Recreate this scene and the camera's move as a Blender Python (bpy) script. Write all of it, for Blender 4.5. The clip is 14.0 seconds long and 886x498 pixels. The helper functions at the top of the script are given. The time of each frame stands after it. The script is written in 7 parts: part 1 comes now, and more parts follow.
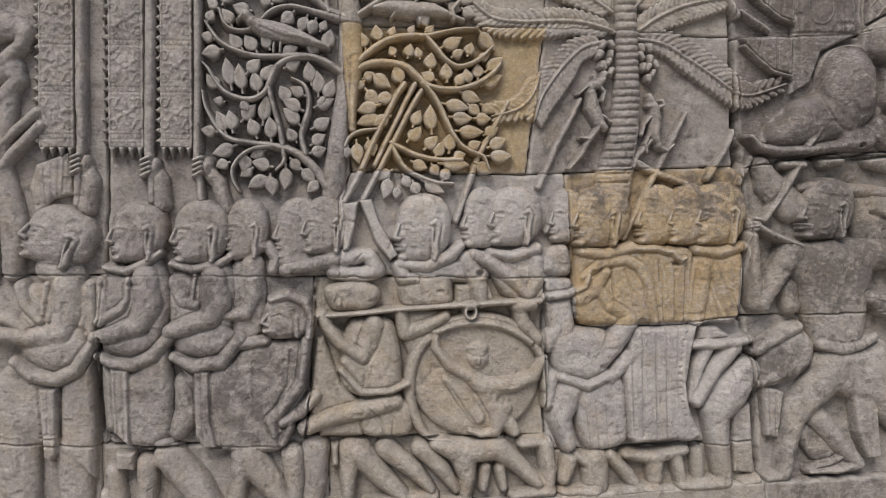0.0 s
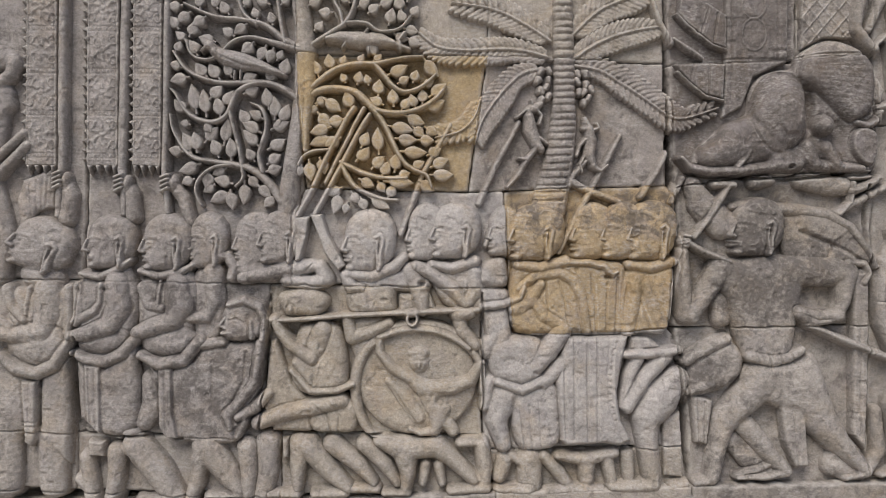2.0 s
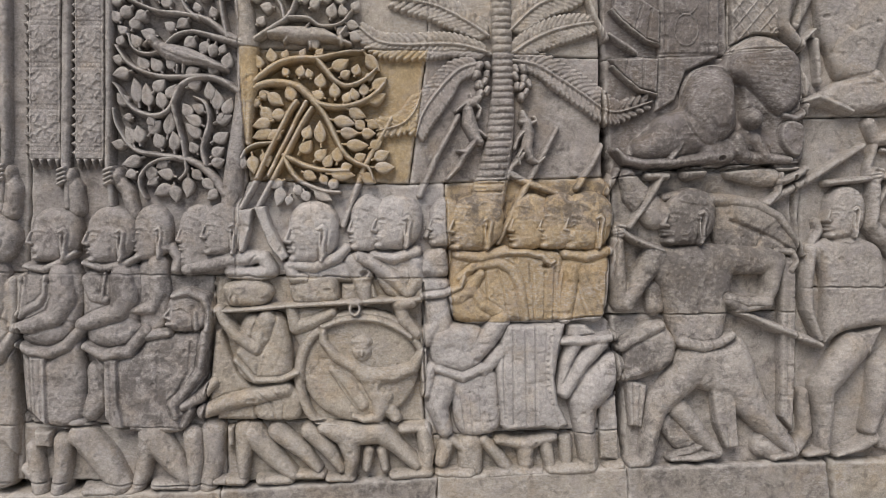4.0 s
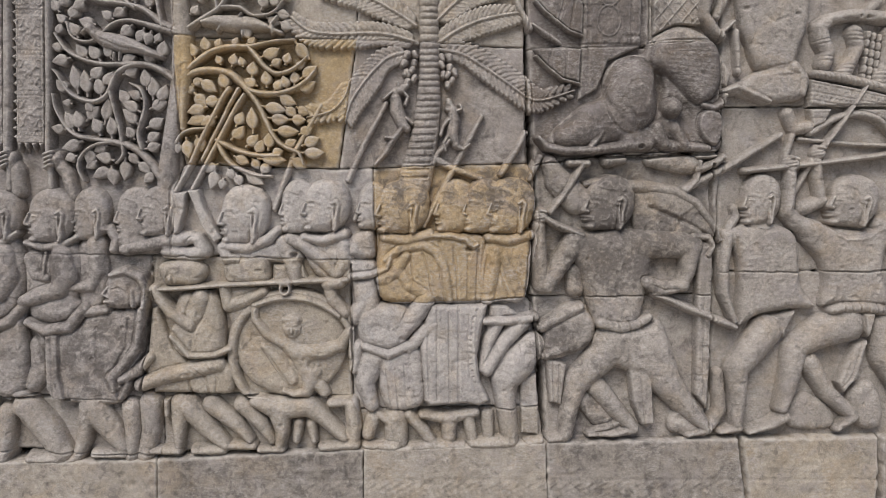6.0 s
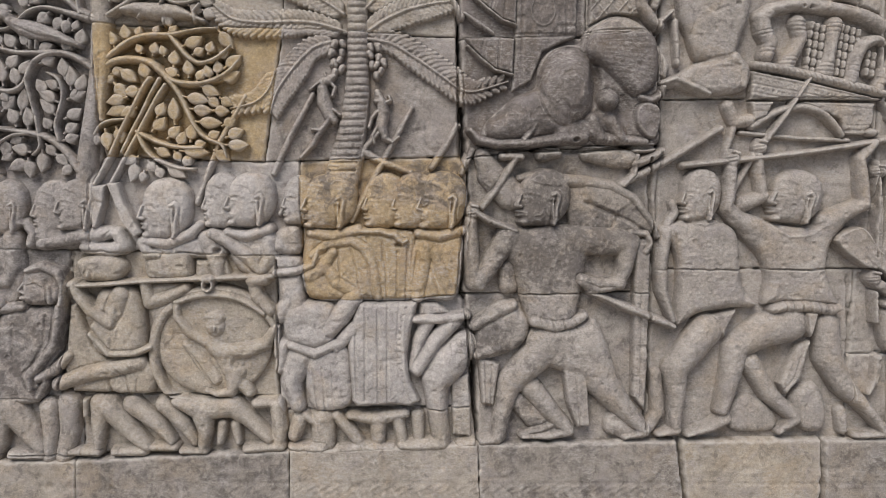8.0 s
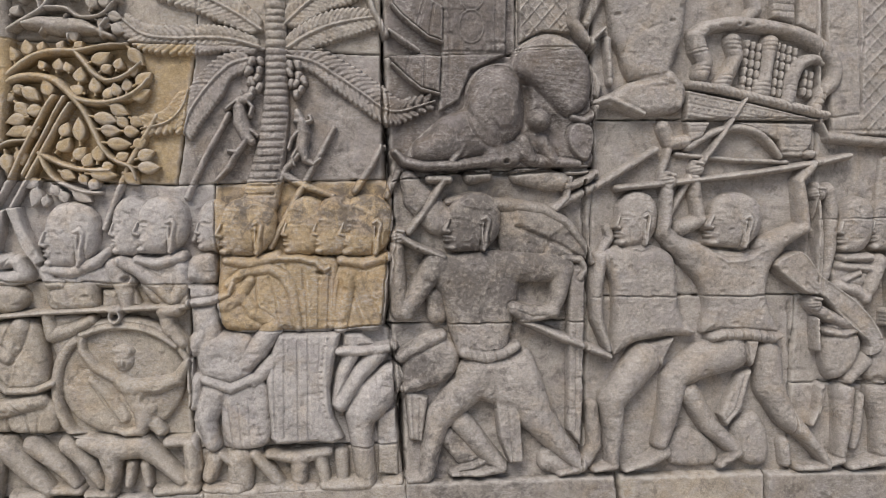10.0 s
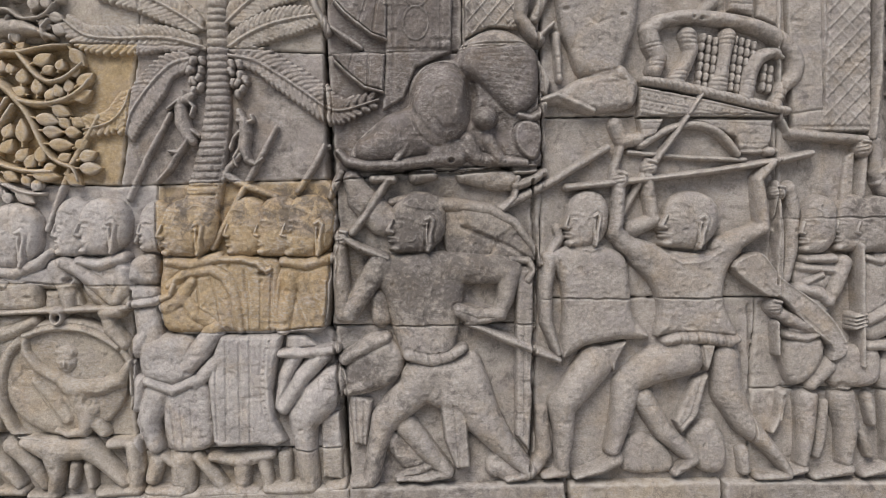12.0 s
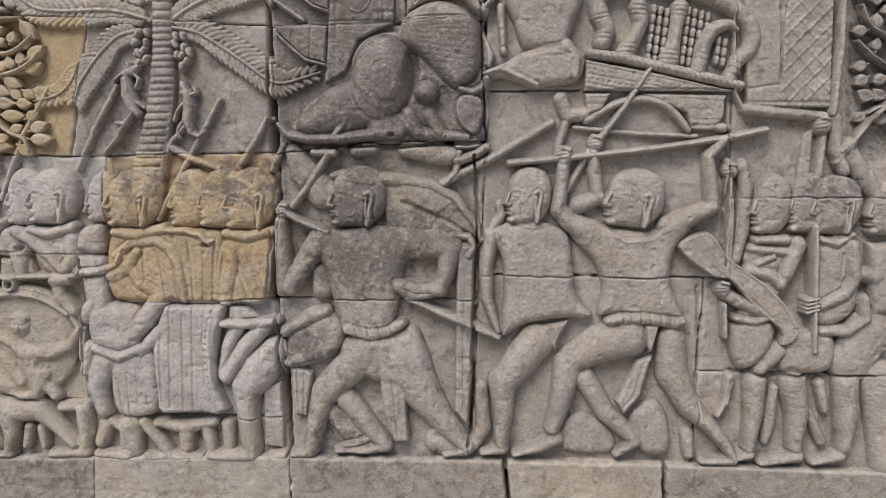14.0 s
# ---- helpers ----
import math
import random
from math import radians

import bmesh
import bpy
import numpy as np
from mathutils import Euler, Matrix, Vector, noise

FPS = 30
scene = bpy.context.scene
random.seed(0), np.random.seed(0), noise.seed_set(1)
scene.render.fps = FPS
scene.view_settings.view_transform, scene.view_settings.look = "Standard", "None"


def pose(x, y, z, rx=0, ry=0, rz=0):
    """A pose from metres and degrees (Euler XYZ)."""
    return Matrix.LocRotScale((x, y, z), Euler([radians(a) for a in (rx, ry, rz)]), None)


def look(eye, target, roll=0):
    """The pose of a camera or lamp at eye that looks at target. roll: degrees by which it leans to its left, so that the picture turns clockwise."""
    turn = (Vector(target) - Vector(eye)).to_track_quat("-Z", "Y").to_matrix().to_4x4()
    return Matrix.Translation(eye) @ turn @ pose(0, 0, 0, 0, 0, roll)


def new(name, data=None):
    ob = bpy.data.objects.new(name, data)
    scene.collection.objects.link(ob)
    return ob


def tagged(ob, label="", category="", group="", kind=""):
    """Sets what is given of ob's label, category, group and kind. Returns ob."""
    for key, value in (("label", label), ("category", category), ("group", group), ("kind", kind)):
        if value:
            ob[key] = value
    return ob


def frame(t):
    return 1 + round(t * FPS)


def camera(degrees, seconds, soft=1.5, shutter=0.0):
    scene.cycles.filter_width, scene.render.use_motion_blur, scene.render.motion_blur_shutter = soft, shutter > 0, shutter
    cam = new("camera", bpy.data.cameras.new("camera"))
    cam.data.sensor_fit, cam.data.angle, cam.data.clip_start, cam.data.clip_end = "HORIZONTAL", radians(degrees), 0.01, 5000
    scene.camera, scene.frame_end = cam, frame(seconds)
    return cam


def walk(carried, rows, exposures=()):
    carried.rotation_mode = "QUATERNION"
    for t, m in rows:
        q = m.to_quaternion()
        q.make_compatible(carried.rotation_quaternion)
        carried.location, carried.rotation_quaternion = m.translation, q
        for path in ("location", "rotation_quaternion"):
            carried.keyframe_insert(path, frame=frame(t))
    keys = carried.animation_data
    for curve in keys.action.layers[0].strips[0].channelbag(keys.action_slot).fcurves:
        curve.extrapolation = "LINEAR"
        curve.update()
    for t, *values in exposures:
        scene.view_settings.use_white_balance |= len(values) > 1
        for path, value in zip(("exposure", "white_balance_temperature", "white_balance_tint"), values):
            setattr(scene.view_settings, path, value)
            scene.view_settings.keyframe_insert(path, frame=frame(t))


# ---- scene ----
cam = camera(48.3, 14.0, soft=1.0)
PATH = [
    (0, (0.133, 0.443, 1.58), (0.34, 2.433, 1.557), -0.2),
    (0.5, (0.277, 0.377, 1.598), (0.423, 2.372, 1.571), -0.1),
    (1, (0.416, 0.279, 1.601), (0.509, 2.277, 1.58), 0.1),
    (1.5, (0.518, 0.208, 1.603), (0.579, 2.207, 1.586), 0.3),
    (2, (0.6, 0.145, 1.602), (0.647, 2.145, 1.593), 0.5),
    (4.5, (0.731, 0.02, 1.645), (0.862, 2.015, 1.588), 0.2),
    (5, (0.855, -0.041, 1.666), (0.958, 1.955, 1.591), 0.3),
    (5.5, (0.927, -0.08, 1.679), (1.027, 1.915, 1.591), 0.4),
    (6, (1.01, -0.106, 1.708), (1.104, 1.889, 1.595), 0.7),
    (6.5, (1.069, -0.113, 1.726), (1.164, 1.88, 1.595), 0.9),
    (7, (1.155, -0.104, 1.735), (1.242, 1.89, 1.594), 1.0),
    (7.5, (1.229, -0.07, 1.736), (1.31, 1.924, 1.592), 0.9),
    (8, (1.288, 0.001, 1.701), (1.383, 1.995, 1.582), 0.9),
    (8.5, (1.273, 0.071, 1.704), (1.432, 2.062, 1.602), 0.9),
    (9, (1.323, 0.118, 1.71), (1.504, 2.108, 1.618), 0.8),
    (11.5, (1.669, 0.223, 1.622), (1.795, 2.219, 1.607), 0.2),
    (12, (1.822, 0.225, 1.694), (1.892, 2.223, 1.632), 0.6),
    (12.5, (1.955, 0.217, 1.71), (1.978, 2.215, 1.628), 0.8),
    (13, (2.117, 0.215, 1.754), (2.082, 2.211, 1.637), 1.1),
    (13.5, (2.232, 0.227, 1.776), (2.162, 2.22, 1.635), 1.2),
    (14, (2.345, 0.252, 1.78), (2.244, 2.243, 1.621), 1.3),
]
walk(cam, [(t, look(eye, target, roll)) for t, eye, target, roll in PATH],
     [(0, -0.18), (2, -0.07), (5, -0.05), (7.5, -0.03), (9, 0.0), (14, 0.0)])

# ---- light: a bright overcast sky over the open gallery ----
world = bpy.data.worlds.new("sky")
scene.world = world
world.use_nodes = True
wn = world.node_tree.nodes
sky = wn.new("ShaderNodeTexSky")
sky.sky_type = "NISHITA"
sky.sun_disc = False
sky.sun_elevation, sky.sun_rotation = radians(62), radians(200)
sky.air_density, sky.dust_density = 1.0, 4.0
wn["Background"].inputs["Strength"].default_value = 0.111
world.node_tree.links.new(sky.outputs[0], wn["Background"].inputs["Color"])

sun = new("sun", bpy.data.lights.new("sun", "SUN"))
sun.data.energy, sun.data.angle, sun.data.color = 2.2, radians(28), (1.0, 0.955, 0.895)
sun.matrix_world = look((-2.3, -1.5, 6.9), (0, 3.8, 1.5))


# ---- materials ----
def nodes_of(name):
    m = bpy.data.materials.new(name)
    m.use_nodes = True
    return m, m.node_tree.nodes, m.node_tree.links


def stone_material():
    """Weathered sandstone: tint and amount of dark lichen come with the mesh, grain and stains from noise."""
    m, n, l = nodes_of("sandstone")
    bsdf = n["Principled BSDF"]
    where = n.new("ShaderNodeNewGeometry").outputs["Position"]
    tint = n.new("ShaderNodeAttribute")
    tint.attribute_name = "stone"

    def tex(scale, detail, rough=0.6, dist=0.0, stretch=None):
        t = n.new("ShaderNodeTexNoise")
        t.inputs["Scale"].default_value, t.inputs["Detail"].default_value = scale, detail
        t.inputs["Roughness"].default_value, t.inputs["Distortion"].default_value = rough, dist
        src = where
        if stretch:
            mp = n.new("ShaderNodeMapping")
            mp.inputs["Scale"].default_value = stretch
            l.new(where, mp.inputs["Vector"])
            src = mp.outputs[0]
        l.new(src, t.inputs["Vector"])
        return t.outputs["Fac"]

    def ramp(fac, a, b, lo, hi):
        r = n.new("ShaderNodeMapRange")
        r.inputs["From Min"].default_value, r.inputs["From Max"].default_value = a, b
        r.inputs["To Min"].default_value, r.inputs["To Max"].default_value = lo, hi
        l.new(fac, r.inputs["Value"])
        return r.outputs["Result"]

    def math_node(op, a, b):
        q = n.new("ShaderNodeMath")
        q.operation = op
        for i, v in enumerate((a, b)):
            if isinstance(v, (int, float)):
                q.inputs[i].default_value = v
            else:
                l.new(v, q.inputs[i])
        return q.outputs[0]

    def mix(kind, fac, a, b):
        q = n.new("ShaderNodeMix")
        q.data_type, q.blend_type = "RGBA", kind
        for i, v in ((0, fac), (6, a), (7, b)):
            if isinstance(v, (int, float, tuple)):
                q.inputs[i].default_value = v
            else:
                l.new(v, q.inputs[i])
        return q.outputs[2]

    broad = tex(4.0, 5, 0.6, 0.4)
    patch = tex(22.0, 7, 0.68, 0.3)
    speck = tex(85.0, 5, 0.72)
    grain = tex(260.0, 3, 0.7)
    layer = tex(14.0, 5, 0.65, 0.25, (1.0, 1.0, 6.0))
    tooled = tex(9.0, 4, 0.7, 0.3, (1.5, 1.5, 16.0))
    shade = math_node("MULTIPLY", ramp(broad, 0.3, 0.7, 0.80, 1.15), ramp(patch, 0.3, 0.7, 0.80, 1.13))
    shade = math_node("MULTIPLY", shade, ramp(grain, 0.25, 0.75, 0.72, 1.26))
    shade = math_node("MULTIPLY", shade, ramp(speck, 0.3, 0.7, 0.80, 1.18))
    shade = math_node("MULTIPLY", shade, ramp(tooled, 0.3, 0.7, 0.94, 1.05))
    grey = n.new("ShaderNodeCombineColor")
    for i in range(3):
        l.new(shade, grey.inputs[i])
    col = mix("MULTIPLY", 1.0, tint.outputs["Color"], grey.outputs[0])
    # warm iron staining in broad soft patches
    col = mix("MULTIPLY", ramp(tex(6.0, 4, 0.6, 0.8), 0.50, 0.72, 0.0, 0.7), col, (1.0, 0.90, 0.76, 1))
    # grey-violet bloom
    col = mix("MIX", ramp(tex(10.0, 6, 0.68, 0.5), 0.50, 0.72, 0.0, 0.45), col, (0.30, 0.275, 0.285, 1))
    # pale scuffs in drifts
    scuff = math_node("MULTIPLY", ramp(tex(7.0, 3, 0.5, 0.6), 0.42, 0.62, 0.0, 1.0), ramp(tex(60.0, 8, 0.75, 0.2, (1.0, 1.0, 2.4)), 0.47, 0.62, 0.0, 0.55))
    col = mix("MIX", scuff, col, (0.50, 0.475, 0.455, 1))
    # black lichen where the stone carries it, in ragged patches
    rag = ramp(tex(21.0, 10, 0.74, 0.4), 0.36, 0.64, 0.0, 1.0)
    lichen = math_node("SUBTRACT", math_node("ADD", rag, math_node("MULTIPLY", tint.outputs["Alpha"], 0.85)), 0.90)
    col = mix("MIX", ramp(lichen, -0.16, 0.34, 0.0, 0.74), col, (0.098, 0.087, 0.082, 1))
    # convex edges: rubbed pale, with highlights also put into the colour; pale flecks
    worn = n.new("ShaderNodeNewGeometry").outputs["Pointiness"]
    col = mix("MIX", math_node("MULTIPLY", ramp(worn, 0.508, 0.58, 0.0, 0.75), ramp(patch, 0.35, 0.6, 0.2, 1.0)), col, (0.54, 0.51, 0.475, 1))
    col = mix("MIX", ramp(tex(48.0, 7, 0.72), 0.64, 0.76, 0.0, 0.32), col, (0.52, 0.50, 0.47, 1))
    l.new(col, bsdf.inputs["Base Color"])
    bsdf.inputs["Roughness"].default_value = 0.92
    bsdf.inputs["Specular IOR Level"].default_value = 0.2
    relief = math_node("ADD", math_node("MULTIPLY", patch, 0.55), math_node("MULTIPLY", grain, 0.16))
    relief = math_node("ADD", relief, math_node("MULTIPLY", layer, 0.22))
    relief = math_node("ADD", relief, math_node("MULTIPLY", speck, 0.50))
    relief = math_node("ADD", relief, math_node("MULTIPLY", tooled, 0.14))
    bump = n.new("ShaderNodeBump")
    bump.inputs["Strength"].default_value, bump.inputs["Distance"].default_value = 1.0, 0.0055
    l.new(relief, bump.inputs["Height"])
    l.new(bump.outputs[0], bsdf.inputs["Normal"])
    return m


STONE = stone_material()

# ---- the wall's own numbers ----
WALL_Y = 3.825          # the level that carved heights are given from
GROUND_Y = WALL_Y + 0.014  # the cut-back ground between the figures
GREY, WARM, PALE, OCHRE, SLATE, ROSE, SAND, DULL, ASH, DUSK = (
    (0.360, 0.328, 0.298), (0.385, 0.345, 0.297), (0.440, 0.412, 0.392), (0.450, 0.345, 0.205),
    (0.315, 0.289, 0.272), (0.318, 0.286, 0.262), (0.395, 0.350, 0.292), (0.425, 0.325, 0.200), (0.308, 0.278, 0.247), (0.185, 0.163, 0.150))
# outline of each stone on the wall's face, its tint, its lichen
BLOCKS = []
BLOCKS += [
    ([(-1.342, 2.802), (-0.630, 2.827), (-0.638, 1.994), (-0.638, 1.459), (-1.355, 1.468)], SLATE, 0.14),
    ([(-0.630, 2.827), (0.136, 2.855), (0.139, 2.306), (0.172, 1.808), (0.134, 1.712), (0.129, 1.449), (-0.638, 1.459), (-0.638, 1.994)], SLATE, 0.16),
    ([(0.136, 2.855), (0.850, 2.881), (0.845, 2.304), (0.139, 2.306)], WARM, 0.06),
    ([(0.139, 2.306), (0.845, 2.304), (0.779, 1.798), (0.172, 1.808)], OCHRE, 0.0),
    ([(0.850, 2.881), (1.499, 2.904), (1.509, 2.288), (0.845, 2.304)], WARM, 0.12),
]
BLOCKS += [
    ([(0.845, 2.304), (1.509, 2.288), (1.531, 1.832), (0.913, 1.804), (0.779, 1.798)], ROSE, 0.08),
    ([(0.130, 1.712), (0.172, 1.808), (0.779, 1.798), (0.913, 1.804), (0.930, 1.443), (0.129, 1.449)], PALE, 0.0),
    ([(0.913, 1.804), (1.531, 1.832), (1.560, 1.757), (1.521, 1.299), (1.383, 1.285), (0.950, 1.272), (0.930, 1.443)], DULL, 0.04),
    ([(-1.355, 1.468), (-0.638, 1.459), (-0.668, 1.250), (-0.662, 0.895), (-1.361, 0.931)], GREY, 0.10),
    ([(-0.638, 1.459), (0.044, 1.450), (0.022, 0.878), (-0.662, 0.895), (-0.668, 1.250)], SLATE, 0.24),
]
BLOCKS += [
    ([(0.044, 1.450), (0.827, 1.444), (0.841, 0.886), (0.022, 0.906)], SAND, 0.0),
    ([(0.827, 1.444), (0.930, 1.443), (0.950, 1.272), (1.383, 1.285), (1.521, 1.299), (1.567, 1.268), (1.594, 0.854), (0.865, 0.837), (0.841, 0.886)], PALE, 0.03),
    ([(-1.361, 0.931), (-0.662, 0.895), (-0.664, 0.680), (-1.363, 0.703)], GREY, 0.08),
    ([(-0.662, 0.895), (0.022, 0.878), (0.022, 0.906), (0.088, 0.905), (0.093, 0.665), (-0.664, 0.680)], GREY, 0.12),
    ([(0.088, 0.905), (0.841, 0.886), (0.865, 0.837), (0.881, 0.650), (0.093, 0.665)], WARM, 0.06),
]
BLOCKS += [
    ([(0.865, 0.837), (1.594, 0.854), (1.623, 0.636), (0.881, 0.650)], WARM, 0.06),
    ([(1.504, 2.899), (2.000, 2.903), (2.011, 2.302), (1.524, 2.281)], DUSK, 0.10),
    ([(2.000, 2.903), (2.279, 2.905), (2.293, 2.320), (2.011, 2.302)], ASH, 0.22),
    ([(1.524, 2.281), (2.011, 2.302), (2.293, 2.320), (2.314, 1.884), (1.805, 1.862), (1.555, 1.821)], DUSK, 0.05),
    ([(1.555, 1.821), (1.805, 1.862), (2.314, 1.884), (2.302, 1.530), (2.297, 1.313), (1.547, 1.299), (1.571, 1.596)], ASH, 0.16),
]
BLOCKS += [
    ([(1.547, 1.299), (2.297, 1.313), (2.291, 1.116), (2.271, 0.674), (1.623, 0.632), (1.601, 1.098)], GREY, 0.20),
    ([(2.279, 2.905), (3.155, 2.913), (3.180, 2.088), (2.309, 2.067)], GREY, 0.10),
    ([(2.309, 2.067), (3.180, 2.088), (3.181, 1.417), (2.295, 1.406), (2.302, 1.530)], GREY, 0.04),
    ([(2.295, 1.406), (3.107, 1.415), (3.097, 1.013), (3.085, 0.679), (2.271, 0.674), (2.291, 1.116)], GREY, 0.04),
    ([(3.155, 2.913), (3.350, 2.914), (3.334, 2.105), (3.180, 2.088)], GREY, 0.05),
]
BLOCKS += [
    ([(3.350, 2.914), (3.987, 2.920), (4.057, 1.726), (3.170, 1.707), (3.180, 2.088), (3.334, 2.105)], GREY, 0.10),
    ([(3.170, 1.707), (4.057, 1.726), (4.094, 1.099), (3.100, 1.072), (3.107, 1.415), (3.181, 1.417)], GREY, 0.05),
    ([(3.100, 1.072), (4.094, 1.099), (4.117, 0.690), (3.085, 0.679)], GREY, 0.05),
]
# the plinth's stones, which stand forward of the carved ground
PLINTH = [
    ([(-1.321, 0.628), (0.074, 0.647), (0.076, 0.222), (-1.333, 0.221)], WARM, 0.20),
    ([(0.074, 0.647), (0.886, 0.688), (0.890, 0.223), (0.076, 0.222)], ASH, 0.42),
    ([(0.886, 0.688), (1.617, 0.715), (1.637, 0.223), (0.890, 0.223)], WARM, 0.08),
    ([(1.617, 0.715), (2.398, 0.732), (2.436, 0.456), (2.425, 0.224), (1.637, 0.223)], ASH, 0.34),
    ([(2.416, 0.732), (2.977, 0.740), (2.980, 0.457), (3.005, 0.225), (2.444, 0.224), (2.450, 0.456)], SAND, 0.05),
    ([(2.991, 0.740), (3.893, 0.741), (3.925, 0.225), (3.015, 0.225)], ASH, 0.22),
]
# dark stains: centre, half width, half height, amount
STAINS = [
    ([(-0.137, 1.072, 0.2056, 0.2056)], 0.42), ([(0.053, 1.392, 0.1134, 0.1134)], 0.30), ([(1.567, 1.138, 0.0830, 0.1452)], 0.40), ([(1.453, 1.727, 0.1645, 0.0925)], 0.56),
    ([(1.873, 1.458, 0.2474, 0.1546)], 0.62), ([(1.858, 1.683, 0.1227, 0.1233)], 0.70), ([(2.137, 1.587, 0.1841, 0.0818)], 0.55), ([(1.741, 2.007, 0.1636, 0.1431)], 0.30),
    ([(1.899, 2.371, 0.1619, 0.1619)], 0.35), ([(2.048, 1.992, 0.1423, 0.1016)], 0.22), ([(1.680, 1.142, 0.0937, 0.0833)], 0.40), ([(3.542, 1.749, 0.0991, 0.0595)], 0.50), ([(1.967, 1.950, 0.2853, 0.0611)], 0.25),
]
STAINS += [
    ([(3.690, 2.280, 0.1600, 0.4500)], 0.55), ([(3.480, 1.700, 0.0800, 0.1000)], 0.25), ([(1.180, 1.880, 0.2600, 0.0900)], 0.30), ([(0.950, 2.050, 0.1000, 0.2000)], 0.22),
    ([(-0.557, 1.622, 0.0908, 0.0727)], 0.25), ([(-0.786, 2.325, 0.3571, 0.0714)], 0.20), ([(-0.095, 1.905, 0.2242, 0.1682)], 0.20), ([(1.027, 1.707, 0.1202, 0.0802)], 0.52), ([(1.269, 1.717, 0.1220, 0.0712)], 0.42), ([(1.371, 2.053, 0.1226, 0.1635)], 0.15),
    ([(-0.320, 1.415, 0.0923, 0.0738)], 0.35), ([(1.778, 0.807, 0.1046, 0.1046)], 0.35), ([(1.719, 2.188, 0.1631, 0.1019)], 0.25), ([(0.456, 1.755, 0.3483, 0.0484)], 0.25),
]


# open cracks between stones that have shifted apart: line, half width, depth
CRACKS = [
    ([(1.552, 1.298), (1.569, 1.138), (1.577, 1.018), (1.598, 0.838), (1.623, 0.676)], 0.0055, 0.05), ([(-0.654, 1.250), (-0.666, 1.064), (-0.660, 0.951), (-0.635, 0.895)], 0.008, 0.045), ([(-0.640, 1.492), (-0.634, 1.808), (-0.635, 2.365)], 0.0035, 0.03),
    ([(1.509, 2.288), (1.519, 2.054), (1.527, 1.826)], 0.005, 0.04), ([(2.283, 1.282), (2.280, 1.095), (2.287, 0.949), (2.274, 0.780)], 0.0055, 0.05), ([(2.278, 2.376), (2.292, 2.117), (2.306, 1.892)], 0.0045, 0.04),
]
CRACKS += [
    ([(0.053, 1.440), (0.043, 1.259), (0.029, 1.069), (0.016, 0.916)], 0.0040, 0.035), ([(2.270, 1.835), (2.285, 1.550), (2.283, 1.313)], 0.0045, 0.04), ([(0.831, 1.424), (0.838, 1.151), (0.841, 0.896)], 0.0035, 0.03),
    ([(-0.635, 0.928), (-0.562, 0.893), (-0.434, 0.886), (-0.268, 0.878)], 0.006, 0.03), ([(0.202, 0.902), (0.356, 0.904), (0.472, 0.897)], 0.005, 0.03), ([(3.151, 2.052), (3.172, 1.832), (3.165, 1.711), (3.165, 1.468)], 0.0045, 0.035),
]
CRACKS += [
    ([(1.805, 1.862), (1.969, 1.857), (2.131, 1.873), (2.304, 1.884)], 0.007, 0.04), ([(3.211, 1.083), (3.374, 1.071), (3.514, 1.083), (3.711, 1.084)], 0.0055, 0.03), ([(3.082, 1.384), (3.096, 1.138), (3.088, 1.013)], 0.0035, 0.03),
]


# ---- carving: rounded strokes raised from the ground of the wall ----
lattice = np.random.default_rng(5).random((257, 257))


def cloud(x, z, f, seed=0):
    """Smooth value noise from 0 to 1."""
    u, v = x * f + 37.3 + seed * 11.7, z * f + 91.1 + seed * 5.3
    i, j = np.floor(u).astype(int), np.floor(v).astype(int)
    a, b = u - i, v - j
    a, b = a * a * (3 - 2 * a), b * b * (3 - 2 * b)
    i0, j0, i1, j1 = i % 257, j % 257, (i + 1) % 257, (j + 1) % 257
    return (lattice[i0, j0] * (1 - a) + lattice[i1, j0] * a) * (1 - b) + (lattice[i0, j1] * (1 - a) + lattice[i1, j1] * a) * b


def inside(x, z, poly):
    hit = np.zeros(x.shape, bool)
    for (ax, az), (bx, bz) in zip(poly, poly[1:] + poly[:1]):
        if az != bz:
            hit ^= ((az > z) != (bz > z)) & (x < (bx - ax) * (z - az) / (bz - az) + ax)
    return hit


def line_distance(x, z, pts, closed=False):
    d = np.full(x.shape, 9.0)
    for a, b in zip(pts, (pts[1:] + pts[:1]) if closed else (pts[1:] or pts)):
        vx, vz = b[0] - a[0], b[1] - a[1]
        t = np.clip(((x - a[0]) * vx + (z - a[1]) * vz) / max(vx * vx + vz * vz, 1e-9), 0, 1)
        d = np.minimum(d, np.hypot(x - a[0] - t * vx, z - a[1] - t * vz))
    return d


def box_of(pts, grow=0.0):
    q = np.array([p[:2] for p in pts])
    return q[:, 0].min() - grow, q[:, 0].max() + grow, q[:, 1].min() - grow, q[:, 1].max() + grow


def stone_colours(x, z, plinth=False):
    """Tint and lichen of the stone at each place of the wall's face."""
    col = np.empty(x.shape + (4,))
    col[...] = (*GREY, 0.1)
    for poly, tint, lichen in (PLINTH if plinth else BLOCKS):
        x0, x1, z0, z1 = box_of(poly)
        near = (x >= x0) & (x <= x1) & (z >= z0) & (z <= z1)
        if near.any():
            near[near] = inside(x[near], z[near], poly)
            col[near] = (*tint, lichen)
    if not plinth:
        for ((cx, cz, rx, rz),), amount in STAINS:
            col[..., 3] += amount * np.exp(-(((x - cx) / rx) ** 2 + ((z - cz) / rz) ** 2) ** 2)
    return col


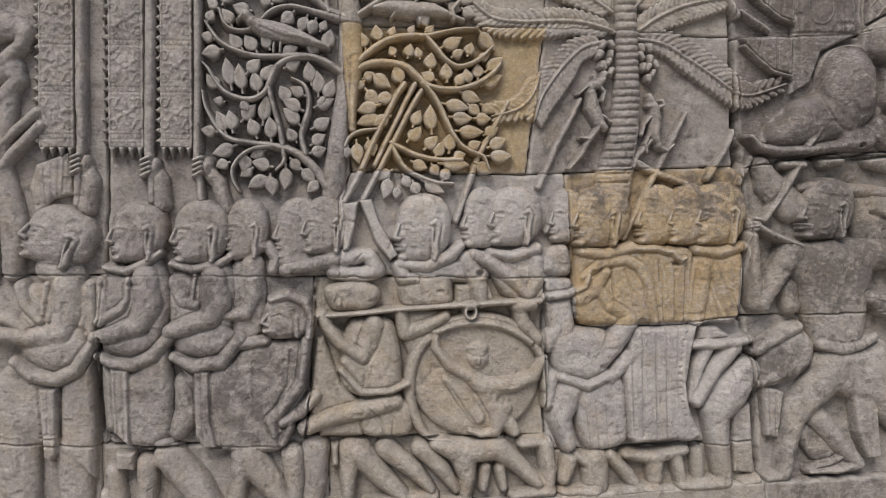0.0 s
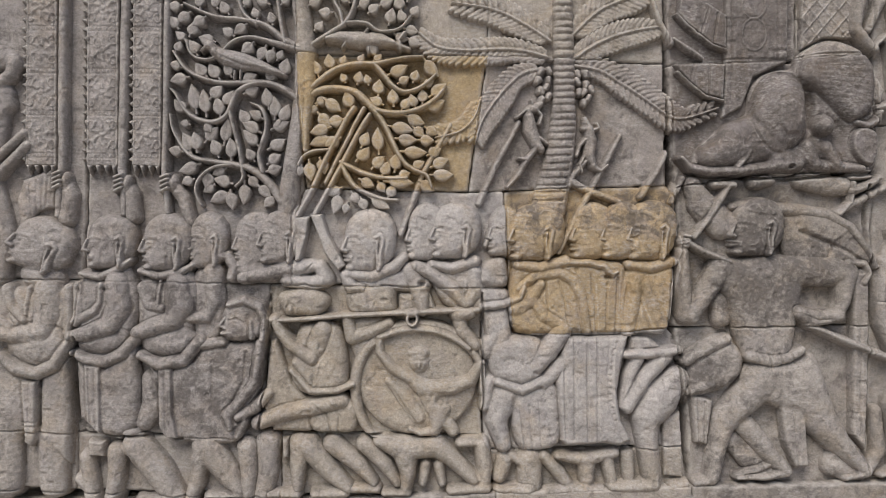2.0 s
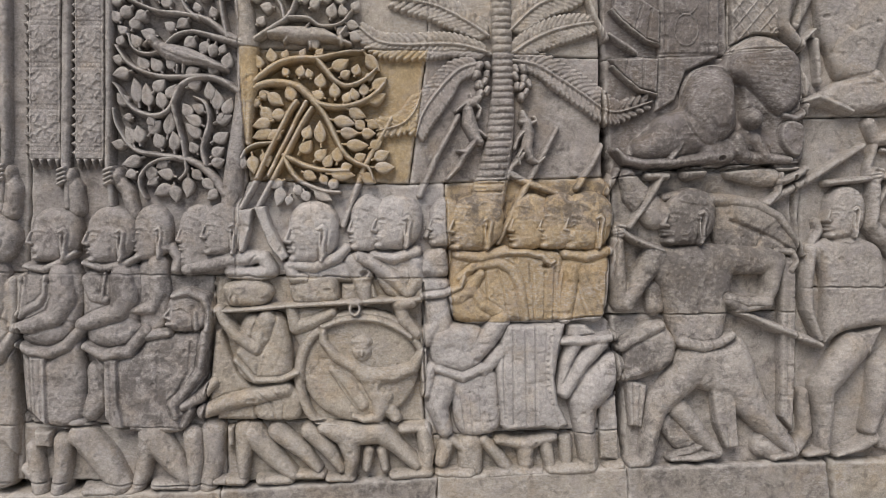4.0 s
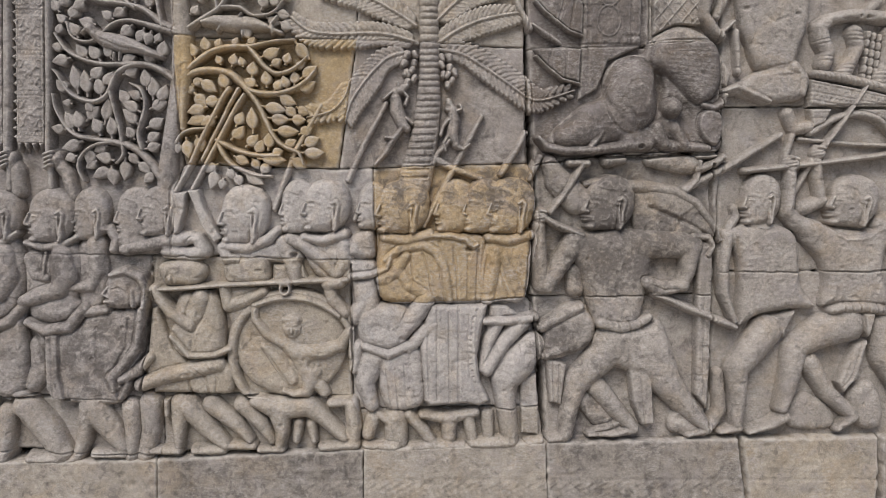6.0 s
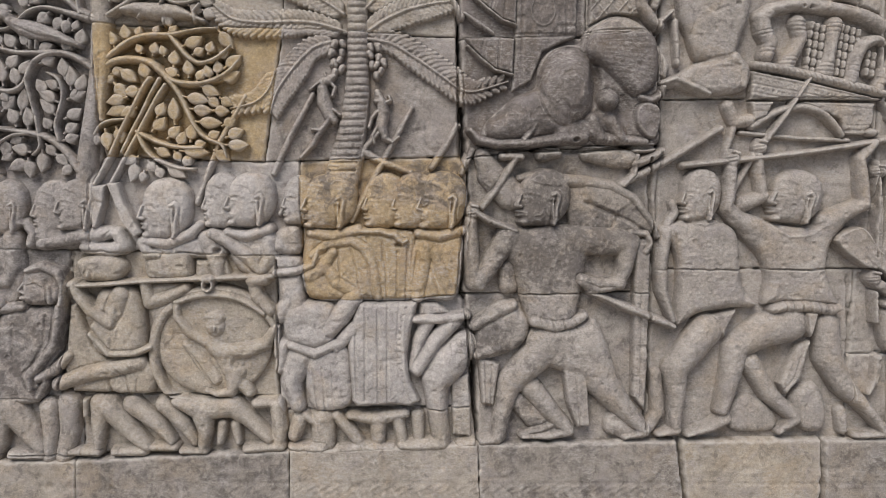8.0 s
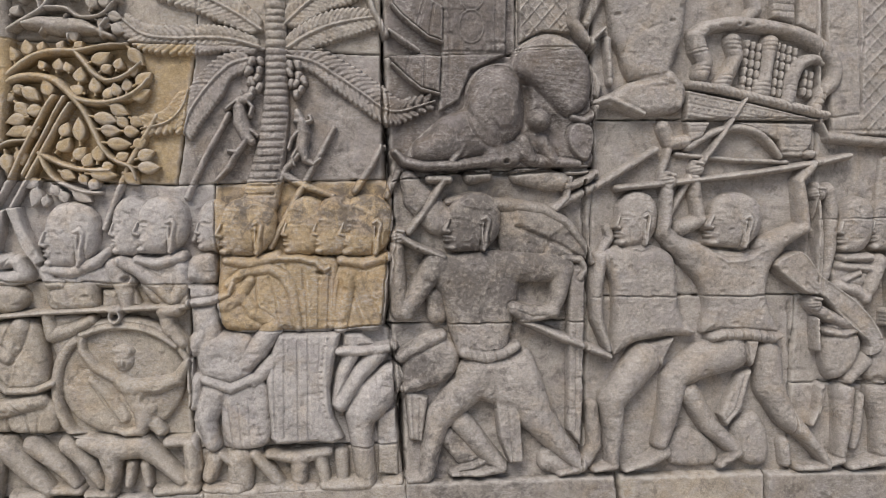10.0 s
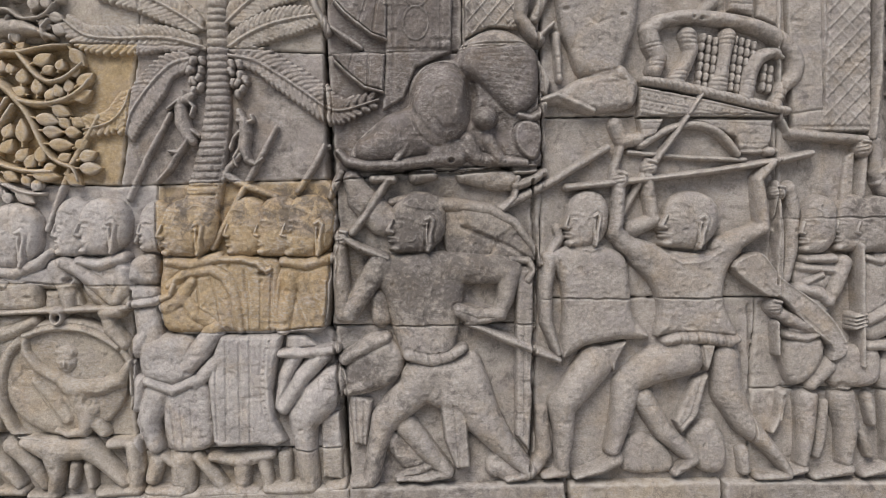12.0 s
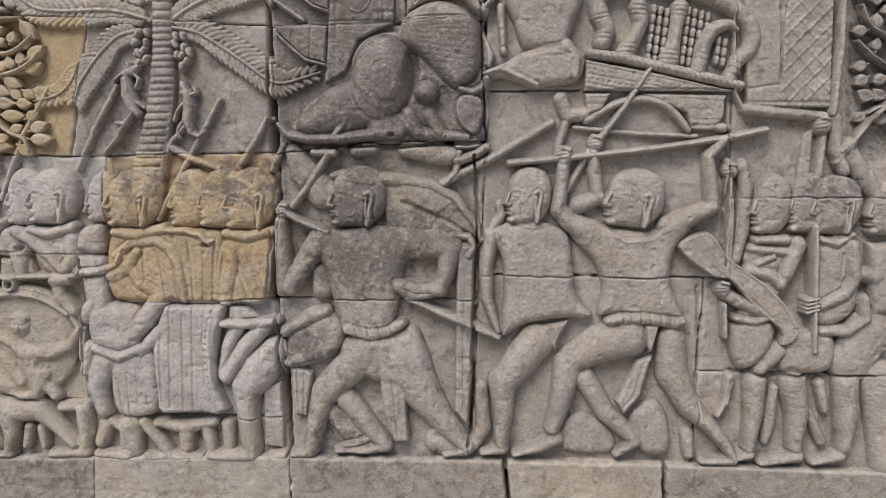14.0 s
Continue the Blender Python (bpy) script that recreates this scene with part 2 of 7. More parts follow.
def joint_depth(x, z):
    """How far the open joints between the stones cut in."""
    cut = np.zeros(x.shape)
    wx, wz = x + (cloud(x, z, 30, 1) - 0.5) * 0.008, z + (cloud(x, z, 30, 2) - 0.5) * 0.008
    x0, x1, z0, z1 = x.min() - 0.02, x.max() + 0.02, z.min() - 0.02, z.max() + 0.02
    for poly, _, _ in BLOCKS:
        a0, a1, b0, b1 = box_of(poly)
        if a1 > x0 and a0 < x1 and b1 > z0 and b0 < z1:
            d = line_distance(wx, wz, poly, True)
            cut = np.maximum(cut, 0.013 * np.exp(-(d / 0.0028) ** 2))
    cut = cut * (0.25 + 1.1 * cloud(x, z, 5, 12))
    for line, wide, deep in CRACKS:
        a0, a1, b0, b1 = box_of(line)
        if a1 > x0 and a0 < x1 and b1 > z0 and b0 < z1:
            d = line_distance(wx, wz, line) / (wide * (0.6 + 0.8 * cloud(x, z, 14, 13)))
            cut = np.maximum(cut, deep * np.exp(-d ** 4))
    return cut


def grid_mesh(name, x, y, z, keep, colours, flat=False):
    """A mesh from a lattice of places; keep says which of its cells are built."""
    n, m = x.shape
    idx = np.arange(n * m).reshape(n, m)
    quads = np.stack([idx[:-1, :-1], idx[1:, :-1], idx[1:, 1:], idx[:-1, 1:]], -1)[keep]
    used = np.unique(quads)
    back = np.zeros(n * m, int)
    back[used] = np.arange(len(used))
    co = np.stack([x, y, z], -1).reshape(-1, 3)[used]
    me = bpy.data.meshes.new(name)
    me.vertices.add(len(co))
    me.vertices.foreach_set("co", co.astype(np.float32).ravel())
    me.loops.add(quads.size)
    me.loops.foreach_set("vertex_index", back[quads].astype(np.int32).ravel())
    me.polygons.add(len(quads))
    me.polygons.foreach_set("loop_start", np.arange(0, quads.size, 4, dtype=np.int32))
    me.polygons.foreach_set("use_smooth", np.ones(len(quads), bool))
    me.update(calc_edges=True)
    at = me.attributes.new("stone", "FLOAT_COLOR", "POINT")
    at.data.foreach_set("color", colours.reshape(-1, 4)[used].astype(np.float32).ravel())
    me.materials.append(STONE)
    return me


def tied(keep):
    """Ties loose pieces of one carving to its main body by narrow tongues behind the wall's face."""
    mark = np.where(keep, np.arange(1, keep.size + 1).reshape(keep.shape), 0)
    while True:
        p, grown = np.pad(mark, 1), mark
        for a in (0, 1, 2):
            for b in (0, 1, 2):
                grown = np.maximum(grown, p[a:a + keep.shape[0], b:b + keep.shape[1]])
        grown = np.where(keep, grown, 0)
        # jump along runs of one row or column
        for axis in (0, 1):
            for flip in (slice(None), slice(None, None, -1)):
                view = grown[flip] if axis == 0 else grown[:, flip]
                for i in range(1, keep.shape[axis]):
                    here, last = (view[i], view[i - 1]) if axis == 0 else (view[:, i], view[:, i - 1])
                    np.copyto(here, np.maximum(here, last), where=(here > 0) & (last > 0))
        if (grown == mark).all():
            break
        mark = grown
    names, sizes = np.unique(mark[keep], return_counts=True)
    main = np.argwhere(mark == names[sizes.argmax()])
    for k in names:
        if k != names[sizes.argmax()]:
            loose = np.argwhere(mark == k)[::7]
            gaps = ((loose[:, None, :] - main[None, ::7, :]) ** 2).sum(-1)
            i, j = np.unravel_index(gaps.argmin(), gaps.shape)
            a, b = loose[i], main[::7][j]
            for t in np.linspace(0, 1, int(np.abs(b - a).max()) * 2 + 2):
                u, v = np.round(a + (b - a) * t).astype(int)
                keep[max(u - 1, 0):u + 2, max(v - 1, 0):v + 2] = True
    return keep


class Carving:
    """Raised work on the wall: strokes are (x, z, radius) in metres, heights are metres out of the wall's ground."""

    def __init__(self, res=0.0029, lift=0.0):
        self.ops, self.res, self.lift, self.crease = [], res, lift, 0.0055

    def _add(self, f, pts, grow):
        self.ops.append((f, box_of(pts, grow + 0.03)))
        return self

    def limb(self, pts, h, base=0.0, edge=1.0, soft=0.012):
        """A tapering rounded bar through the points."""
        h, crease = h + self.lift, self.crease

        def f(x, z, now):
            d, rr = np.full(x.shape, 9.0), np.full(x.shape, 0.01)
            for a, b in zip(pts, pts[1:] or pts):
                vx, vz = b[0] - a[0], b[1] - a[1]
                t = np.clip(((x - a[0]) * vx + (z - a[1]) * vz) / max(vx * vx + vz * vz, 1e-9), 0, 1)
                r = a[2] + t * (b[2] - a[2])
                e = np.hypot(x - a[0] - t * vx, z - a[1] - t * vz) - r
                rr, d = np.where(e < d, r, rr), np.minimum(d, e)
            # the root of a limb grows out of the body with no cut line
            free = np.clip((np.hypot(x - pts[0][0], z - pts[0][1]) / pts[0][2] - 0.9) / 1.1, 0, 1) if len(pts) > 1 else 1.0
            return self._join(now, d, rr * edge, h, base, soft, crease * free)
        return self._add(f, pts, max(p[2] for p in pts))

    def _join(self, now, d, w, h, base, soft, crease):
        q = np.clip(-d / np.maximum(w, 1e-4), 0, 1)
        top = np.where(d < 0, base + (h - base) * np.sqrt(np.maximum(1 - (1 - q) ** 2, 0)), base - 6 * d)
        # the chisel's line round a form that stands over another
        now = now - crease * np.exp(-(d / 0.0048) ** 2) * np.clip((h - now) / 0.010, 0, 1) * (now > 0)
        k = np.clip(soft - np.abs(now - top), 0, None) / max(soft, 1e-6)
        return np.maximum(now, top) + k * k * soft / 4

    def poly(self, pts, h, edge=0.012, base=0.0, soft=0.004):
        """A flat-topped raised field with rounded edges."""
        h, crease = h + self.lift, self.crease

        def f(x, z, now):
            d = line_distance(x, z, pts, True)
            d = np.where(inside(x, z, pts), -d, d)
            return self._join(now, d, edge, h, base, soft, crease)
        return self._add(f, pts, 0.0)

    def form(self, pts, h, edge=0.03, base=0.0, soft=0.006):
        """A rounded field with a flowing outline through the points."""
        p, out = [(*q, 0.0) for q in pts], []
        for i in range(len(p)):
            out += smooth_path([p[i - 1], p[i], p[(i + 1) % len(p)], p[(i + 2) % len(p)]], 4)[4:8]
        return self.poly([q[:2] for q in out], h, edge, base, soft)

    def blob(self, at, rx, rz, h, turn=0.0, base=0.0, edge=1.0, soft=0.006):
        """A rounded oval."""
        crease = self.crease
        h, c, s, small = h + self.lift, math.cos(radians(turn)), math.sin(radians(turn)), min(rx, rz)

        def f(x, z, now):
            u, v = (x - at[0]) * c + (z - at[1]) * s, -(x - at[0]) * s + (z - at[1]) * c
            return self._join(now, (np.hypot(u / rx, v / rz) - 1) * small, small * edge, h, base, soft, crease)
        return self._add(f, [at], max(rx, rz))

    def ring(self, at, rx, rz, wide, h, base=0.0):
        h, crease = h + self.lift, self.crease

        def f(x, z, now):
            d = np.abs(np.hypot((x - at[0]) / rx, (z - at[1]) / rz) - 1) * min(rx, rz) - wide
            return self._join(now, d, np.full(x.shape, wide), h, base, 0.003, crease)
        return self._add(f, [at], max(rx, rz) + wide)

    def groove(self, pts, deep=0.006, wide=0.004):
        """A cut line."""
        pts = [p[:2] for p in pts]

        def f(x, z, now):
            return now - deep * np.exp(-(line_distance(x, z, pts) / wide) ** 2)
        return self._add(f, pts, wide * 2)

    def ridge(self, pts, high=0.004, wide=0.005):
        return self.groove(pts, -high, wide)

    def swell(self, pts, high, edge):
        """Lifts what lies within an outline by a little."""
        def f(x, z, now):
            d = line_distance(x, z, pts, True)
            q = np.clip(np.where(inside(x, z, pts), d, -d) / edge * 0.5 + 0.5, 0, 1)
            return now + high * q * q * (3 - 2 * q) * (now > -0.03)
        return self._add(f, pts, edge)

    def fist(self, at, size, h, base=0.02):
        """A closed hand: a rounded palm with four fingers wrapped across."""
        self.blob(at, size * 0.92, size, h, base=base)
        for i in range(3):
            z = at[1] + size * (0.42 - 0.42 * i)
            self.groove([(at[0] - size * 0.80, z - size * 0.10), (at[0] + size * 0.15, z + size * 0.10)], h * 0.10, size * 0.10)
        self.limb([(at[0] - size * 0.2, at[1] + size * 0.75, size * 0.22), (at[0] + size * 0.5, at[1] + size * 0.6, size * 0.24)], h, h * 0.6)
        return self

    def pit(self, at, rx, rz, deep):
        def f(x, z, now):
            return now - deep * np.exp(-(((x - at[0]) / rx) ** 2 + ((z - at[1]) / rz) ** 2) ** 2)
        return self._add(f, [at], max(rx, rz) * 1.5)

    def head(self, lo, hi, h=0.05, turn=0.0, cap=True, ear=True):
        """A head in profile, looking towards -x, between two corners (front top, back chin)."""
        w, t = hi[0] - lo[0], lo[1] - hi[1]
        cx, cz = lo[0] + w * 0.5, hi[1] + t * 0.5
        c, s = math.cos(radians(turn)), math.sin(radians(turn))

        def at(u, v, r=None):
            dx, dz = (u - 0.5) * w, (0.5 - v) * t
            p = (cx + dx * c - dz * s, cz + dx * s + dz * c)
            return p if r is None else (*p, r * w)
        back = 0.985 if ear else 0.94
        profile = ((0.16, 0.16), (0.28, 0.055), (0.45, 0.0), (0.64, 0.005), (0.82, 0.07), (0.94, 0.20), (back, 0.38), (0.95, 0.56), (0.88, 0.72), (0.76, 0.84), (0.62, 0.93),
                   (0.45, 0.985), (0.28, 1.0), (0.17, 0.985), (0.105, 0.94), (0.085, 0.885), (0.108, 0.855), (0.050, 0.828), (0.042, 0.795), (0.068, 0.770), (0.034, 0.742),
                   (0.045, 0.708), (0.080, 0.688), (0.012, 0.664), (0.0, 0.625), (0.030, 0.56), (0.088, 0.47), (0.075, 0.40), (0.090, 0.28))
        self.poly([at(*q) for q in profile], h * 0.92, 0.17 * w)
        self.crease = 0.0
        self.blob(at(0.52, 0.50), 0.44 * w, 0.48 * t, h * 1.06, turn, h * 0.35, 1.0, 0.014)
        self.limb([at(0.115, 0.46, 0.026), at(0.065, 0.58, 0.040), at(0.050, 0.632, 0.048), at(0.115, 0.655, 0.038)], h * 1.02, h * 0.6, 1.0, 0.008)
        self.ridge([at(0.060, 0.748), at(0.13, 0.738), at(0.20, 0.760)], h * 0.075, 0.030 * w)
        self.ridge([at(0.070, 0.812), at(0.13, 0.820), at(0.19, 0.795)], h * 0.075, 0.030 * w)
        self.blob(at(0.18, 0.915), 0.09 * w, 0.055 * t, h * 1.0, base=h * 0.5)
        self.groove([at(0.06, 0.780), at(0.13, 0.779), at(0.21, 0.774)], h * 0.035, 0.011 * w)
        self.groove([at(0.13, 0.69), at(0.20, 0.66), at(0.22, 0.60)], h * 0.05, 0.028 * w)
        self.ridge([at(0.11, 0.430), at(0.20, 0.402), at(0.31, 0.405), at(0.40, 0.435)], h * 0.06, 0.034 * w)
        self.pit(at(0.22, 0.490), 0.12 * w, 0.045 * t, h * 0.05)
        self.ridge([at(0.155, 0.500), at(0.21, 0.494), at(0.28, 0.506)], h * 0.09, 0.030 * w)
        self.groove([at(0.14, 0.524), at(0.21, 0.540), at(0.30, 0.522)], h * 0.015, 0.012 * w)
        if cap:
            self.swell([at(0.08, 0.27), at(0.28, 0.22), at(0.50, 0.29), at(0.55, 0.38), at(0.56, 0.52), at(0.76, 0.58), at(0.78, 0.80), at(1.10, 0.75), at(1.10, -0.10), at(0.08, -0.10)], 0.0035, 0.022 * w)
        self.crease = 0.005
        if ear:
            self.limb([at(0.625, 0.450, 0.034), at(0.70, 0.410, 0.044), at(0.750, 0.47, 0.048), at(0.735, 0.58, 0.046), at(0.705, 0.70, 0.046), at(0.695, 0.86, 0.058), at(0.675, 0.935, 0.042)], h * 1.18, h * 0.75)
            self.limb([at(0.650, 0.52, 0.022), at(0.648, 0.66, 0.022), at(0.655, 0.85, 0.020)], h * 1.12, h * 0.75)
            self.groove([at(0.690, 0.49), at(0.690, 0.58), at(0.672, 0.70)], h * 0.08, 0.016 * w)
        self.crease = 0.0055
        return self

    def mesh(self, name, wear=0.0038, joints=True):
        b = np.array([o[1] for o in self.ops])
        x0, x1, z0, z1 = b[:, 0].min(), b[:, 1].max(), b[:, 2].min(), b[:, 3].max()
        xs, zs = np.arange(x0, x1 + self.res, self.res), np.arange(z0, z1 + self.res, self.res)
        x, z = np.meshgrid(xs, zs, indexing="ij")
        hh = np.full(x.shape, -0.09)
        for f, (a0, a1, b0, b1) in self.ops:
            i0, i1 = np.searchsorted(xs, (a0, a1))
            j0, j1 = np.searchsorted(zs, (b0, b1))
            w = (slice(i0, i1 + 1), slice(j0, j1 + 1))
            hh[w] = f(x[w], z[w], hh[w])
        hh = hh + (cloud(x, z, 130, 5) - 0.5) * wear * 0.55 + (cloud(x, z, 22, 3) - 0.5) * wear + (cloud(x, z, 75, 4) - 0.5) * wear * 0.7 + (cloud(x, z, 6, 6) - 0.5) * wear
        hh = np.where(hh > 0, hh * 1.08, hh)
        chip = np.clip(cloud(x, z, 34, 8) - 0.80, 0, 1) * 0.035
        hh = hh - chip
        if joints:
            hh = hh - joint_depth(x, z)
        raised = hh > -0.046
        keep = tied(raised[:-1, :-1] | raised[1:, :-1] | raised[1:, 1:] | raised[:-1, 1:])
        return grid_mesh(name, x, WALL_Y - np.maximum(hh, -0.060), z, keep, stone_colours(x, z))

    def thing(self, name, label, category, group="", **more):
        return tagged(new(name, self.mesh(name, **more)), label, category, group)

    def part(self, name, parent, label="", **more):
        ob = new(name, self.mesh(name, **more))
        ob.parent = parent
        ob.matrix_parent_inverse = Matrix.Translation(parent.location).inverted()
        return tagged(ob, label) if label else ob


def smooth_path(pts, steps=5):
    """A rounded run through the points."""
    p = [pts[0]] + list(pts) + [pts[-1]]
    out = []
    for a, b, c, d in zip(p, p[1:], p[2:], p[3:]):
        for i in range(steps):
            t = i / steps
            out.append(tuple(0.5 * (2 * b[k] + (c[k] - a[k]) * t + (2 * a[k] - 5 * b[k] + 4 * c[k] - d[k]) * t * t + (3 * b[k] - a[k] - 3 * c[k] + d[k]) * t ** 3) for k in range(3)))
    return out + [tuple(pts[-1])]


def empty(name, at, label, category, group="", kind=""):
    ob = new(name)
    ob.location = at
    return tagged(ob, label, category, group, kind)


# the deep-cut ground behind the crowns of the trees
HOLLOWS = [([(-0.140, 2.074, 0.2197, 0.3259)], 0.020), ([(0.409, 2.052, 0.2602, 0.2602)], 0.016), ([(0.172, 2.458, 0.4361, 0.1327)], 0.010), ([(3.740, 2.260, 0.1600, 0.4000)], 0.020)]


def hollow(x, z):
    d = np.zeros(x.shape)
    for ((cx, cz, rx, rz),), deep in HOLLOWS:
        d = np.maximum(d, deep / (1 + np.exp(np.minimum(((np.abs((x - cx) / rx) ** 4 + np.abs((z - cz) / rz) ** 4) - 1) * 6, 50))))
    return d


def wall_stone(poly, front, tinted_as_plinth=False, res=0.007, rough=0.007, gap=0.0008, round_=0.004):
    """One stone of the wall: an uneven dressed face with worn edges, its sides running back into the wall."""
    x0, x1, z0, z1 = box_of(poly)
    n, m = max(int((x1 - x0) / res), 4), max(int((z1 - z0) / res), 4)
    # the lattice runs a little past the outline and is drawn in to it
    xs, zs = np.linspace(x0 - 0.01, x1 + 0.01, n), np.linspace(z0 - 0.01, z1 + 0.01, m)
    x, z = np.meshgrid(xs, zs, indexing="ij")
    d = line_distance(x, z, poly, True)
    d = np.where(inside(x, z, poly), d, -d)
    edge = d + (cloud(x, z, 40, 7) - 0.5) * 0.006 - gap
    h = (cloud(x, z, 5, 1) - 0.5) * rough + (cloud(x, z, 19, 2) - 0.5) * rough * 0.7 + (cloud(x, z, 60, 3) - 0.5) * rough * 0.45
    h = h - np.clip(cloud(x, z, 26, 9) - 0.78, 0, 1) * 0.04
    if not tinted_as_plinth:
        h = h - hollow(x, z)
    q = np.clip(edge / round_, 0, 1)
    h = h - round_ * (1 - np.sqrt(1 - (1 - q) ** 2))
    h = np.where(edge < 0, h + edge * 14, h)
    keep_v = edge > -0.012
    keep = keep_v[:-1, :-1] | keep_v[1:, :-1] | keep_v[1:, 1:] | keep_v[:-1, 1:]
    return x, z, h, keep


def lay_stones(wall, blocks, front, plinth=False, carve=None):
    for poly, tint, lichen in blocks:
        x, z, h, keep = wall_stone(poly, front, plinth)
        h = h + carve(x, z) if carve else h - joint_depth(x, z) * 0.8
        col = stone_colours(x, z, plinth)
        if plinth:
            col[..., :3], col[..., 3] = tint, lichen
        else:
            col[..., :3] = tint
        ob = new("stone_block", grid_mesh("stone_block", x, front - np.maximum(h, -0.16), z, keep, col))
        ob.parent = wall


def slab(name, size, at, material, label="", kind="structure", category="", bevel=0.01):
    bm = bmesh.new()
    bmesh.ops.create_cube(bm, size=1.0)
    bmesh.ops.scale(bm, vec=size, verts=bm.verts)
    bmesh.ops.bevel(bm, geom=bm.edges[:], offset=bevel, segments=2, affect="EDGES")
    me = bpy.data.meshes.new(name)
    bm.to_mesh(me)
    bm.free()
    c = me.attributes.new("stone", "FLOAT_COLOR", "POINT")
    c.data.foreach_set("color", np.tile((0.30, 0.27, 0.22, 0.15), (len(me.vertices), 1)).astype(np.float32).ravel())
    me.materials.append(material)
    ob = new(name, me)
    ob.location = at
    return tagged(ob, label, category, "", kind)


# ---- the setting ----
wall = slab("wall_north", (9.0, 0.5, 4.4), (1.4, WALL_Y + 0.40, 2.2), STONE, "old temple wall of weathered sandstone blocks with carved face", category="wall")
floor = slab("floor", (9.0, 4.6, 0.3), (1.4, 1.6, -0.15), STONE, "worn sandstone paving of the open gallery", category="floor")
ground = slab("ground", (600.0, 600.0, 0.2), (0, 0, -0.25), STONE, "sandy earth around the temple", category="ground")


# ---- the marchers with parasols ----
MARCH = "carved marchers in the lower procession"
BACKROW = "carved heads behind the procession"

# a figure at the start of the wall, climbing
f = Carving()
f.limb([(-1.070, 2.246, 0.0526), (-0.946, 2.276, 0.0460), (-0.884, 2.259, 0.0355)], 0.045).limb([(-0.884, 2.259, 0.0302), (-0.902, 2.212, 0.0266), (-0.965, 2.153, 0.0283)], 0.05).limb([(-1.036, 2.119, 0.0598), (-0.938, 2.138, 0.0460), (-0.912, 2.102, 0.0284), (-0.957, 2.046, 0.0283)], 0.045)
f.limb([(-0.939, 2.065, 0.0319), (-0.952, 1.936, 0.0283), (-0.985, 1.807, 0.0318)], 0.04).limb([(-0.985, 1.807, 0.0530), (-0.930, 1.623, 0.0461), (-0.935, 1.476, 0.0355)], 0.042).limb([(-1.073, 1.807, 0.0702), (-1.041, 1.476, 0.0634)], 0.04)
f.thing("carved_figure", "worn grey sandstone climbing figure carved at the wall's edge", "relief figure", MARCH)
f = Carving(0.004)
f.limb([(-0.853, 1.996, 0.0196), (-0.931, 1.925, 0.0195), (-1.021, 1.825, 0.0194)], 0.042)
f.thing("carved_pole", "slanting pole carved in grey sandstone", "relief pole")
f = Carving(0.004)
f.limb([(-0.842, 1.952, 0.0214), (-0.932, 1.859, 0.0213), (-1.039, 1.724, 0.0211)], 0.046)
f.thing("carved_pole", "second slanting pole carved in grey sandstone", "relief pole")
f = Carving()
f.poly([(-0.883, 1.752), (-0.861, 1.826), (-0.757, 1.867), (-0.740, 1.725), (-0.805, 1.712), (-0.863, 1.632)], 0.020, 0.03)
f.groove([(-0.835, 1.808), (-0.827, 1.697)], 0.004).groove([(-0.811, 1.826), (-0.809, 1.715)], 0.004).groove([(-0.786, 1.836), (-0.791, 1.725)], 0.004).groove([(-0.768, 1.841), (-0.773, 1.734)], 0.004)
f.thing("carved_tuft", "faintly combed tuft carved in grey sandstone", "relief ornament")

# first man, head thrown back
f = Carving()
f.form([(-0.884, 1.430), (-0.809, 1.438), (-0.705, 1.443), (-0.670, 1.381), (-0.671, 1.251), (-0.704, 1.177), (-0.794, 1.138), (-0.874, 1.162), (-0.921, 1.255), (-0.902, 1.365)], 0.050, 0.050)
f.blob((-0.793, 1.220), 0.122, 0.088, 0.068)
f.limb([(-0.818, 1.483, 0.0504), (-0.759, 1.460, 0.0576)], 0.046)
f.head((-0.909, 1.693), (-0.658, 1.485), 0.060, -18)
f.limb([(-0.902, 1.424, 0.0234), (-0.888, 1.365, 0.0216), (-0.842, 1.316, 0.0162)], 0.058, 0.03).limb([(-0.820, 1.429, 0.0108), (-0.831, 1.337, 0.0085)], 0.056, 0.04).limb([(-0.684, 1.428, 0.0216), (-0.677, 1.326, 0.0216), (-0.685, 1.270, 0.0180)], 0.050)
f.limb([(-0.759, 1.416, 0.0486), (-0.753, 1.336, 0.0450), (-0.778, 1.275, 0.0378)], 0.070, 0.03).limb([(-0.775, 1.271, 0.0360), (-0.873, 1.258, 0.0306), (-0.953, 1.270, 0.0270), (-0.997, 1.285, 0.0252)], 0.074, 0.034).limb([(-0.991, 1.329, 0.0270), (-0.935, 1.318, 0.0234), (-0.892, 1.288, 0.0180)], 0.064, 0.03)
f.blob((-0.898, 1.029), 0.125, 0.150, 0.056).limb([(-0.938, 0.923, 0.0864), (-0.925, 0.719, 0.0714)], 0.046)
f.poly([(-0.783, 1.104), (-0.678, 1.184), (-0.666, 0.953), (-0.674, 0.782), (-0.724, 0.824), (-0.785, 0.882)], 0.046, 0.026)
f.limb([(-0.922, 1.181, 0.0198), (-0.869, 1.136, 0.0252), (-0.794, 1.119, 0.0252), (-0.729, 1.150, 0.0252), (-0.682, 1.229, 0.0180)], 0.072, 0.03)
f.poly([(-0.848, 1.094), (-0.789, 1.093), (-0.788, 0.882), (-0.808, 0.849), (-0.833, 0.868)], 0.062, 0.012, 0.02).groove([(-0.845, 0.942), (-0.790, 0.941)], 0.005).groove([(-0.845, 0.928), (-0.790, 0.926)], 0.005).groove([(-0.815, 1.086), (-0.815, 0.947)], 0.004)
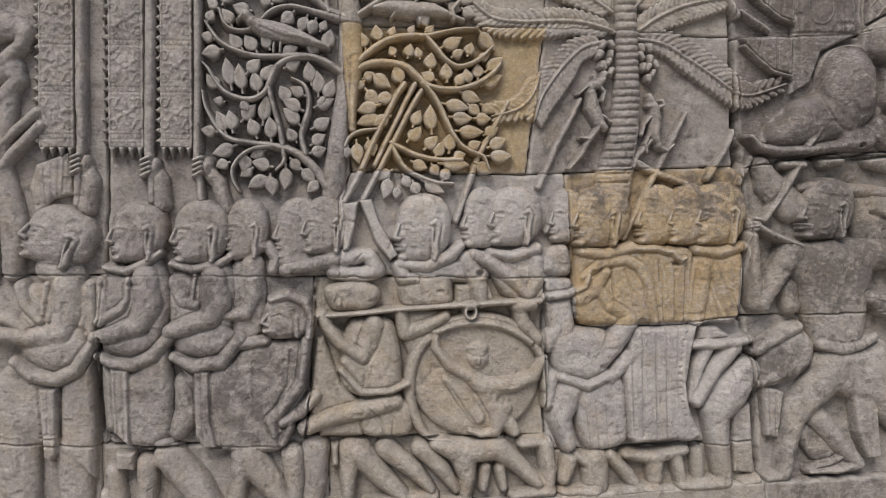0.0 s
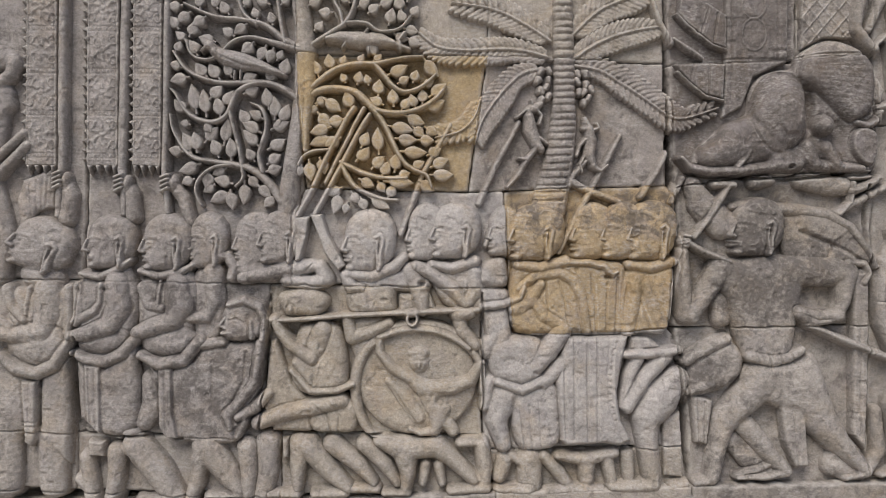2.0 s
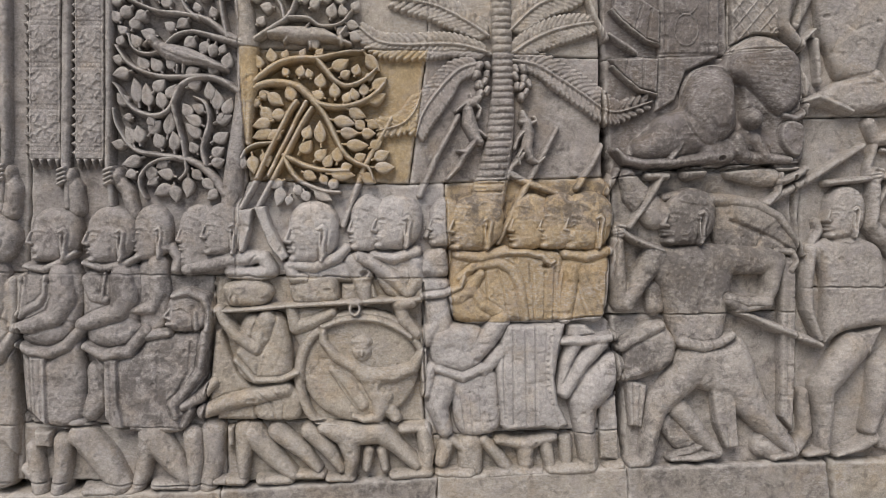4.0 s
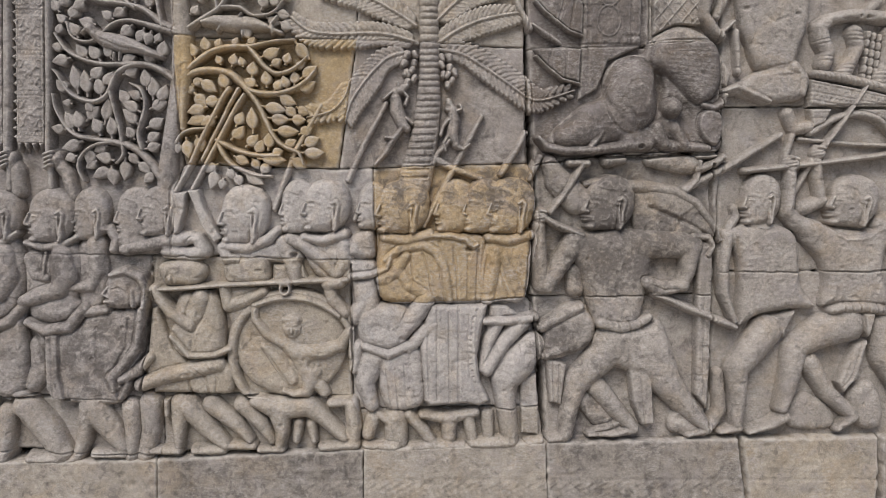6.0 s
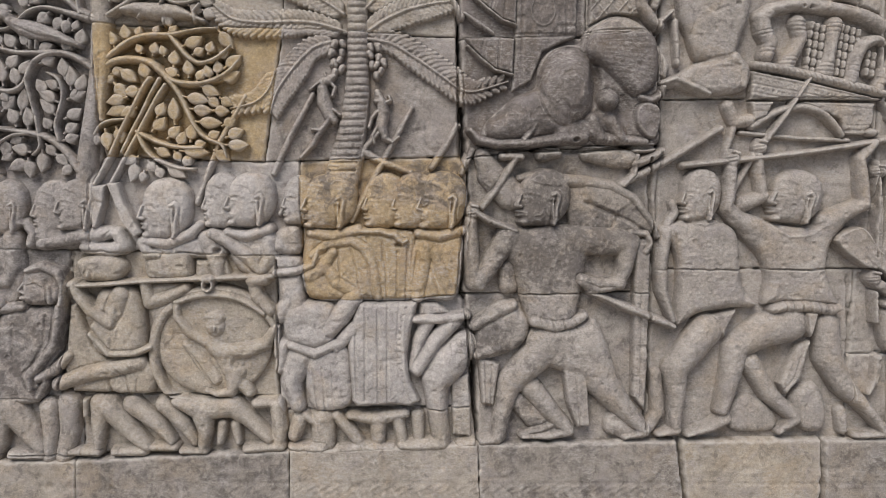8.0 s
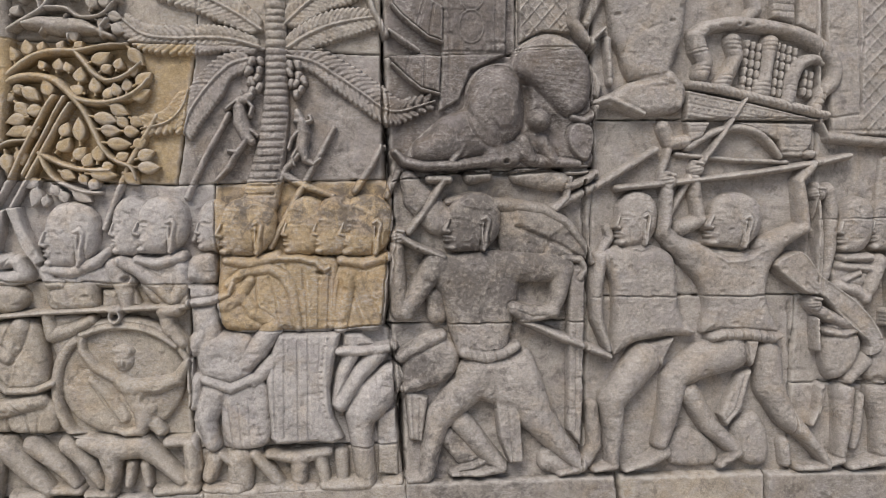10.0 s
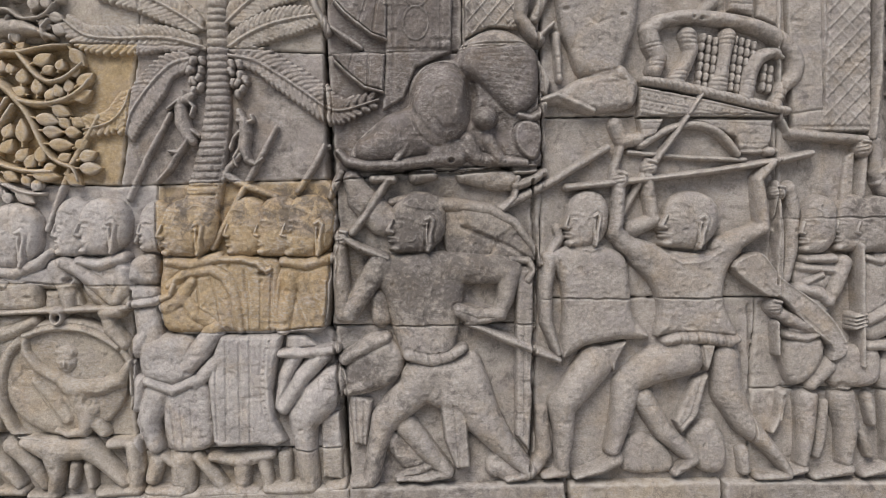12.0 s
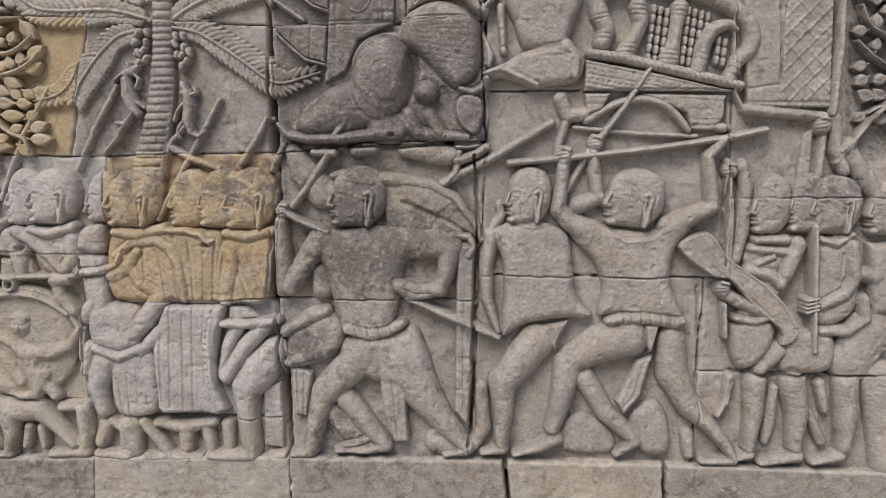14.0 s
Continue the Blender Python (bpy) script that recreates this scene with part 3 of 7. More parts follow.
f.limb([(-0.745, 0.881, 0.0612), (-0.739, 0.709, 0.0544)], 0.044).limb([(-0.608, 0.690, 0.0252), (-0.644, 0.728, 0.0216)], 0.03)
f.thing("carved_man", "pot-bellied carved man with thrown-back head and folded arms, grey sandstone", "relief figure", MARCH)

# second man
f = Carving()
f.form([(-0.640, 1.467), (-0.557, 1.477), (-0.473, 1.518), (-0.430, 1.435), (-0.432, 1.323), (-0.468, 1.230), (-0.559, 1.190), (-0.646, 1.210), (-0.667, 1.326)], 0.046, 0.045)
f.head((-0.635, 1.704), (-0.429, 1.499), 0.056)
f.blob((-0.562, 1.242), 0.112, 0.058, 0.060)
f.limb([(-0.636, 1.485, 0.0108), (-0.568, 1.472, 0.0144), (-0.495, 1.505, 0.0144), (-0.458, 1.536, 0.0090)], 0.058, 0.03)
f.limb([(-0.561, 1.447, 0.0108), (-0.565, 1.380, 0.0108), (-0.587, 1.347, 0.0162), (-0.659, 1.307, 0.0180)], 0.058, 0.03).limb([(-0.648, 1.437, 0.0180), (-0.645, 1.348, 0.0198), (-0.656, 1.303, 0.0162)], 0.05, 0.03)
f.limb([(-0.506, 1.451, 0.0432), (-0.496, 1.365, 0.0468), (-0.529, 1.296, 0.0360), (-0.606, 1.267, 0.0304), (-0.671, 1.255, 0.0216)], 0.074, 0.034)
f.poly([(-0.659, 1.173), (-0.621, 1.154), (-0.559, 1.145), (-0.435, 1.237), (-0.417, 1.079), (-0.422, 0.929), (-0.496, 0.874), (-0.550, 0.890), (-0.640, 0.952)], 0.048, 0.034)
f.limb([(-0.660, 1.195, 0.0162), (-0.613, 1.170, 0.0198), (-0.550, 1.162, 0.0216), (-0.486, 1.192, 0.0234), (-0.435, 1.252, 0.0190)], 0.066, 0.03)
f.poly([(-0.621, 1.154), (-0.561, 1.149), (-0.556, 0.891), (-0.610, 0.944)], 0.058, 0.010, 0.03).groove([(-0.603, 1.138), (-0.593, 0.942)], 0.004).groove([(-0.581, 1.138), (-0.574, 0.923)], 0.004)
f.poly([(-0.608, 0.877), (-0.543, 0.875), (-0.547, 0.812), (-0.605, 0.817)], 0.048, 0.010)
f.limb([(-0.508, 0.830, 0.0378), (-0.509, 0.739, 0.0336), (-0.527, 0.647, 0.0294)], 0.050).limb([(-0.615, 0.805, 0.0330), (-0.595, 0.648, 0.0315)], 0.040).limb([(-0.436, 0.852, 0.0546), (-0.356, 0.759, 0.0567), (-0.297, 0.667, 0.0462)], 0.058).limb([(-0.310, 0.645, 0.0273), (-0.421, 0.646, 0.0210)], 0.054)
f.thing("carved_man", "carved man with crossed arms and long sash, grey-brown sandstone", "relief figure", MARCH)

# the man half hidden behind the third
f = Carving(lift=-0.012)
f.head((-0.259, 1.714), (-0.102, 1.504), 0.058)
f.limb([(-0.160, 1.490, 0.0396), (-0.157, 1.386, 0.0323), (-0.180, 1.327, 0.0247), (-0.265, 1.321, 0.0209)], 0.060, 0.01).form([(-0.231, 1.490), (-0.171, 1.499), (-0.116, 1.433), (-0.132, 1.263), (-0.210, 1.226), (-0.237, 1.358)], 0.040, 0.03)
f.limb([(-0.143, 1.550, 0.0152), (-0.108, 1.553, 0.0209), (-0.082, 1.512, 0.0228), (-0.093, 1.474, 0.0209)], 0.052)
f.thing("carved_man", "carved man half hidden behind a marcher, lichen-stained sandstone", "relief figure", MARCH)

# third man
f = Carving()
f.form([(-0.422, 1.465), (-0.329, 1.472), (-0.245, 1.501), (-0.209, 1.433), (-0.221, 1.320), (-0.247, 1.226), (-0.349, 1.179), (-0.417, 1.206), (-0.434, 1.342)], 0.046, 0.045)
f.head((-0.432, 1.710), (-0.223, 1.492), 0.058)
f.blob((-0.313, 1.239), 0.108, 0.062, 0.062)
f.limb([(-0.422, 1.497, 0.0108), (-0.356, 1.476, 0.0144), (-0.271, 1.494, 0.0144), (-0.230, 1.520, 0.0090)], 0.058, 0.03)
f.limb([(-0.411, 1.435, 0.0234), (-0.390, 1.375, 0.0228), (-0.346, 1.359, 0.0171)], 0.056, 0.03).limb([(-0.345, 1.457, 0.0090), (-0.357, 1.369, 0.0095)], 0.054, 0.03)
f.limb([(-0.286, 1.449, 0.0432), (-0.276, 1.370, 0.0494), (-0.298, 1.317, 0.0360), (-0.376, 1.290, 0.0323), (-0.431, 1.270, 0.0247)], 0.074, 0.034)
f.limb([(-0.386, 1.097, 0.0360), (-0.374, 1.003, 0.0475), (-0.411, 0.940, 0.0360)], 0.040).blob((-0.459, 0.903), 0.045, 0.024, 0.044)
f.form([(-0.409, 1.169), (-0.349, 1.130), (-0.240, 1.170), (-0.173, 1.140), (-0.133, 1.016), (-0.108, 0.872), (-0.249, 0.868), (-0.301, 0.877), (-0.341, 0.945), (-0.351, 1.059)], 0.044, 0.034)
f.limb([(-0.417, 1.188, 0.0171), (-0.349, 1.153, 0.0234), (-0.262, 1.170, 0.0252), (-0.199, 1.245, 0.0209)], 0.066, 0.03)
f.poly([(-0.353, 1.141), (-0.301, 1.141), (-0.297, 0.982), (-0.275, 0.883), (-0.323, 0.883), (-0.347, 0.927)], 0.060, 0.011, 0.03).groove([(-0.327, 1.130), (-0.319, 0.907)], 0.004)
f.limb([(-0.180, 0.850, 0.0567), (-0.108, 0.758, 0.0484), (-0.057, 0.691, 0.0308)], 0.056).limb([(-0.052, 0.669, 0.0252), (-0.168, 0.666, 0.0210)], 0.056).limb([(-0.202, 0.811, 0.0352), (-0.215, 0.715, 0.0315), (-0.237, 0.649, 0.0252), (-0.276, 0.636, 0.0132)], 0.046)
f.thing("carved_man", "carved man with folded arms and belted robe, lichen-stained sandstone", "relief figure", MARCH)

# small hooded figure
f = Carving()
f.form([(-0.173, 1.233), (-0.061, 1.235), (0.026, 1.241), (0.023, 1.089), (-0.025, 0.976), (-0.051, 0.910), (-0.078, 0.863), (-0.242, 0.867), (-0.263, 1.057), (-0.233, 1.170)], 0.044, 0.040)
f.form([(-0.128, 1.315), (-0.109, 1.372), (-0.051, 1.394), (0.017, 1.375), (0.041, 1.313), (0.024, 1.257), (-0.057, 1.239), (-0.117, 1.251)], 0.060, 0.030)
f.limb([(-0.097, 1.374, 0.0126), (-0.041, 1.390, 0.0171), (0.015, 1.367, 0.0190), (0.039, 1.308, 0.0152), (0.026, 1.249, 0.0133)], 0.070, 0.03)
f.limb([(-0.109, 1.327, 0.0076), (-0.128, 1.300, 0.0095), (-0.109, 1.289, 0.0076)], 0.060, 0.03).groove([(-0.094, 1.319), (-0.068, 1.326), (-0.042, 1.311)], 0.005).limb([(-0.120, 1.270, 0.0090), (-0.094, 1.273, 0.0072)], 0.060, 0.03).limb([(-0.015, 1.314, 0.0108), (-0.012, 1.257, 0.0114)], 0.068, 0.04)
f.limb([(0.018, 1.234, 0.0190), (-0.001, 1.090, 0.0180), (-0.058, 1.015, 0.0209), (-0.100, 0.970, 0.0228), (-0.089, 0.924, 0.0152)], 0.062, 0.02).limb([(-0.024, 0.995, 0.0180), (-0.040, 0.938, 0.0190), (-0.063, 0.891, 0.0152)], 0.052).limb([(0.051, 1.051, 0.0190), (-0.006, 0.991, 0.0228), (-0.062, 0.962, 0.0190)], 0.056, 0.02)
f.groove([(-0.033, 1.204), (-0.043, 1.090), (-0.092, 1.006)], 0.008, 0.006).groove([(-0.155, 1.168), (-0.167, 0.903)], 0.005, 0.006).limb([(-0.225, 1.222, 0.0190), (-0.154, 1.233, 0.0216), (-0.117, 1.236, 0.0171)], 0.056, 0.02)
f.thing("carved_man", "small hooded bearded carved figure, dark lichen-covered sandstone", "relief figure", MARCH)

# pair of faces, axe-bearer, large face, pair of faces
f = Carving()
f.head((-0.096, 1.718), (0.087, 1.505), 0.034, ear=False)
f.limb([(-0.063, 1.504, 0.0342), (0.053, 1.492, 0.0342)], 0.034)
f.thing("carved_man", "carved face of a man in a close cap, grey sandstone", "relief head", BACKROW)
f = Carving()
f.head((-0.004, 1.725), (0.178, 1.522), 0.054)
f.limb([(-0.050, 1.474, 0.0266), (0.046, 1.492, 0.0304), (0.152, 1.514, 0.0342), (0.205, 1.522, 0.0266)], 0.046).limb([(0.233, 1.516, 0.0280), (0.258, 1.472, 0.0304), (0.205, 1.453, 0.0304), (0.110, 1.465, 0.0266)], 0.046)
f.groove([(0.205, 1.525), (0.163, 1.480), (0.072, 1.473)], 0.006)
f.thing("carved_man", "carved face of a man looking ahead, grey sandstone", "relief head", BACKROW)
f = Carving()
f.poly([(0.137, 1.697), (0.198, 1.705), (0.186, 1.621), (0.163, 1.537), (0.140, 1.533)], 0.052, 0.010)
f.poly([(0.194, 1.709), (0.240, 1.712), (0.266, 1.636), (0.331, 1.521), (0.300, 1.502), (0.251, 1.563)], 0.058, 0.008)
f.thing("carved_axe", "broad-bladed carved axe held upright, grey sandstone", "relief weapon")
f = Carving()
f.form([(0.342, 1.471), (0.435, 1.501), (0.570, 1.520), (0.637, 1.473), (0.629, 1.426), (0.512, 1.427), (0.365, 1.432)], 0.044, 0.035)
f.poly([(0.524, 1.420), (0.640, 1.423), (0.668, 1.358), (0.523, 1.350)], 0.030, 0.018)
f.head((0.307, 1.733), (0.518, 1.493), 0.060)
f.limb([(0.339, 1.490, 0.0152), (0.425, 1.480, 0.0190), (0.512, 1.520, 0.0220), (0.541, 1.551, 0.0160)], 0.060, 0.03).limb([(0.331, 1.486, 0.0247), (0.350, 1.444, 0.0266), (0.388, 1.436, 0.0200)], 0.058, 0.02).limb([(0.563, 1.504, 0.0304), (0.601, 1.434, 0.0340), (0.613, 1.361, 0.0247)], 0.056, 0.02)
f.pit((0.609, 1.458), 0.013, 0.011, 0.03)
f.thing("carved_man", "large carved face with shaven crown and rolled collar, pale sandstone", "relief figure", MARCH)
f = Carving()
f.head((0.544, 1.755), (0.699, 1.540), 0.036, ear=False)
f.thing("carved_man", "carved face set just behind another, pale sandstone", "relief head", BACKROW)
f = Carving()
f.form([(0.645, 1.523), (0.825, 1.534), (0.849, 1.425), (0.825, 1.357), (0.707, 1.368), (0.652, 1.446)], 0.042, 0.03)
f.head((0.628, 1.757), (0.833, 1.547), 0.058)
f.limb([(0.645, 1.527, 0.0152), (0.719, 1.513, 0.0200), (0.806, 1.542, 0.0190)], 0.060, 0.03).limb([(0.586, 1.520, 0.0220), (0.645, 1.496, 0.0266), (0.717, 1.441, 0.0280), (0.766, 1.387, 0.0220)], 0.062, 0.02).limb([(0.802, 1.499, 0.0266), (0.809, 1.433, 0.0280), (0.774, 1.379, 0.0209)], 0.056, 0.02)
f.thing("carved_man", "carved man with ringed collar and long earlobe, pale sandstone", "relief figure", MARCH)
f = Carving()
f.head((0.846, 1.748), (0.984, 1.560), 0.038, ear=False, cap=False)
f.form([(0.821, 1.518), (0.857, 1.549), (0.917, 1.549), (0.926, 1.455), (0.865, 1.440), (0.813, 1.456)], 0.047, 0.034).form([(0.821, 1.440), (0.920, 1.440), (0.928, 1.393), (0.833, 1.386)], 0.045, 0.022)
f.limb([(0.829, 1.374, 0.0160), (0.914, 1.385, 0.0160), (0.972, 1.408, 0.0140), (0.984, 1.447, 0.0140)], 0.058, 0.02)
f.poly([(0.833, 1.359), (0.928, 1.375), (0.948, 1.248), (0.984, 1.197), (0.924, 1.166), (0.849, 1.249)], 0.042, 0.03)
f.thing("carved_man", "weathered carved figure at a block's broken edge, pale sandstone", "relief figure", MARCH)

# ---- gong-bearers ----
f = Carving()
f.limb([(0.045, 1.319, 0.0171), (0.064, 1.321, 0.0190)], 0.064)
f.limb([(0.052, 1.317, 0.0085), (0.166, 1.323, 0.0095), (0.319, 1.337, 0.0095), (0.570, 1.352, 0.0105), (0.815, 1.363, 0.0120)], 0.062, 0.03, 1.0, 0.003)
f.limb([(0.562, 1.348, 0.0180), (0.586, 1.350, 0.0171)], 0.068, 0.03)
f.ring((0.574, 1.326), 0.018, 0.022, 0.006, 0.066, 0.03)
f.thing("carved_beam", "long carrying beam carved across two bearers, buff sandstone", "relief pole")
f = Carving()
f.poly([(0.052, 1.241), (0.075, 1.248), (0.135, 1.091), (0.203, 1.013), (0.089, 0.964), (0.028, 0.971)], 0.026, 0.02)
f.form([(0.151, 1.278), (0.204, 1.312), (0.299, 1.310), (0.330, 1.237), (0.341, 1.141), (0.325, 1.057), (0.203, 1.040), (0.131, 1.102)], 0.052, 0.045)
f.form([(0.077, 1.397), (0.106, 1.427), (0.205, 1.438), (0.269, 1.403), (0.250, 1.349), (0.204, 1.331), (0.109, 1.335)], 0.056, 0.034)
f.blob((0.128, 1.362), 0.014, 0.018, 0.064, 0, 0.03)
f.limb([(0.207, 1.178, 0.0228), (0.226, 1.227, 0.0360), (0.246, 1.286, 0.0342)], 0.066, 0.03).limb([(0.071, 1.321, 0.0190), (0.090, 1.279, 0.0209), (0.131, 1.228, 0.0228), (0.207, 1.178, 0.0247)], 0.066, 0.03)
f.limb([(0.135, 1.133, 0.0114), (0.203, 1.059, 0.0133), (0.298, 1.061, 0.0140), (0.360, 1.087, 0.0114)], 0.060, 0.03).limb([(0.150, 1.163, 0.0171), (0.196, 1.117, 0.0190), (0.203, 1.093, 0.0114)], 0.056, 0.03)
f.form([(0.203, 1.025), (0.318, 1.045), (0.375, 0.998), (0.359, 0.906), (0.210, 0.909)], 0.044, 0.03)
f.limb([(0.317, 1.022, 0.0280), (0.203, 0.998, 0.0323), (0.108, 0.977, 0.0306), (0.013, 0.941, 0.0285)], 0.064, 0.02).poly([(0.051, 0.951), (0.203, 0.975), (0.210, 0.906), (0.062, 0.909)], 0.036, 0.02)
f.groove([(0.212, 1.017), (0.267, 0.969), (0.279, 0.908)], 0.008).groove([(0.271, 1.023), (0.310, 0.969), (0.305, 0.907)], 0.006)
f.thing("carved_man", "crouching carved gong-bearer seen from behind, buff sandstone", "relief figure", MARCH)
f = Carving(lift=-0.004)
f.form([(0.330, 1.322), (0.492, 1.327), (0.511, 1.283), (0.434, 1.236), (0.387, 1.152), (0.349, 1.214)], 0.036, 0.03)
f.form([(0.327, 1.398), (0.361, 1.440), (0.427, 1.467), (0.500, 1.458), (0.516, 1.404), (0.504, 1.347), (0.361, 1.342)], 0.054, 0.036)
f.limb([(0.334, 1.329, 0.0209), (0.353, 1.256, 0.0266), (0.426, 1.278, 0.0240), (0.488, 1.312, 0.0200)], 0.056, 0.02).groove([(0.327, 1.467), (0.319, 1.352)], 0.004)
f.limb([(0.746, 1.332, 0.0240), (0.758, 1.286, 0.0266), (0.809, 1.230, 0.0220)], 0.060, 0.02).limb([(0.742, 1.348, 0.0280), (0.786, 1.351, 0.0228)], 0.070, 0.03)
f.thing("carved_man", "carved gong-bearer with lowered head, buff sandstone", "relief figure", MARCH)
GONG = (0.594, 1.102)
gong = empty("carved_gong", (GONG[0], WALL_Y - 0.02, 0.902), "large round gong with broad rim carved in buff sandstone", "relief gong")
f = Carving()
f.blob(GONG, 0.222, 0.206, 0.022, edge=0.25)
f.part("disc", gong)
f = Carving()
f.limb(smooth_path([(0.510, 0.883, 0.0095), (0.417, 0.912, 0.0152), (0.371, 1.015, 0.0200), (0.372, 1.131, 0.0209), (0.411, 1.217, 0.0209), (0.492, 1.281, 0.0209), (0.589, 1.303, 0.0220), (0.687, 1.290, 0.0220), (0.773, 1.239, 0.0200), (0.829, 1.156, 0.0152), (0.836, 1.054, 0.0120)]), 0.040, 0.01)
f.limb(smooth_path([(0.453, 1.258, 0.0120), (0.541, 1.284, 0.0133), (0.628, 1.287, 0.0140), (0.716, 1.263, 0.0140), (0.785, 1.219, 0.0120)]), 0.050, 0.02)
f.groove([(0.492, 1.264), (0.570, 1.282), (0.667, 1.271), (0.756, 1.223), (0.805, 1.152)], 0.005, 0.004)
f.part("rim", gong, "broad worn rim")
f = Carving()
f.limb([(0.573, 1.102, 0.0280), (0.639, 1.058, 0.0520), (0.674, 0.991, 0.0540)], 0.046)
f.blob((0.601, 1.171), 0.043, 0.050, 0.050).blob((0.601, 1.202), 0.048, 0.026, 0.046)
f.groove([(0.573, 1.172), (0.591, 1.175)], 0.004, 0.004).groove([(0.610, 1.175), (0.628, 1.171)], 0.004, 0.004).groove([(0.585, 1.141), (0.616, 1.140)], 0.004, 0.004).limb([(0.601, 1.167, 0.0057), (0.601, 1.154, 0.0076)], 0.056, 0.03)
f.limb([(0.565, 1.110, 0.0260), (0.503, 1.142, 0.0240), (0.457, 1.201, 0.0209), (0.453, 1.258, 0.0180)], 0.048).limb([(0.624, 1.070, 0.0342), (0.726, 1.076, 0.0342), (0.793, 1.102, 0.0280), (0.829, 1.164, 0.0171)], 0.052)
f.limb([(0.491, 1.096, 0.0200), (0.553, 1.029, 0.0360), (0.600, 0.962, 0.0342)], 0.040).limb([(0.674, 0.960, 0.0400), (0.662, 0.914, 0.0240), (0.611, 0.904, 0.0160), (0.572, 0.920, 0.0120)], 0.046).limb([(0.706, 0.940, 0.0304), (0.729, 0.910, 0.0240)], 0.036)
f.pit((0.682, 1.022), 0.020, 0.016, 0.012).groove([(0.511, 1.061), (0.569, 0.972), (0.608, 0.923)], 0.006)
f.thing("carved_dancer", "small striking figure carved inside the gong's rim, buff sandstone", "relief figure")

# legs under the bearers
walkers = empty("carved_walker", (0.278, WALL_Y - 0.02, 0.725), "striding carved walkers seen by their legs, grey-buff sandstone", "relief figure", MARCH)
for leg, high in (([(-0.030, 0.849, 0.0396), (-0.022, 0.757, 0.0352), (-0.027, 0.656, 0.0308)], 0.052), ([(0.048, 0.867, 0.0483), (0.047, 0.757, 0.0396), (0.025, 0.655, 0.0352)], 0.048), ([(0.164, 0.861, 0.0440), (0.157, 0.773, 0.0308), (0.157, 0.699, 0.0220)], 0.046), ([(0.194, 0.852, 0.0484), (0.272, 0.764, 0.0396), (0.341, 0.701, 0.0264)], 0.054),
                  ([(0.285, 0.861, 0.0396), (0.381, 0.785, 0.0315), (0.437, 0.721, 0.0198)], 0.050), ([(0.403, 0.860, 0.0336), (0.479, 0.785, 0.0294), (0.524, 0.718, 0.0198)], 0.046)):
    Carving().limb(leg, high).part("leg", walkers)
for foot in ([(0.155, 0.676, 0.0210), (0.055, 0.677, 0.0176)], [(0.328, 0.682, 0.0242), (0.220, 0.678, 0.0189)], [(0.450, 0.698, 0.0198), (0.333, 0.697, 0.0168)]):
    Carving().limb(foot, 0.050).part("foot", walkers)
Carving().poly([(0.099, 0.884), (0.125, 0.888), (0.125, 0.813), (0.101, 0.809)], 0.046, 0.010).part("hem", walkers)
f = Carving()
f.limb([(0.455, 0.873, 0.0242), (0.551, 0.842, 0.0528), (0.564, 0.753, 0.0308), (0.555, 0.700, 0.0242)], 0.054).limb([(0.564, 0.684, 0.0176), (0.476, 0.683, 0.0154)], 0.052).limb([(0.577, 0.846, 0.0440), (0.669, 0.854, 0.0440), (0.721, 0.814, 0.0352), (0.809, 0.733, 0.0276)], 0.056)
f.limb([(0.629, 0.784, 0.0220), (0.619, 0.717, 0.0168)], 0.038).limb([(0.678, 0.783, 0.0220), (0.691, 0.717, 0.0176)], 0.038).limb([(0.756, 0.867, 0.0198), (0.818, 0.871, 0.0198)], 0.044).limb([(0.836, 0.862, 0.0308), (0.849, 0.773, 0.0308), (0.845, 0.715, 0.0264)], 0.054).limb([(0.854, 0.702, 0.0242), (0.722, 0.692, 0.0198)], 0.054)
f.thing("carved_animal", "small carved four-legged animal among striding legs, buff sandstone", "relief animal")

# ---- the crowd on the ochre stone and below it ----
f = Carving()
f.form([(0.946, 1.519), (1.003, 1.537), (1.136, 1.551), (1.270, 1.550), (1.364, 1.529), (1.366, 1.417), (1.368, 1.282), (1.140, 1.271), (0.962, 1.277), (0.929, 1.389)], 0.042, 0.034)
f.head((0.917, 1.758), (1.145, 1.542), 0.058)
f.limb([(0.963, 1.528, 0.0176), (1.048, 1.518, 0.0220), (1.141, 1.544, 0.0198)], 0.056, 0.02)
f.limb([(1.145, 1.540, 0.0110), (1.225, 1.539, 0.0138), (1.284, 1.526, 0.0132), (1.311, 1.497, 0.0132), (1.329, 1.507, 0.0088)], 0.058, 0.02)
f.limb([(0.969, 1.443, 0.0154), (1.021, 1.484, 0.0184), (1.115, 1.503, 0.0198), (1.168, 1.473, 0.0207), (1.201, 1.411, 0.0198), (1.220, 1.290, 0.0184)], 0.052, 0.025).limb([(0.956, 1.367, 0.0286), (1.005, 1.395, 0.0264), (1.048, 1.458, 0.0207)], 0.054, 0.02).limb([(1.018, 1.404, 0.0220), (1.059, 1.342, 0.0242), (1.113, 1.311, 0.0220)], 0.050, 0.02)
f.groove([(1.066, 1.458), (1.077, 1.346)], 0.006).groove([(1.115, 1.468), (1.138, 1.392), (1.153, 1.291)], 0.006).groove([(1.235, 1.496), (1.250, 1.393), (1.256, 1.286)], 0.007, 0.005).groove([(1.294, 1.461), (1.292, 1.286)], 0.005).groove([(1.333, 1.484), (1.328, 1.282)], 0.008, 0.005)
f.pit((1.298, 1.488), 0.014, 0.010, 0.02)
f.thing("carved_man", "carved man in a draped robe, ochre sandstone above pale", "relief figure", MARCH)
f = Carving()
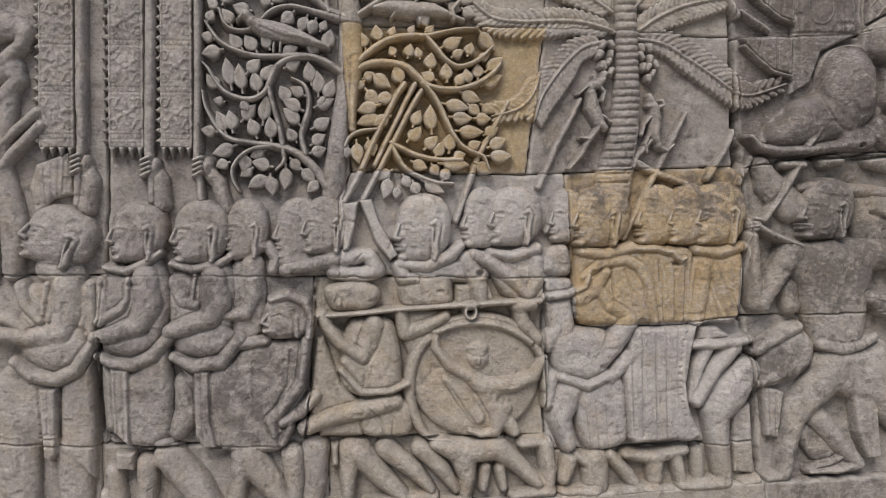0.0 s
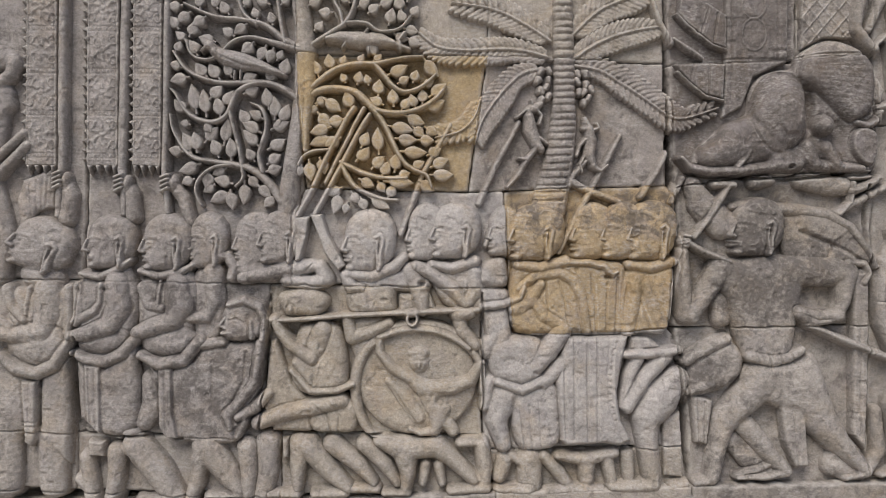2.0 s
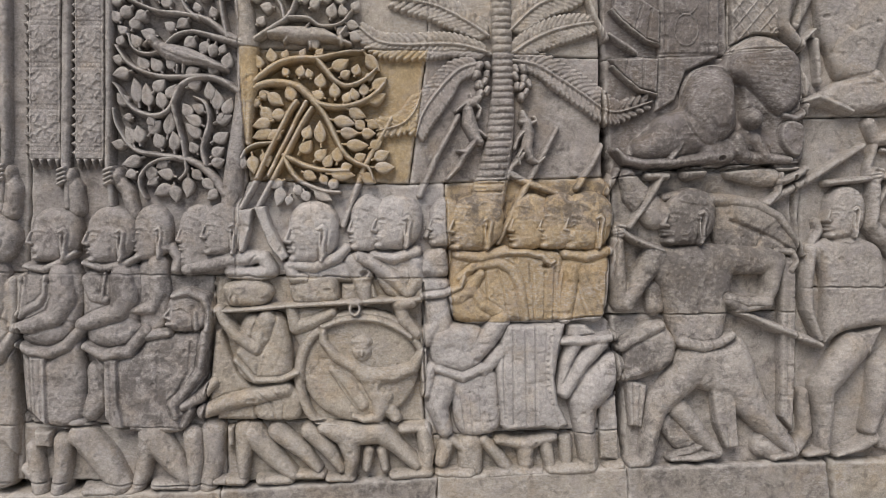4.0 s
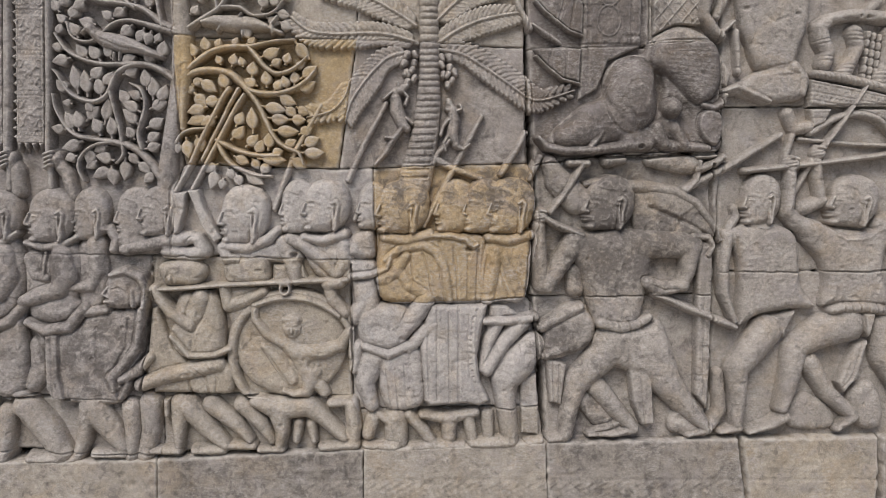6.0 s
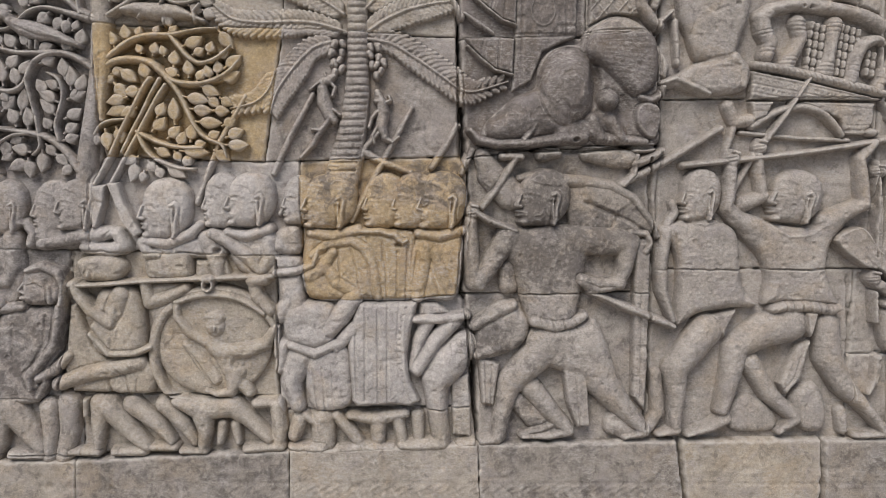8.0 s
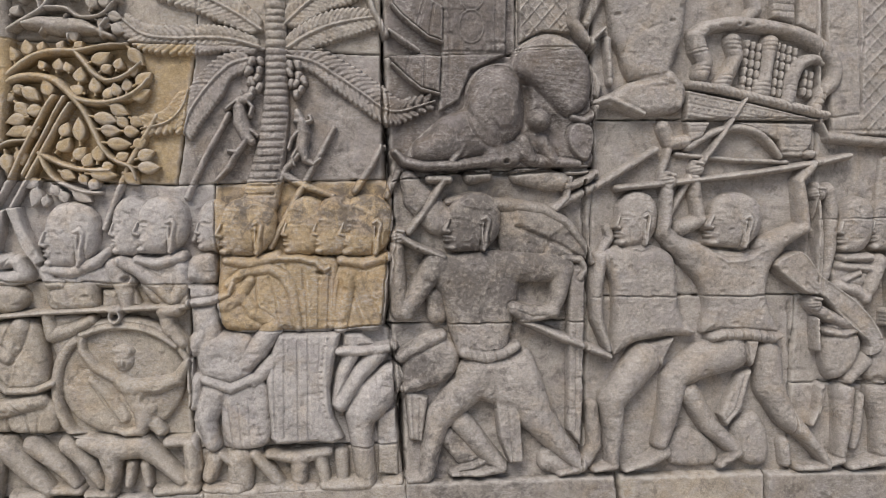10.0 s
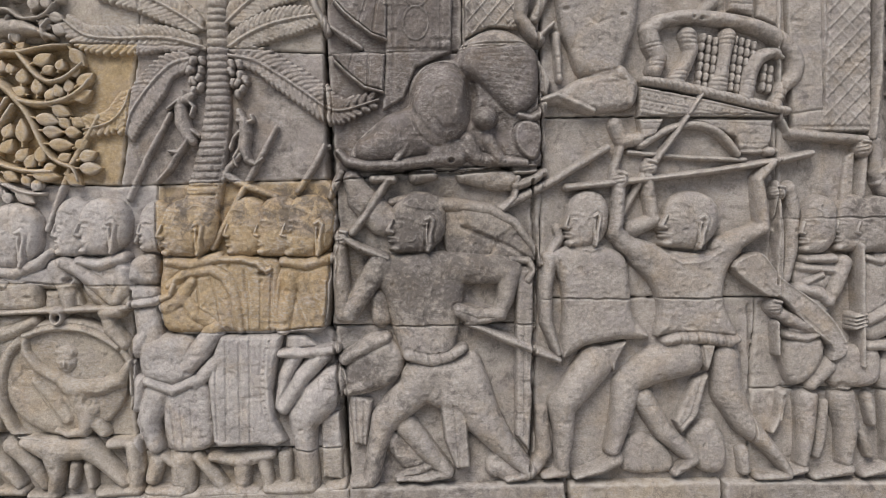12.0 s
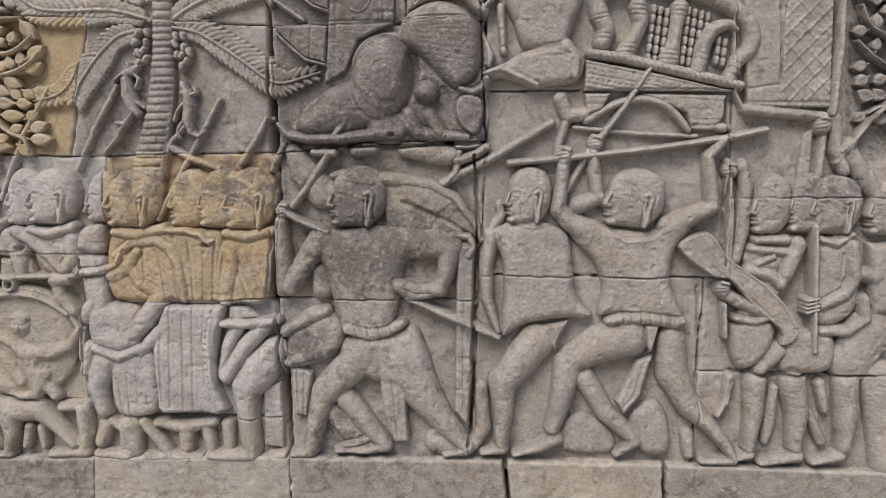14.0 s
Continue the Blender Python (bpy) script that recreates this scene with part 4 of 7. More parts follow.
f.head((1.153, 1.764), (1.328, 1.547), 0.036, ear=False)
f.thing("carved_man", "carved face in a row of three, ochre sandstone", "relief head", BACKROW)
f = Carving()
f.head((1.262, 1.768), (1.440, 1.549), 0.047, ear=False)
f.thing("carved_man", "carved face in a row of three, ochre sandstone", "relief head", BACKROW)
f = Carving()
f.form([(1.373, 1.525), (1.449, 1.540), (1.543, 1.543), (1.526, 1.296), (1.431, 1.279), (1.337, 1.282), (1.334, 1.439)], 0.043, 0.026)
f.head((1.357, 1.774), (1.565, 1.546), 0.058)
f.limb([(1.373, 1.532, 0.0176), (1.454, 1.522, 0.0220), (1.543, 1.546, 0.0176)], 0.056, 0.02)
f.limb([(1.401, 1.481, 0.0308), (1.389, 1.386, 0.0286), (1.373, 1.292, 0.0264)], 0.056, 0.02).limb([(1.437, 1.463, 0.0198), (1.465, 1.383, 0.0253), (1.503, 1.311, 0.0242)], 0.050, 0.02).groove([(1.420, 1.396), (1.454, 1.302)], 0.008, 0.006)
f.thing("carved_man", "carved man with dark capped head, ochre sandstone", "relief figure", MARCH)
f = Carving()
f.form([(0.882, 1.254), (1.006, 1.269), (1.069, 1.234), (1.062, 1.121), (0.986, 1.070), (0.888, 1.096), (0.856, 1.175)], 0.054, 0.050)
f.limb([(0.846, 1.213, 0.0368), (0.882, 1.267, 0.0286)], 0.046).limb([(0.861, 1.096, 0.0264), (0.848, 1.006, 0.0253)], 0.040)
f.limb([(1.127, 1.284, 0.0396), (1.078, 1.207, 0.0391), (1.043, 1.157, 0.0299)], 0.058, 0.02).limb([(1.159, 1.185, 0.0322), (1.106, 1.135, 0.0299), (1.062, 1.089, 0.0220)], 0.060, 0.02)
f.form([(0.959, 1.061), (1.098, 1.099), (1.126, 0.985), (1.123, 0.867), (1.011, 0.834), (0.952, 0.893)], 0.046, 0.03)
f.limb([(0.924, 1.047, 0.0528), (0.889, 0.951, 0.0418), (0.917, 0.861, 0.0308)], 0.056)
f.limb([(0.892, 1.096, 0.0154), (0.982, 1.066, 0.0198), (1.062, 1.103, 0.0176)], 0.062, 0.03)
f.groove([(0.973, 1.007), (0.998, 0.843)], 0.006).groove([(1.009, 1.007), (1.025, 0.843)], 0.006).groove([(1.045, 1.030), (1.056, 0.853)], 0.004)
f.pit((0.936, 1.169), 0.030, 0.024, 0.007)
f.limb([(0.922, 0.806, 0.0308), (0.904, 0.742, 0.0276)], 0.040).limb([(1.016, 0.807, 0.0483), (1.017, 0.715, 0.0460)], 0.046).limb([(0.896, 0.696, 0.0198), (1.013, 0.694, 0.0242)], 0.050).limb([(0.944, 0.824, 0.0176), (1.003, 0.779, 0.0198)], 0.034)
f.thing("carved_man", "stout carved man with worn body, pale pinkish sandstone", "relief figure", MARCH)
f = Carving()
f.poly([(1.149, 1.266), (1.378, 1.274), (1.353, 1.165), (1.337, 1.056), (1.352, 0.960), (1.392, 0.883), (1.349, 0.860), (1.281, 0.868), (1.146, 0.858), (1.123, 0.881), (1.104, 1.099), (1.119, 1.189)], 0.058, 0.020)
for g in ([(1.135, 1.167), (1.145, 0.894)], [(1.172, 1.258), (1.177, 0.890)], [(1.219, 1.258), (1.227, 0.881)], [(1.257, 1.259), (1.263, 0.882)], [(1.111, 1.076), (1.127, 0.894)]):
    f.groove(g, 0.006, 0.0045)
f.ridge([(1.324, 1.259), (1.317, 1.124), (1.329, 0.996), (1.375, 0.896)], 0.005, 0.007).groove([(1.302, 1.259), (1.295, 1.123), (1.306, 0.987), (1.349, 0.887)], 0.004, 0.004)
for i in range(13):
    f.pit(((1.317, 1.246)[0] + 0.0006 * (i - 6) ** 2 - 0.012, (1.317, 1.246)[1] - i * 0.024), 0.005, 0.005, 0.005)
f.pit((1.232, 0.854), 0.085, 0.008, 0.03)
f.limb([(1.119, 0.821, 0.0184), (1.226, 0.808, 0.0286), (1.331, 0.832, 0.0207)], 0.046).limb([(1.065, 0.821, 0.0230), (1.125, 0.757, 0.0264), (1.157, 0.711, 0.0253)], 0.044).limb([(1.228, 0.785, 0.0345), (1.229, 0.712, 0.0276)], 0.042).limb([(1.305, 0.804, 0.0264), (1.324, 0.717, 0.0230)], 0.040)
f.limb([(1.076, 0.690, 0.0184), (1.175, 0.698, 0.0230), (1.284, 0.698, 0.0176)], 0.046)
f.thing("carved_man", "carved figure in a long pleated robe with studded hem, pale sandstone", "relief figure", MARCH)
f = Carving()
f.poly([(1.382, 1.269), (1.454, 1.265), (1.514, 1.221), (1.379, 1.215)], 0.030, 0.014)
f.limb([(1.419, 1.202, 0.0322), (1.381, 1.115, 0.0264), (1.364, 1.006, 0.0230)], 0.044).limb([(1.514, 1.194, 0.0345), (1.444, 1.116, 0.0330), (1.378, 1.001, 0.0276)], 0.052)
f.limb([(1.365, 1.201, 0.0161), (1.455, 1.202, 0.0184), (1.563, 1.217, 0.0184)], 0.056, 0.02)
f.limb([(1.557, 1.103, 0.0552), (1.500, 1.030, 0.0704), (1.456, 0.970, 0.0594)], 0.062).limb([(1.447, 0.966, 0.0550), (1.458, 0.851, 0.0414), (1.474, 0.732, 0.0368)], 0.060).limb([(1.479, 0.713, 0.0299), (1.388, 0.708, 0.0253), (1.320, 0.708, 0.0207)], 0.058)
f.limb([(1.547, 0.709, 0.0207), (1.597, 0.719, 0.0207)], 0.05).limb([(1.381, 0.823, 0.0276), (1.387, 0.736, 0.0230)], 0.034).poly([(1.510, 0.966), (1.582, 0.990), (1.592, 0.737), (1.519, 0.746)], 0.016, 0.012)
f.thing("carved_man", "stooping carved bearer with bent knee, grey-violet stained sandstone", "relief figure", MARCH)


# ---- the spearman before the elephant ----
f = Carving()
f.form([(1.684, 1.552), (1.808, 1.561), (1.943, 1.576), (2.053, 1.551), (2.033, 1.449), (2.018, 1.368), (1.998, 1.245), (1.969, 1.172), (1.823, 1.170), (1.785, 1.242), (1.735, 1.400), (1.688, 1.480)], 0.056, 0.055)
f.head((1.739, 1.790), (1.966, 1.566), 0.060)
f.limb([(1.723, 1.526, 0.0460), (1.662, 1.431, 0.0391), (1.610, 1.344, 0.0322)], 0.066, 0.02).limb([(1.592, 1.344, 0.0345), (1.581, 1.465, 0.0308), (1.576, 1.582, 0.0264)], 0.060).fist((1.582, 1.622), 0.030, 0.066)
f.limb([(1.990, 1.516, 0.0621), (2.145, 1.514, 0.0552), (2.195, 1.510, 0.0437)], 0.064, 0.01).limb([(2.191, 1.497, 0.0414), (2.176, 1.406, 0.0345), (2.155, 1.351, 0.0276)], 0.066).limb([(2.159, 1.349, 0.0253), (2.068, 1.348, 0.0230), (2.004, 1.368, 0.0207)], 0.070, 0.02)
f.form([(1.819, 1.165), (1.977, 1.185), (2.072, 1.209), (2.118, 1.073), (2.043, 0.980), (1.891, 1.015), (1.799, 1.037)], 0.056, 0.05)
f.limb([(1.888, 1.102, 0.0690), (1.800, 1.019, 0.0616), (1.746, 0.959, 0.0552)], 0.064).limb([(1.738, 0.950, 0.0484), (1.713, 0.849, 0.0374), (1.697, 0.747, 0.0322)], 0.062).limb([(1.693, 0.733, 0.0242), (1.629, 0.724, 0.0184)], 0.054)
f.limb([(2.039, 1.095, 0.0828), (2.094, 0.971, 0.0713), (2.175, 0.871, 0.0483), (2.270, 0.774, 0.0312)], 0.066).limb([(2.271, 0.765, 0.0230), (2.193, 0.746, 0.0161)], 0.058)
f.limb([(1.827, 1.197, 0.0176), (1.909, 1.180, 0.0207), (1.973, 1.194, 0.0176), (2.022, 1.222, 0.0138)], 0.060, 0.046)
for g in ([(1.849, 1.216), (1.864, 1.161)], [(1.895, 1.203), (1.910, 1.153)], [(1.936, 1.208), (1.951, 1.158)], [(1.976, 1.217), (1.996, 1.172)]):
    f.groove(g, 0.006)
f.poly([(1.941, 1.025), (1.986, 1.058), (2.043, 0.966), (2.058, 0.787), (2.003, 0.782), (1.963, 0.878)], 0.044, 0.012).groove([(1.991, 1.016), (2.016, 0.791)], 0.005)
f.limb([(1.825, 0.932, 0.0440), (1.900, 0.841, 0.0391), (1.971, 0.772, 0.0276)], 0.050).limb([(1.976, 0.763, 0.0207), (1.898, 0.748, 0.0184), (1.793, 0.743, 0.0115)], 0.046)
f.thing("carved_soldier", "striding carved spearman with bent arms, dark lichen-stained sandstone", "relief figure", MARCH)
f = Carving()
f.limb([(1.577, 1.627, 0.0145), (1.644, 1.587, 0.0165), (1.747, 1.548, 0.0144)], 0.062)
f.thing("carved_flute", "short carved stick held in a raised fist, dark sandstone", "relief weapon")
f = Carving()
f.limb([(2.008, 1.358, 0.0227), (2.060, 1.330, 0.0247)], 0.068, 0.03).limb([(2.040, 1.317, 0.0124), (2.206, 1.249, 0.0165), (2.310, 1.210, 0.0164), (2.372, 1.185, 0.0123)], 0.060, 0.02)
f.limb([(2.081, 1.327, 0.0185), (2.163, 1.345, 0.0164)], 0.066, 0.03)
f.thing("carved_spear", "thick carved spear shaft held at the hip, grey sandstone", "relief weapon")
f = Carving()
f.form([(1.618, 1.213), (1.716, 1.278), (1.808, 1.206), (1.793, 1.115), (1.707, 1.064), (1.603, 1.054)], 0.044, 0.040)
f.limb([(1.596, 1.181, 0.0230), (1.681, 1.232, 0.0242), (1.743, 1.260, 0.0207)], 0.056, 0.02).limb([(1.722, 1.400, 0.0352), (1.728, 1.332, 0.0368)], 0.036).limb([(1.612, 1.068, 0.0253), (1.684, 1.091, 0.0207)], 0.046)
f.poly([(1.612, 1.054), (1.699, 1.032), (1.680, 0.862), (1.630, 0.871)], 0.030, 0.014).groove([(1.640, 1.036), (1.648, 0.871)], 0.006).groove([(1.667, 1.027), (1.667, 0.867)], 0.006)
f.limb([(1.776, 0.877, 0.0368), (1.841, 0.822, 0.0506), (1.898, 0.767, 0.0414)], 0.026).limb([(1.793, 0.748, 0.0184), (1.875, 0.776, 0.0176), (1.933, 0.804, 0.0138)], 0.034).limb([(2.150, 0.783, 0.0368), (2.172, 0.834, 0.0322)], 0.034)
f.thing("carved_soldier", "crouching carved figure behind the spearman, grey sandstone", "relief figure", BACKROW)
f = Carving()
f.poly([(2.216, 1.528), (2.278, 1.529), (2.283, 1.116), (2.273, 0.843), (2.218, 0.905), (2.215, 1.301)], 0.036, 0.014).groove([(2.246, 1.302), (2.251, 0.906)], 0.005)
f.limb([(2.199, 1.548, 0.0143), (2.257, 1.545, 0.0143), (2.278, 1.509, 0.0123), (2.258, 1.475, 0.0123)], 0.046, 0.02)
f.limb([(2.154, 0.797, 0.0415), (2.206, 0.767, 0.0415), (2.258, 0.754, 0.0249)], 0.038).limb([(2.315, 0.991, 0.0247), (2.329, 0.845, 0.0289), (2.295, 0.781, 0.0249)], 0.034)
f.thing("carved_cloth", "hanging cloth strip with scrolled top, grey sandstone", "relief drapery")
saddle = empty("carved_saddle", (2.100, WALL_Y - 0.02, 1.530), "curved pommel and draped cloth carved behind the spearman, dark sandstone", "relief drapery")
f = Carving()
f.crease = 0.004
f.poly([(1.930, 1.726), (2.011, 1.756), (2.114, 1.746), (2.217, 1.687), (2.284, 1.607), (2.310, 1.530), (2.200, 1.540), (2.118, 1.526), (1.964, 1.547)], 0.034, 0.050)
f.swell([(2.007, 1.748), (2.134, 1.739), (2.221, 1.687), (2.136, 1.624), (2.017, 1.675)], 0.008, 0.010)
f.groove([(2.017, 1.663), (2.116, 1.624), (2.199, 1.589), (2.277, 1.537)], 0.012, 0.007).groove([(2.137, 1.608), (2.117, 1.556)], 0.008, 0.006)
f.part("cloth", saddle, "draped cloth with a turned fold")
Carving().limb([(1.909, 1.742, 0.0266), (2.012, 1.740, 0.0266), (2.114, 1.726, 0.0245), (2.207, 1.679, 0.0204), (2.276, 1.591, 0.0163), (2.302, 1.534, 0.0122)], 0.046, 0.01).part("border", saddle, "rolled upper edge")
Carving().limb([(1.761, 1.751, 0.0164), (1.827, 1.769, 0.0144), (1.909, 1.762, 0.0164)], 0.034).part("strap", saddle)
f = Carving()
f.limb([(1.616, 1.832, 0.0329), (1.652, 1.761, 0.0535), (1.725, 1.691, 0.0617), (1.807, 1.679, 0.0411)], 0.044)
f.limb([(1.744, 1.828, 0.0123), (1.704, 1.762, 0.0144), (1.673, 1.711, 0.0124), (1.618, 1.638, 0.0124)], 0.052, 0.02).limb([(1.692, 1.834, 0.0164), (1.764, 1.833, 0.0164)], 0.05)
f.thing("carved_horn", "curved horn carved above the spearman's arm, grey sandstone", "relief ornament")

# ---- the elephant ----
f = Carving()
f.crease = 0.006
f.form([(1.607, 1.907), (1.650, 1.988), (1.747, 2.067), (1.816, 2.100), (1.823, 2.173), (1.861, 2.234), (1.924, 2.263), (1.984, 2.272), (2.004, 2.317), (2.065, 2.362), (2.134, 2.380), (2.205, 2.361), (2.269, 2.309), (2.295, 2.233), (2.307, 1.908), (2.140, 1.885), (1.895, 1.882), (1.692, 1.884)], 0.034, 0.05)
f.limb([(1.910, 2.020, 0.0960), (1.784, 1.982, 0.0924), (1.675, 1.936, 0.0480)], 0.074, 0.0, 1.0, 0.008)
f.blob((1.937, 2.102), 0.112, 0.152, 0.100, 0, 0.0, 0.8, 0.006)
f.form([(2.001, 2.252), (2.033, 2.325), (2.117, 2.371), (2.205, 2.352), (2.269, 2.297), (2.287, 2.212), (2.272, 2.115), (2.195, 2.069), (2.129, 2.121), (2.079, 2.173), (2.026, 2.204)], 0.080, 0.045, 0.01, 0.005)
f.swell([(1.905, 2.129), (1.953, 2.146), (1.998, 2.123), (2.011, 2.074), (1.987, 2.029), (1.938, 2.025), (1.905, 2.061)], 0.009, 0.008)
f.limb([(1.566, 1.931, 0.0100), (1.599, 1.895, 0.0160), (1.672, 1.881, 0.0180), (1.773, 1.885, 0.0180), (1.895, 1.902, 0.0220), (2.000, 1.916, 0.0273)], 0.064, 0.02)
f.limb([(1.773, 1.901, 0.0140), (1.801, 1.934, 0.0140), (1.825, 1.979, 0.0080)], 0.066, 0.02)
f.limb([(1.915, 1.927, 0.0360), (2.016, 1.949, 0.0378), (2.078, 1.909, 0.0252), (2.242, 1.899, 0.0160)], 0.056, 0.01)
f.limb([(2.032, 1.977, 0.0336), (2.066, 1.913, 0.0260)], 0.064, 0.0, 1.0, 0.003).limb([(2.110, 1.974, 0.0340), (2.143, 1.914, 0.0294)], 0.064, 0.0, 1.0, 0.003)
f.pit((2.039, 2.123), 0.026, 0.075, 0.040).pit((2.150, 2.028), 0.030, 0.050, 0.024)
f.blob((2.093, 2.055), 0.046, 0.044, 0.090, 0, 0.0)
f.form([(2.199, 2.024), (2.232, 2.053), (2.281, 2.046), (2.302, 1.997), (2.283, 1.915), (2.237, 1.919), (2.200, 1.967)], 0.060, 0.014)
f.limb([(2.215, 2.069, 0.0126), (2.260, 2.058, 0.0147), (2.297, 2.078, 0.0160), (2.305, 2.107, 0.0140)], 0.062, 0.02)
for k in range(9):
    f.groove([(2.067, 2.172)[:1] + ((2.067, 2.172)[1] + 0.017 * k - 0.012 * (k > 6),), ((2.271, 2.179)[0] - 0.004 * k, (2.271, 2.179)[1] - 0.045 + 0.023 * k)], 0.0018, 0.0028)
for k in range(5):
    c = (1.954, 2.086)
    r = 0.066 + 0.017 * k
    f.groove([(c[0] + r * math.cos(t * 0.3), c[1] + 1.15 * r * math.sin(t * 0.3)) for t in range(1, 10)], 0.0022, 0.003)
f.groove([(1.996, 2.313), (2.134, 2.319), (2.277, 2.325)], 0.010, 0.0035)
f.pit((1.972, 1.903), 0.012, 0.008, 0.02)
f.thing("carved_elephant", "carved elephant head with domed brow and curling trunk, dark worn sandstone", "relief animal")
for stroke, high in (([(1.846, 1.843, 0.0266), (1.907, 1.852, 0.0204)], 0.040), ([(2.020, 1.850, 0.0286), (2.132, 1.842, 0.0448), (2.183, 1.833, 0.0366)], 0.036), ([(2.213, 1.874, 0.0203), (2.273, 1.879, 0.0203)], 0.044),
                     ([(2.210, 1.813, 0.0183), (2.274, 1.839, 0.0183), (2.310, 1.866, 0.0162)], 0.050), ([(2.217, 1.844, 0.0122), (2.205, 1.773, 0.0142), (2.165, 1.731, 0.0143)], 0.044)):
    Carving().limb(stroke, high).thing("carved_tassel", "broken carved tassel under the elephant's trunk, grey sandstone", "relief ornament", "carved tassels under the trunk")

# the hanging panels above
f = Carving(0.004)
f.poly([(1.735, 2.731), (1.974, 2.735), (1.970, 2.298), (1.842, 2.241), (1.801, 2.127), (1.725, 2.084), (1.733, 2.301)], 0.016, 0.012)
f.groove([(1.756, 2.732), (1.760, 2.118)], 0.004).groove([(1.930, 2.734), (1.930, 2.306)], 0.004).groove([(1.733, 2.303), (1.973, 2.308)], 0.006)
f.ring((1.840, 2.397), 0.045, 0.060, 0.003, 0.020, 0.012).ring((1.839, 2.506), 0.045, 0.050, 0.003, 0.020, 0.012)
f.thing("carved_banner", "plain hanging cloth above the elephant, dark sandstone", "relief banner")
f = Carving(0.003)
f.poly([(2.011, 2.736), (2.262, 2.740), (2.247, 2.512), (2.214, 2.385), (2.104, 2.388), (2.019, 2.345)], 0.018, 0.008)
for k in range(-6, 7):
    x, z = (2.128, 2.527)
    f.ridge([(x - 0.16 + k * 0.055, z - 0.19), (x + 0.16 + k * 0.055, z + 0.19)], 0.005, 0.0035).ridge([(x + 0.16 + k * 0.055, z - 0.19), (x - 0.16 + k * 0.055, z + 0.19)], 0.005, 0.0035)
f.thing("carved_banner", "lattice-cut hanging cloth above the elephant, dark sandstone", "relief banner")
parasol_by_palm = empty("carved_parasol", ((1.648, 2.147)[0], WALL_Y - 0.01, (1.648, 2.147)[1]), "ribbed sloping parasol beside the palm, grey sandstone", "relief parasol")
f = Carving(0.003)
f.poly([(1.541, 2.282), (1.663, 2.292), (1.733, 2.285), (1.728, 2.152), (1.656, 2.168), (1.597, 2.216), (1.561, 2.252)], 0.030, 0.010).groove([(1.617, 2.286), (1.601, 2.222)], 0.005).groove([(1.672, 2.289), (1.669, 2.168)], 0.005).groove([(1.625, 2.286), (1.610, 2.217)], 0.003)
f.part("panel", parasol_by_palm)
f = Carving(0.003)
f.poly([(1.561, 2.569), (1.678, 2.504), (1.738, 2.466), (1.737, 2.338), (1.680, 2.357), (1.633, 2.392), (1.586, 2.429), (1.552, 2.467)], 0.030, 0.010).groove([(1.666, 2.487), (1.637, 2.394)], 0.005).groove([(1.700, 2.471), (1.684, 2.357)], 0.005).groove([(1.674, 2.483), (1.646, 2.388)], 0.003)
f.part("panel", parasol_by_palm)
for rib_ in ([(1.433, 2.584, 0.0101), (1.480, 2.442, 0.0135), (1.529, 2.359, 0.0135)], [(1.538, 2.374, 0.0084), (1.587, 2.341, 0.0118), (1.646, 2.304, 0.0085)], [(1.552, 2.252, 0.0059), (1.601, 2.207, 0.0076), (1.658, 2.163, 0.0076), (1.726, 2.147, 0.0051)], [(1.548, 2.467, 0.0059), (1.586, 2.425, 0.0076), (1.633, 2.389, 0.0076), (1.681, 2.353, 0.0068), (1.736, 2.335, 0.0051)]):
    Carving(0.003).limb(rib_, 0.036).part("rib", parasol_by_palm)

# ---- the two men with the pole ----
f = Carving()
f.form([(2.339, 1.565), (2.394, 1.598), (2.472, 1.609), (2.563, 1.591), (2.618, 1.547), (2.636, 1.427), (2.650, 1.341), (2.710, 1.267), (2.602, 1.256), (2.478, 1.234), (2.379, 1.186), (2.389, 1.343), (2.375, 1.466)], 0.052, 0.040)
f.head((2.379, 1.802), (2.555, 1.591), 0.058, cap=False)
f.groove([(2.415, 1.594), (2.483, 1.572), (2.555, 1.595)], 0.008, 0.006)
f.limb([(2.337, 1.552, 0.0300), (2.322, 1.445, 0.0280), (2.328, 1.322, 0.0240), (2.371, 1.207, 0.0160)], 0.050).groove([(2.370, 1.544), (2.378, 1.384)], 0.008)
f.poly([(2.523, 1.228), (2.627, 1.254), (2.591, 1.179), (2.579, 1.133), (2.553, 1.179)], 0.042, 0.014)
f.limb([(2.508, 1.166, 0.0680), (2.439, 1.075, 0.0600), (2.402, 1.025, 0.0546)], 0.062).limb([(2.390, 1.021, 0.0525), (2.400, 0.909, 0.0380), (2.393, 0.792, 0.0273)], 0.060).limb([(2.402, 0.772, 0.0220), (2.327, 0.757, 0.0147)], 0.054)
f.limb([(2.364, 1.661, 0.0168), (2.373, 1.626, 0.0180), (2.357, 1.602, 0.0200), (2.341, 1.579, 0.0160)], 0.032)
f.thing("carved_soldier", "carved pole-bearer in a short tunic and flat cap, grey sandstone", "relief figure", MARCH)
f = Carving()
f.form([(2.612, 1.625), (2.700, 1.609), (2.804, 1.585), (2.908, 1.582), (3.007, 1.633), (3.049, 1.592), (2.992, 1.513), (2.984, 1.389), (3.035, 1.269), (2.914, 1.260), (2.776, 1.275), (2.726, 1.275), (2.741, 1.376), (2.702, 1.469), (2.622, 1.551)], 0.052, 0.040)
f.limb([(2.692, 1.568, 0.0504), (2.613, 1.608, 0.0360), (2.575, 1.653, 0.0300)], 0.060).limb([(2.573, 1.645, 0.0300), (2.584, 1.735, 0.0260), (2.588, 1.825, 0.0252)], 0.060).fist((2.588, 1.842), 0.034, 0.066)
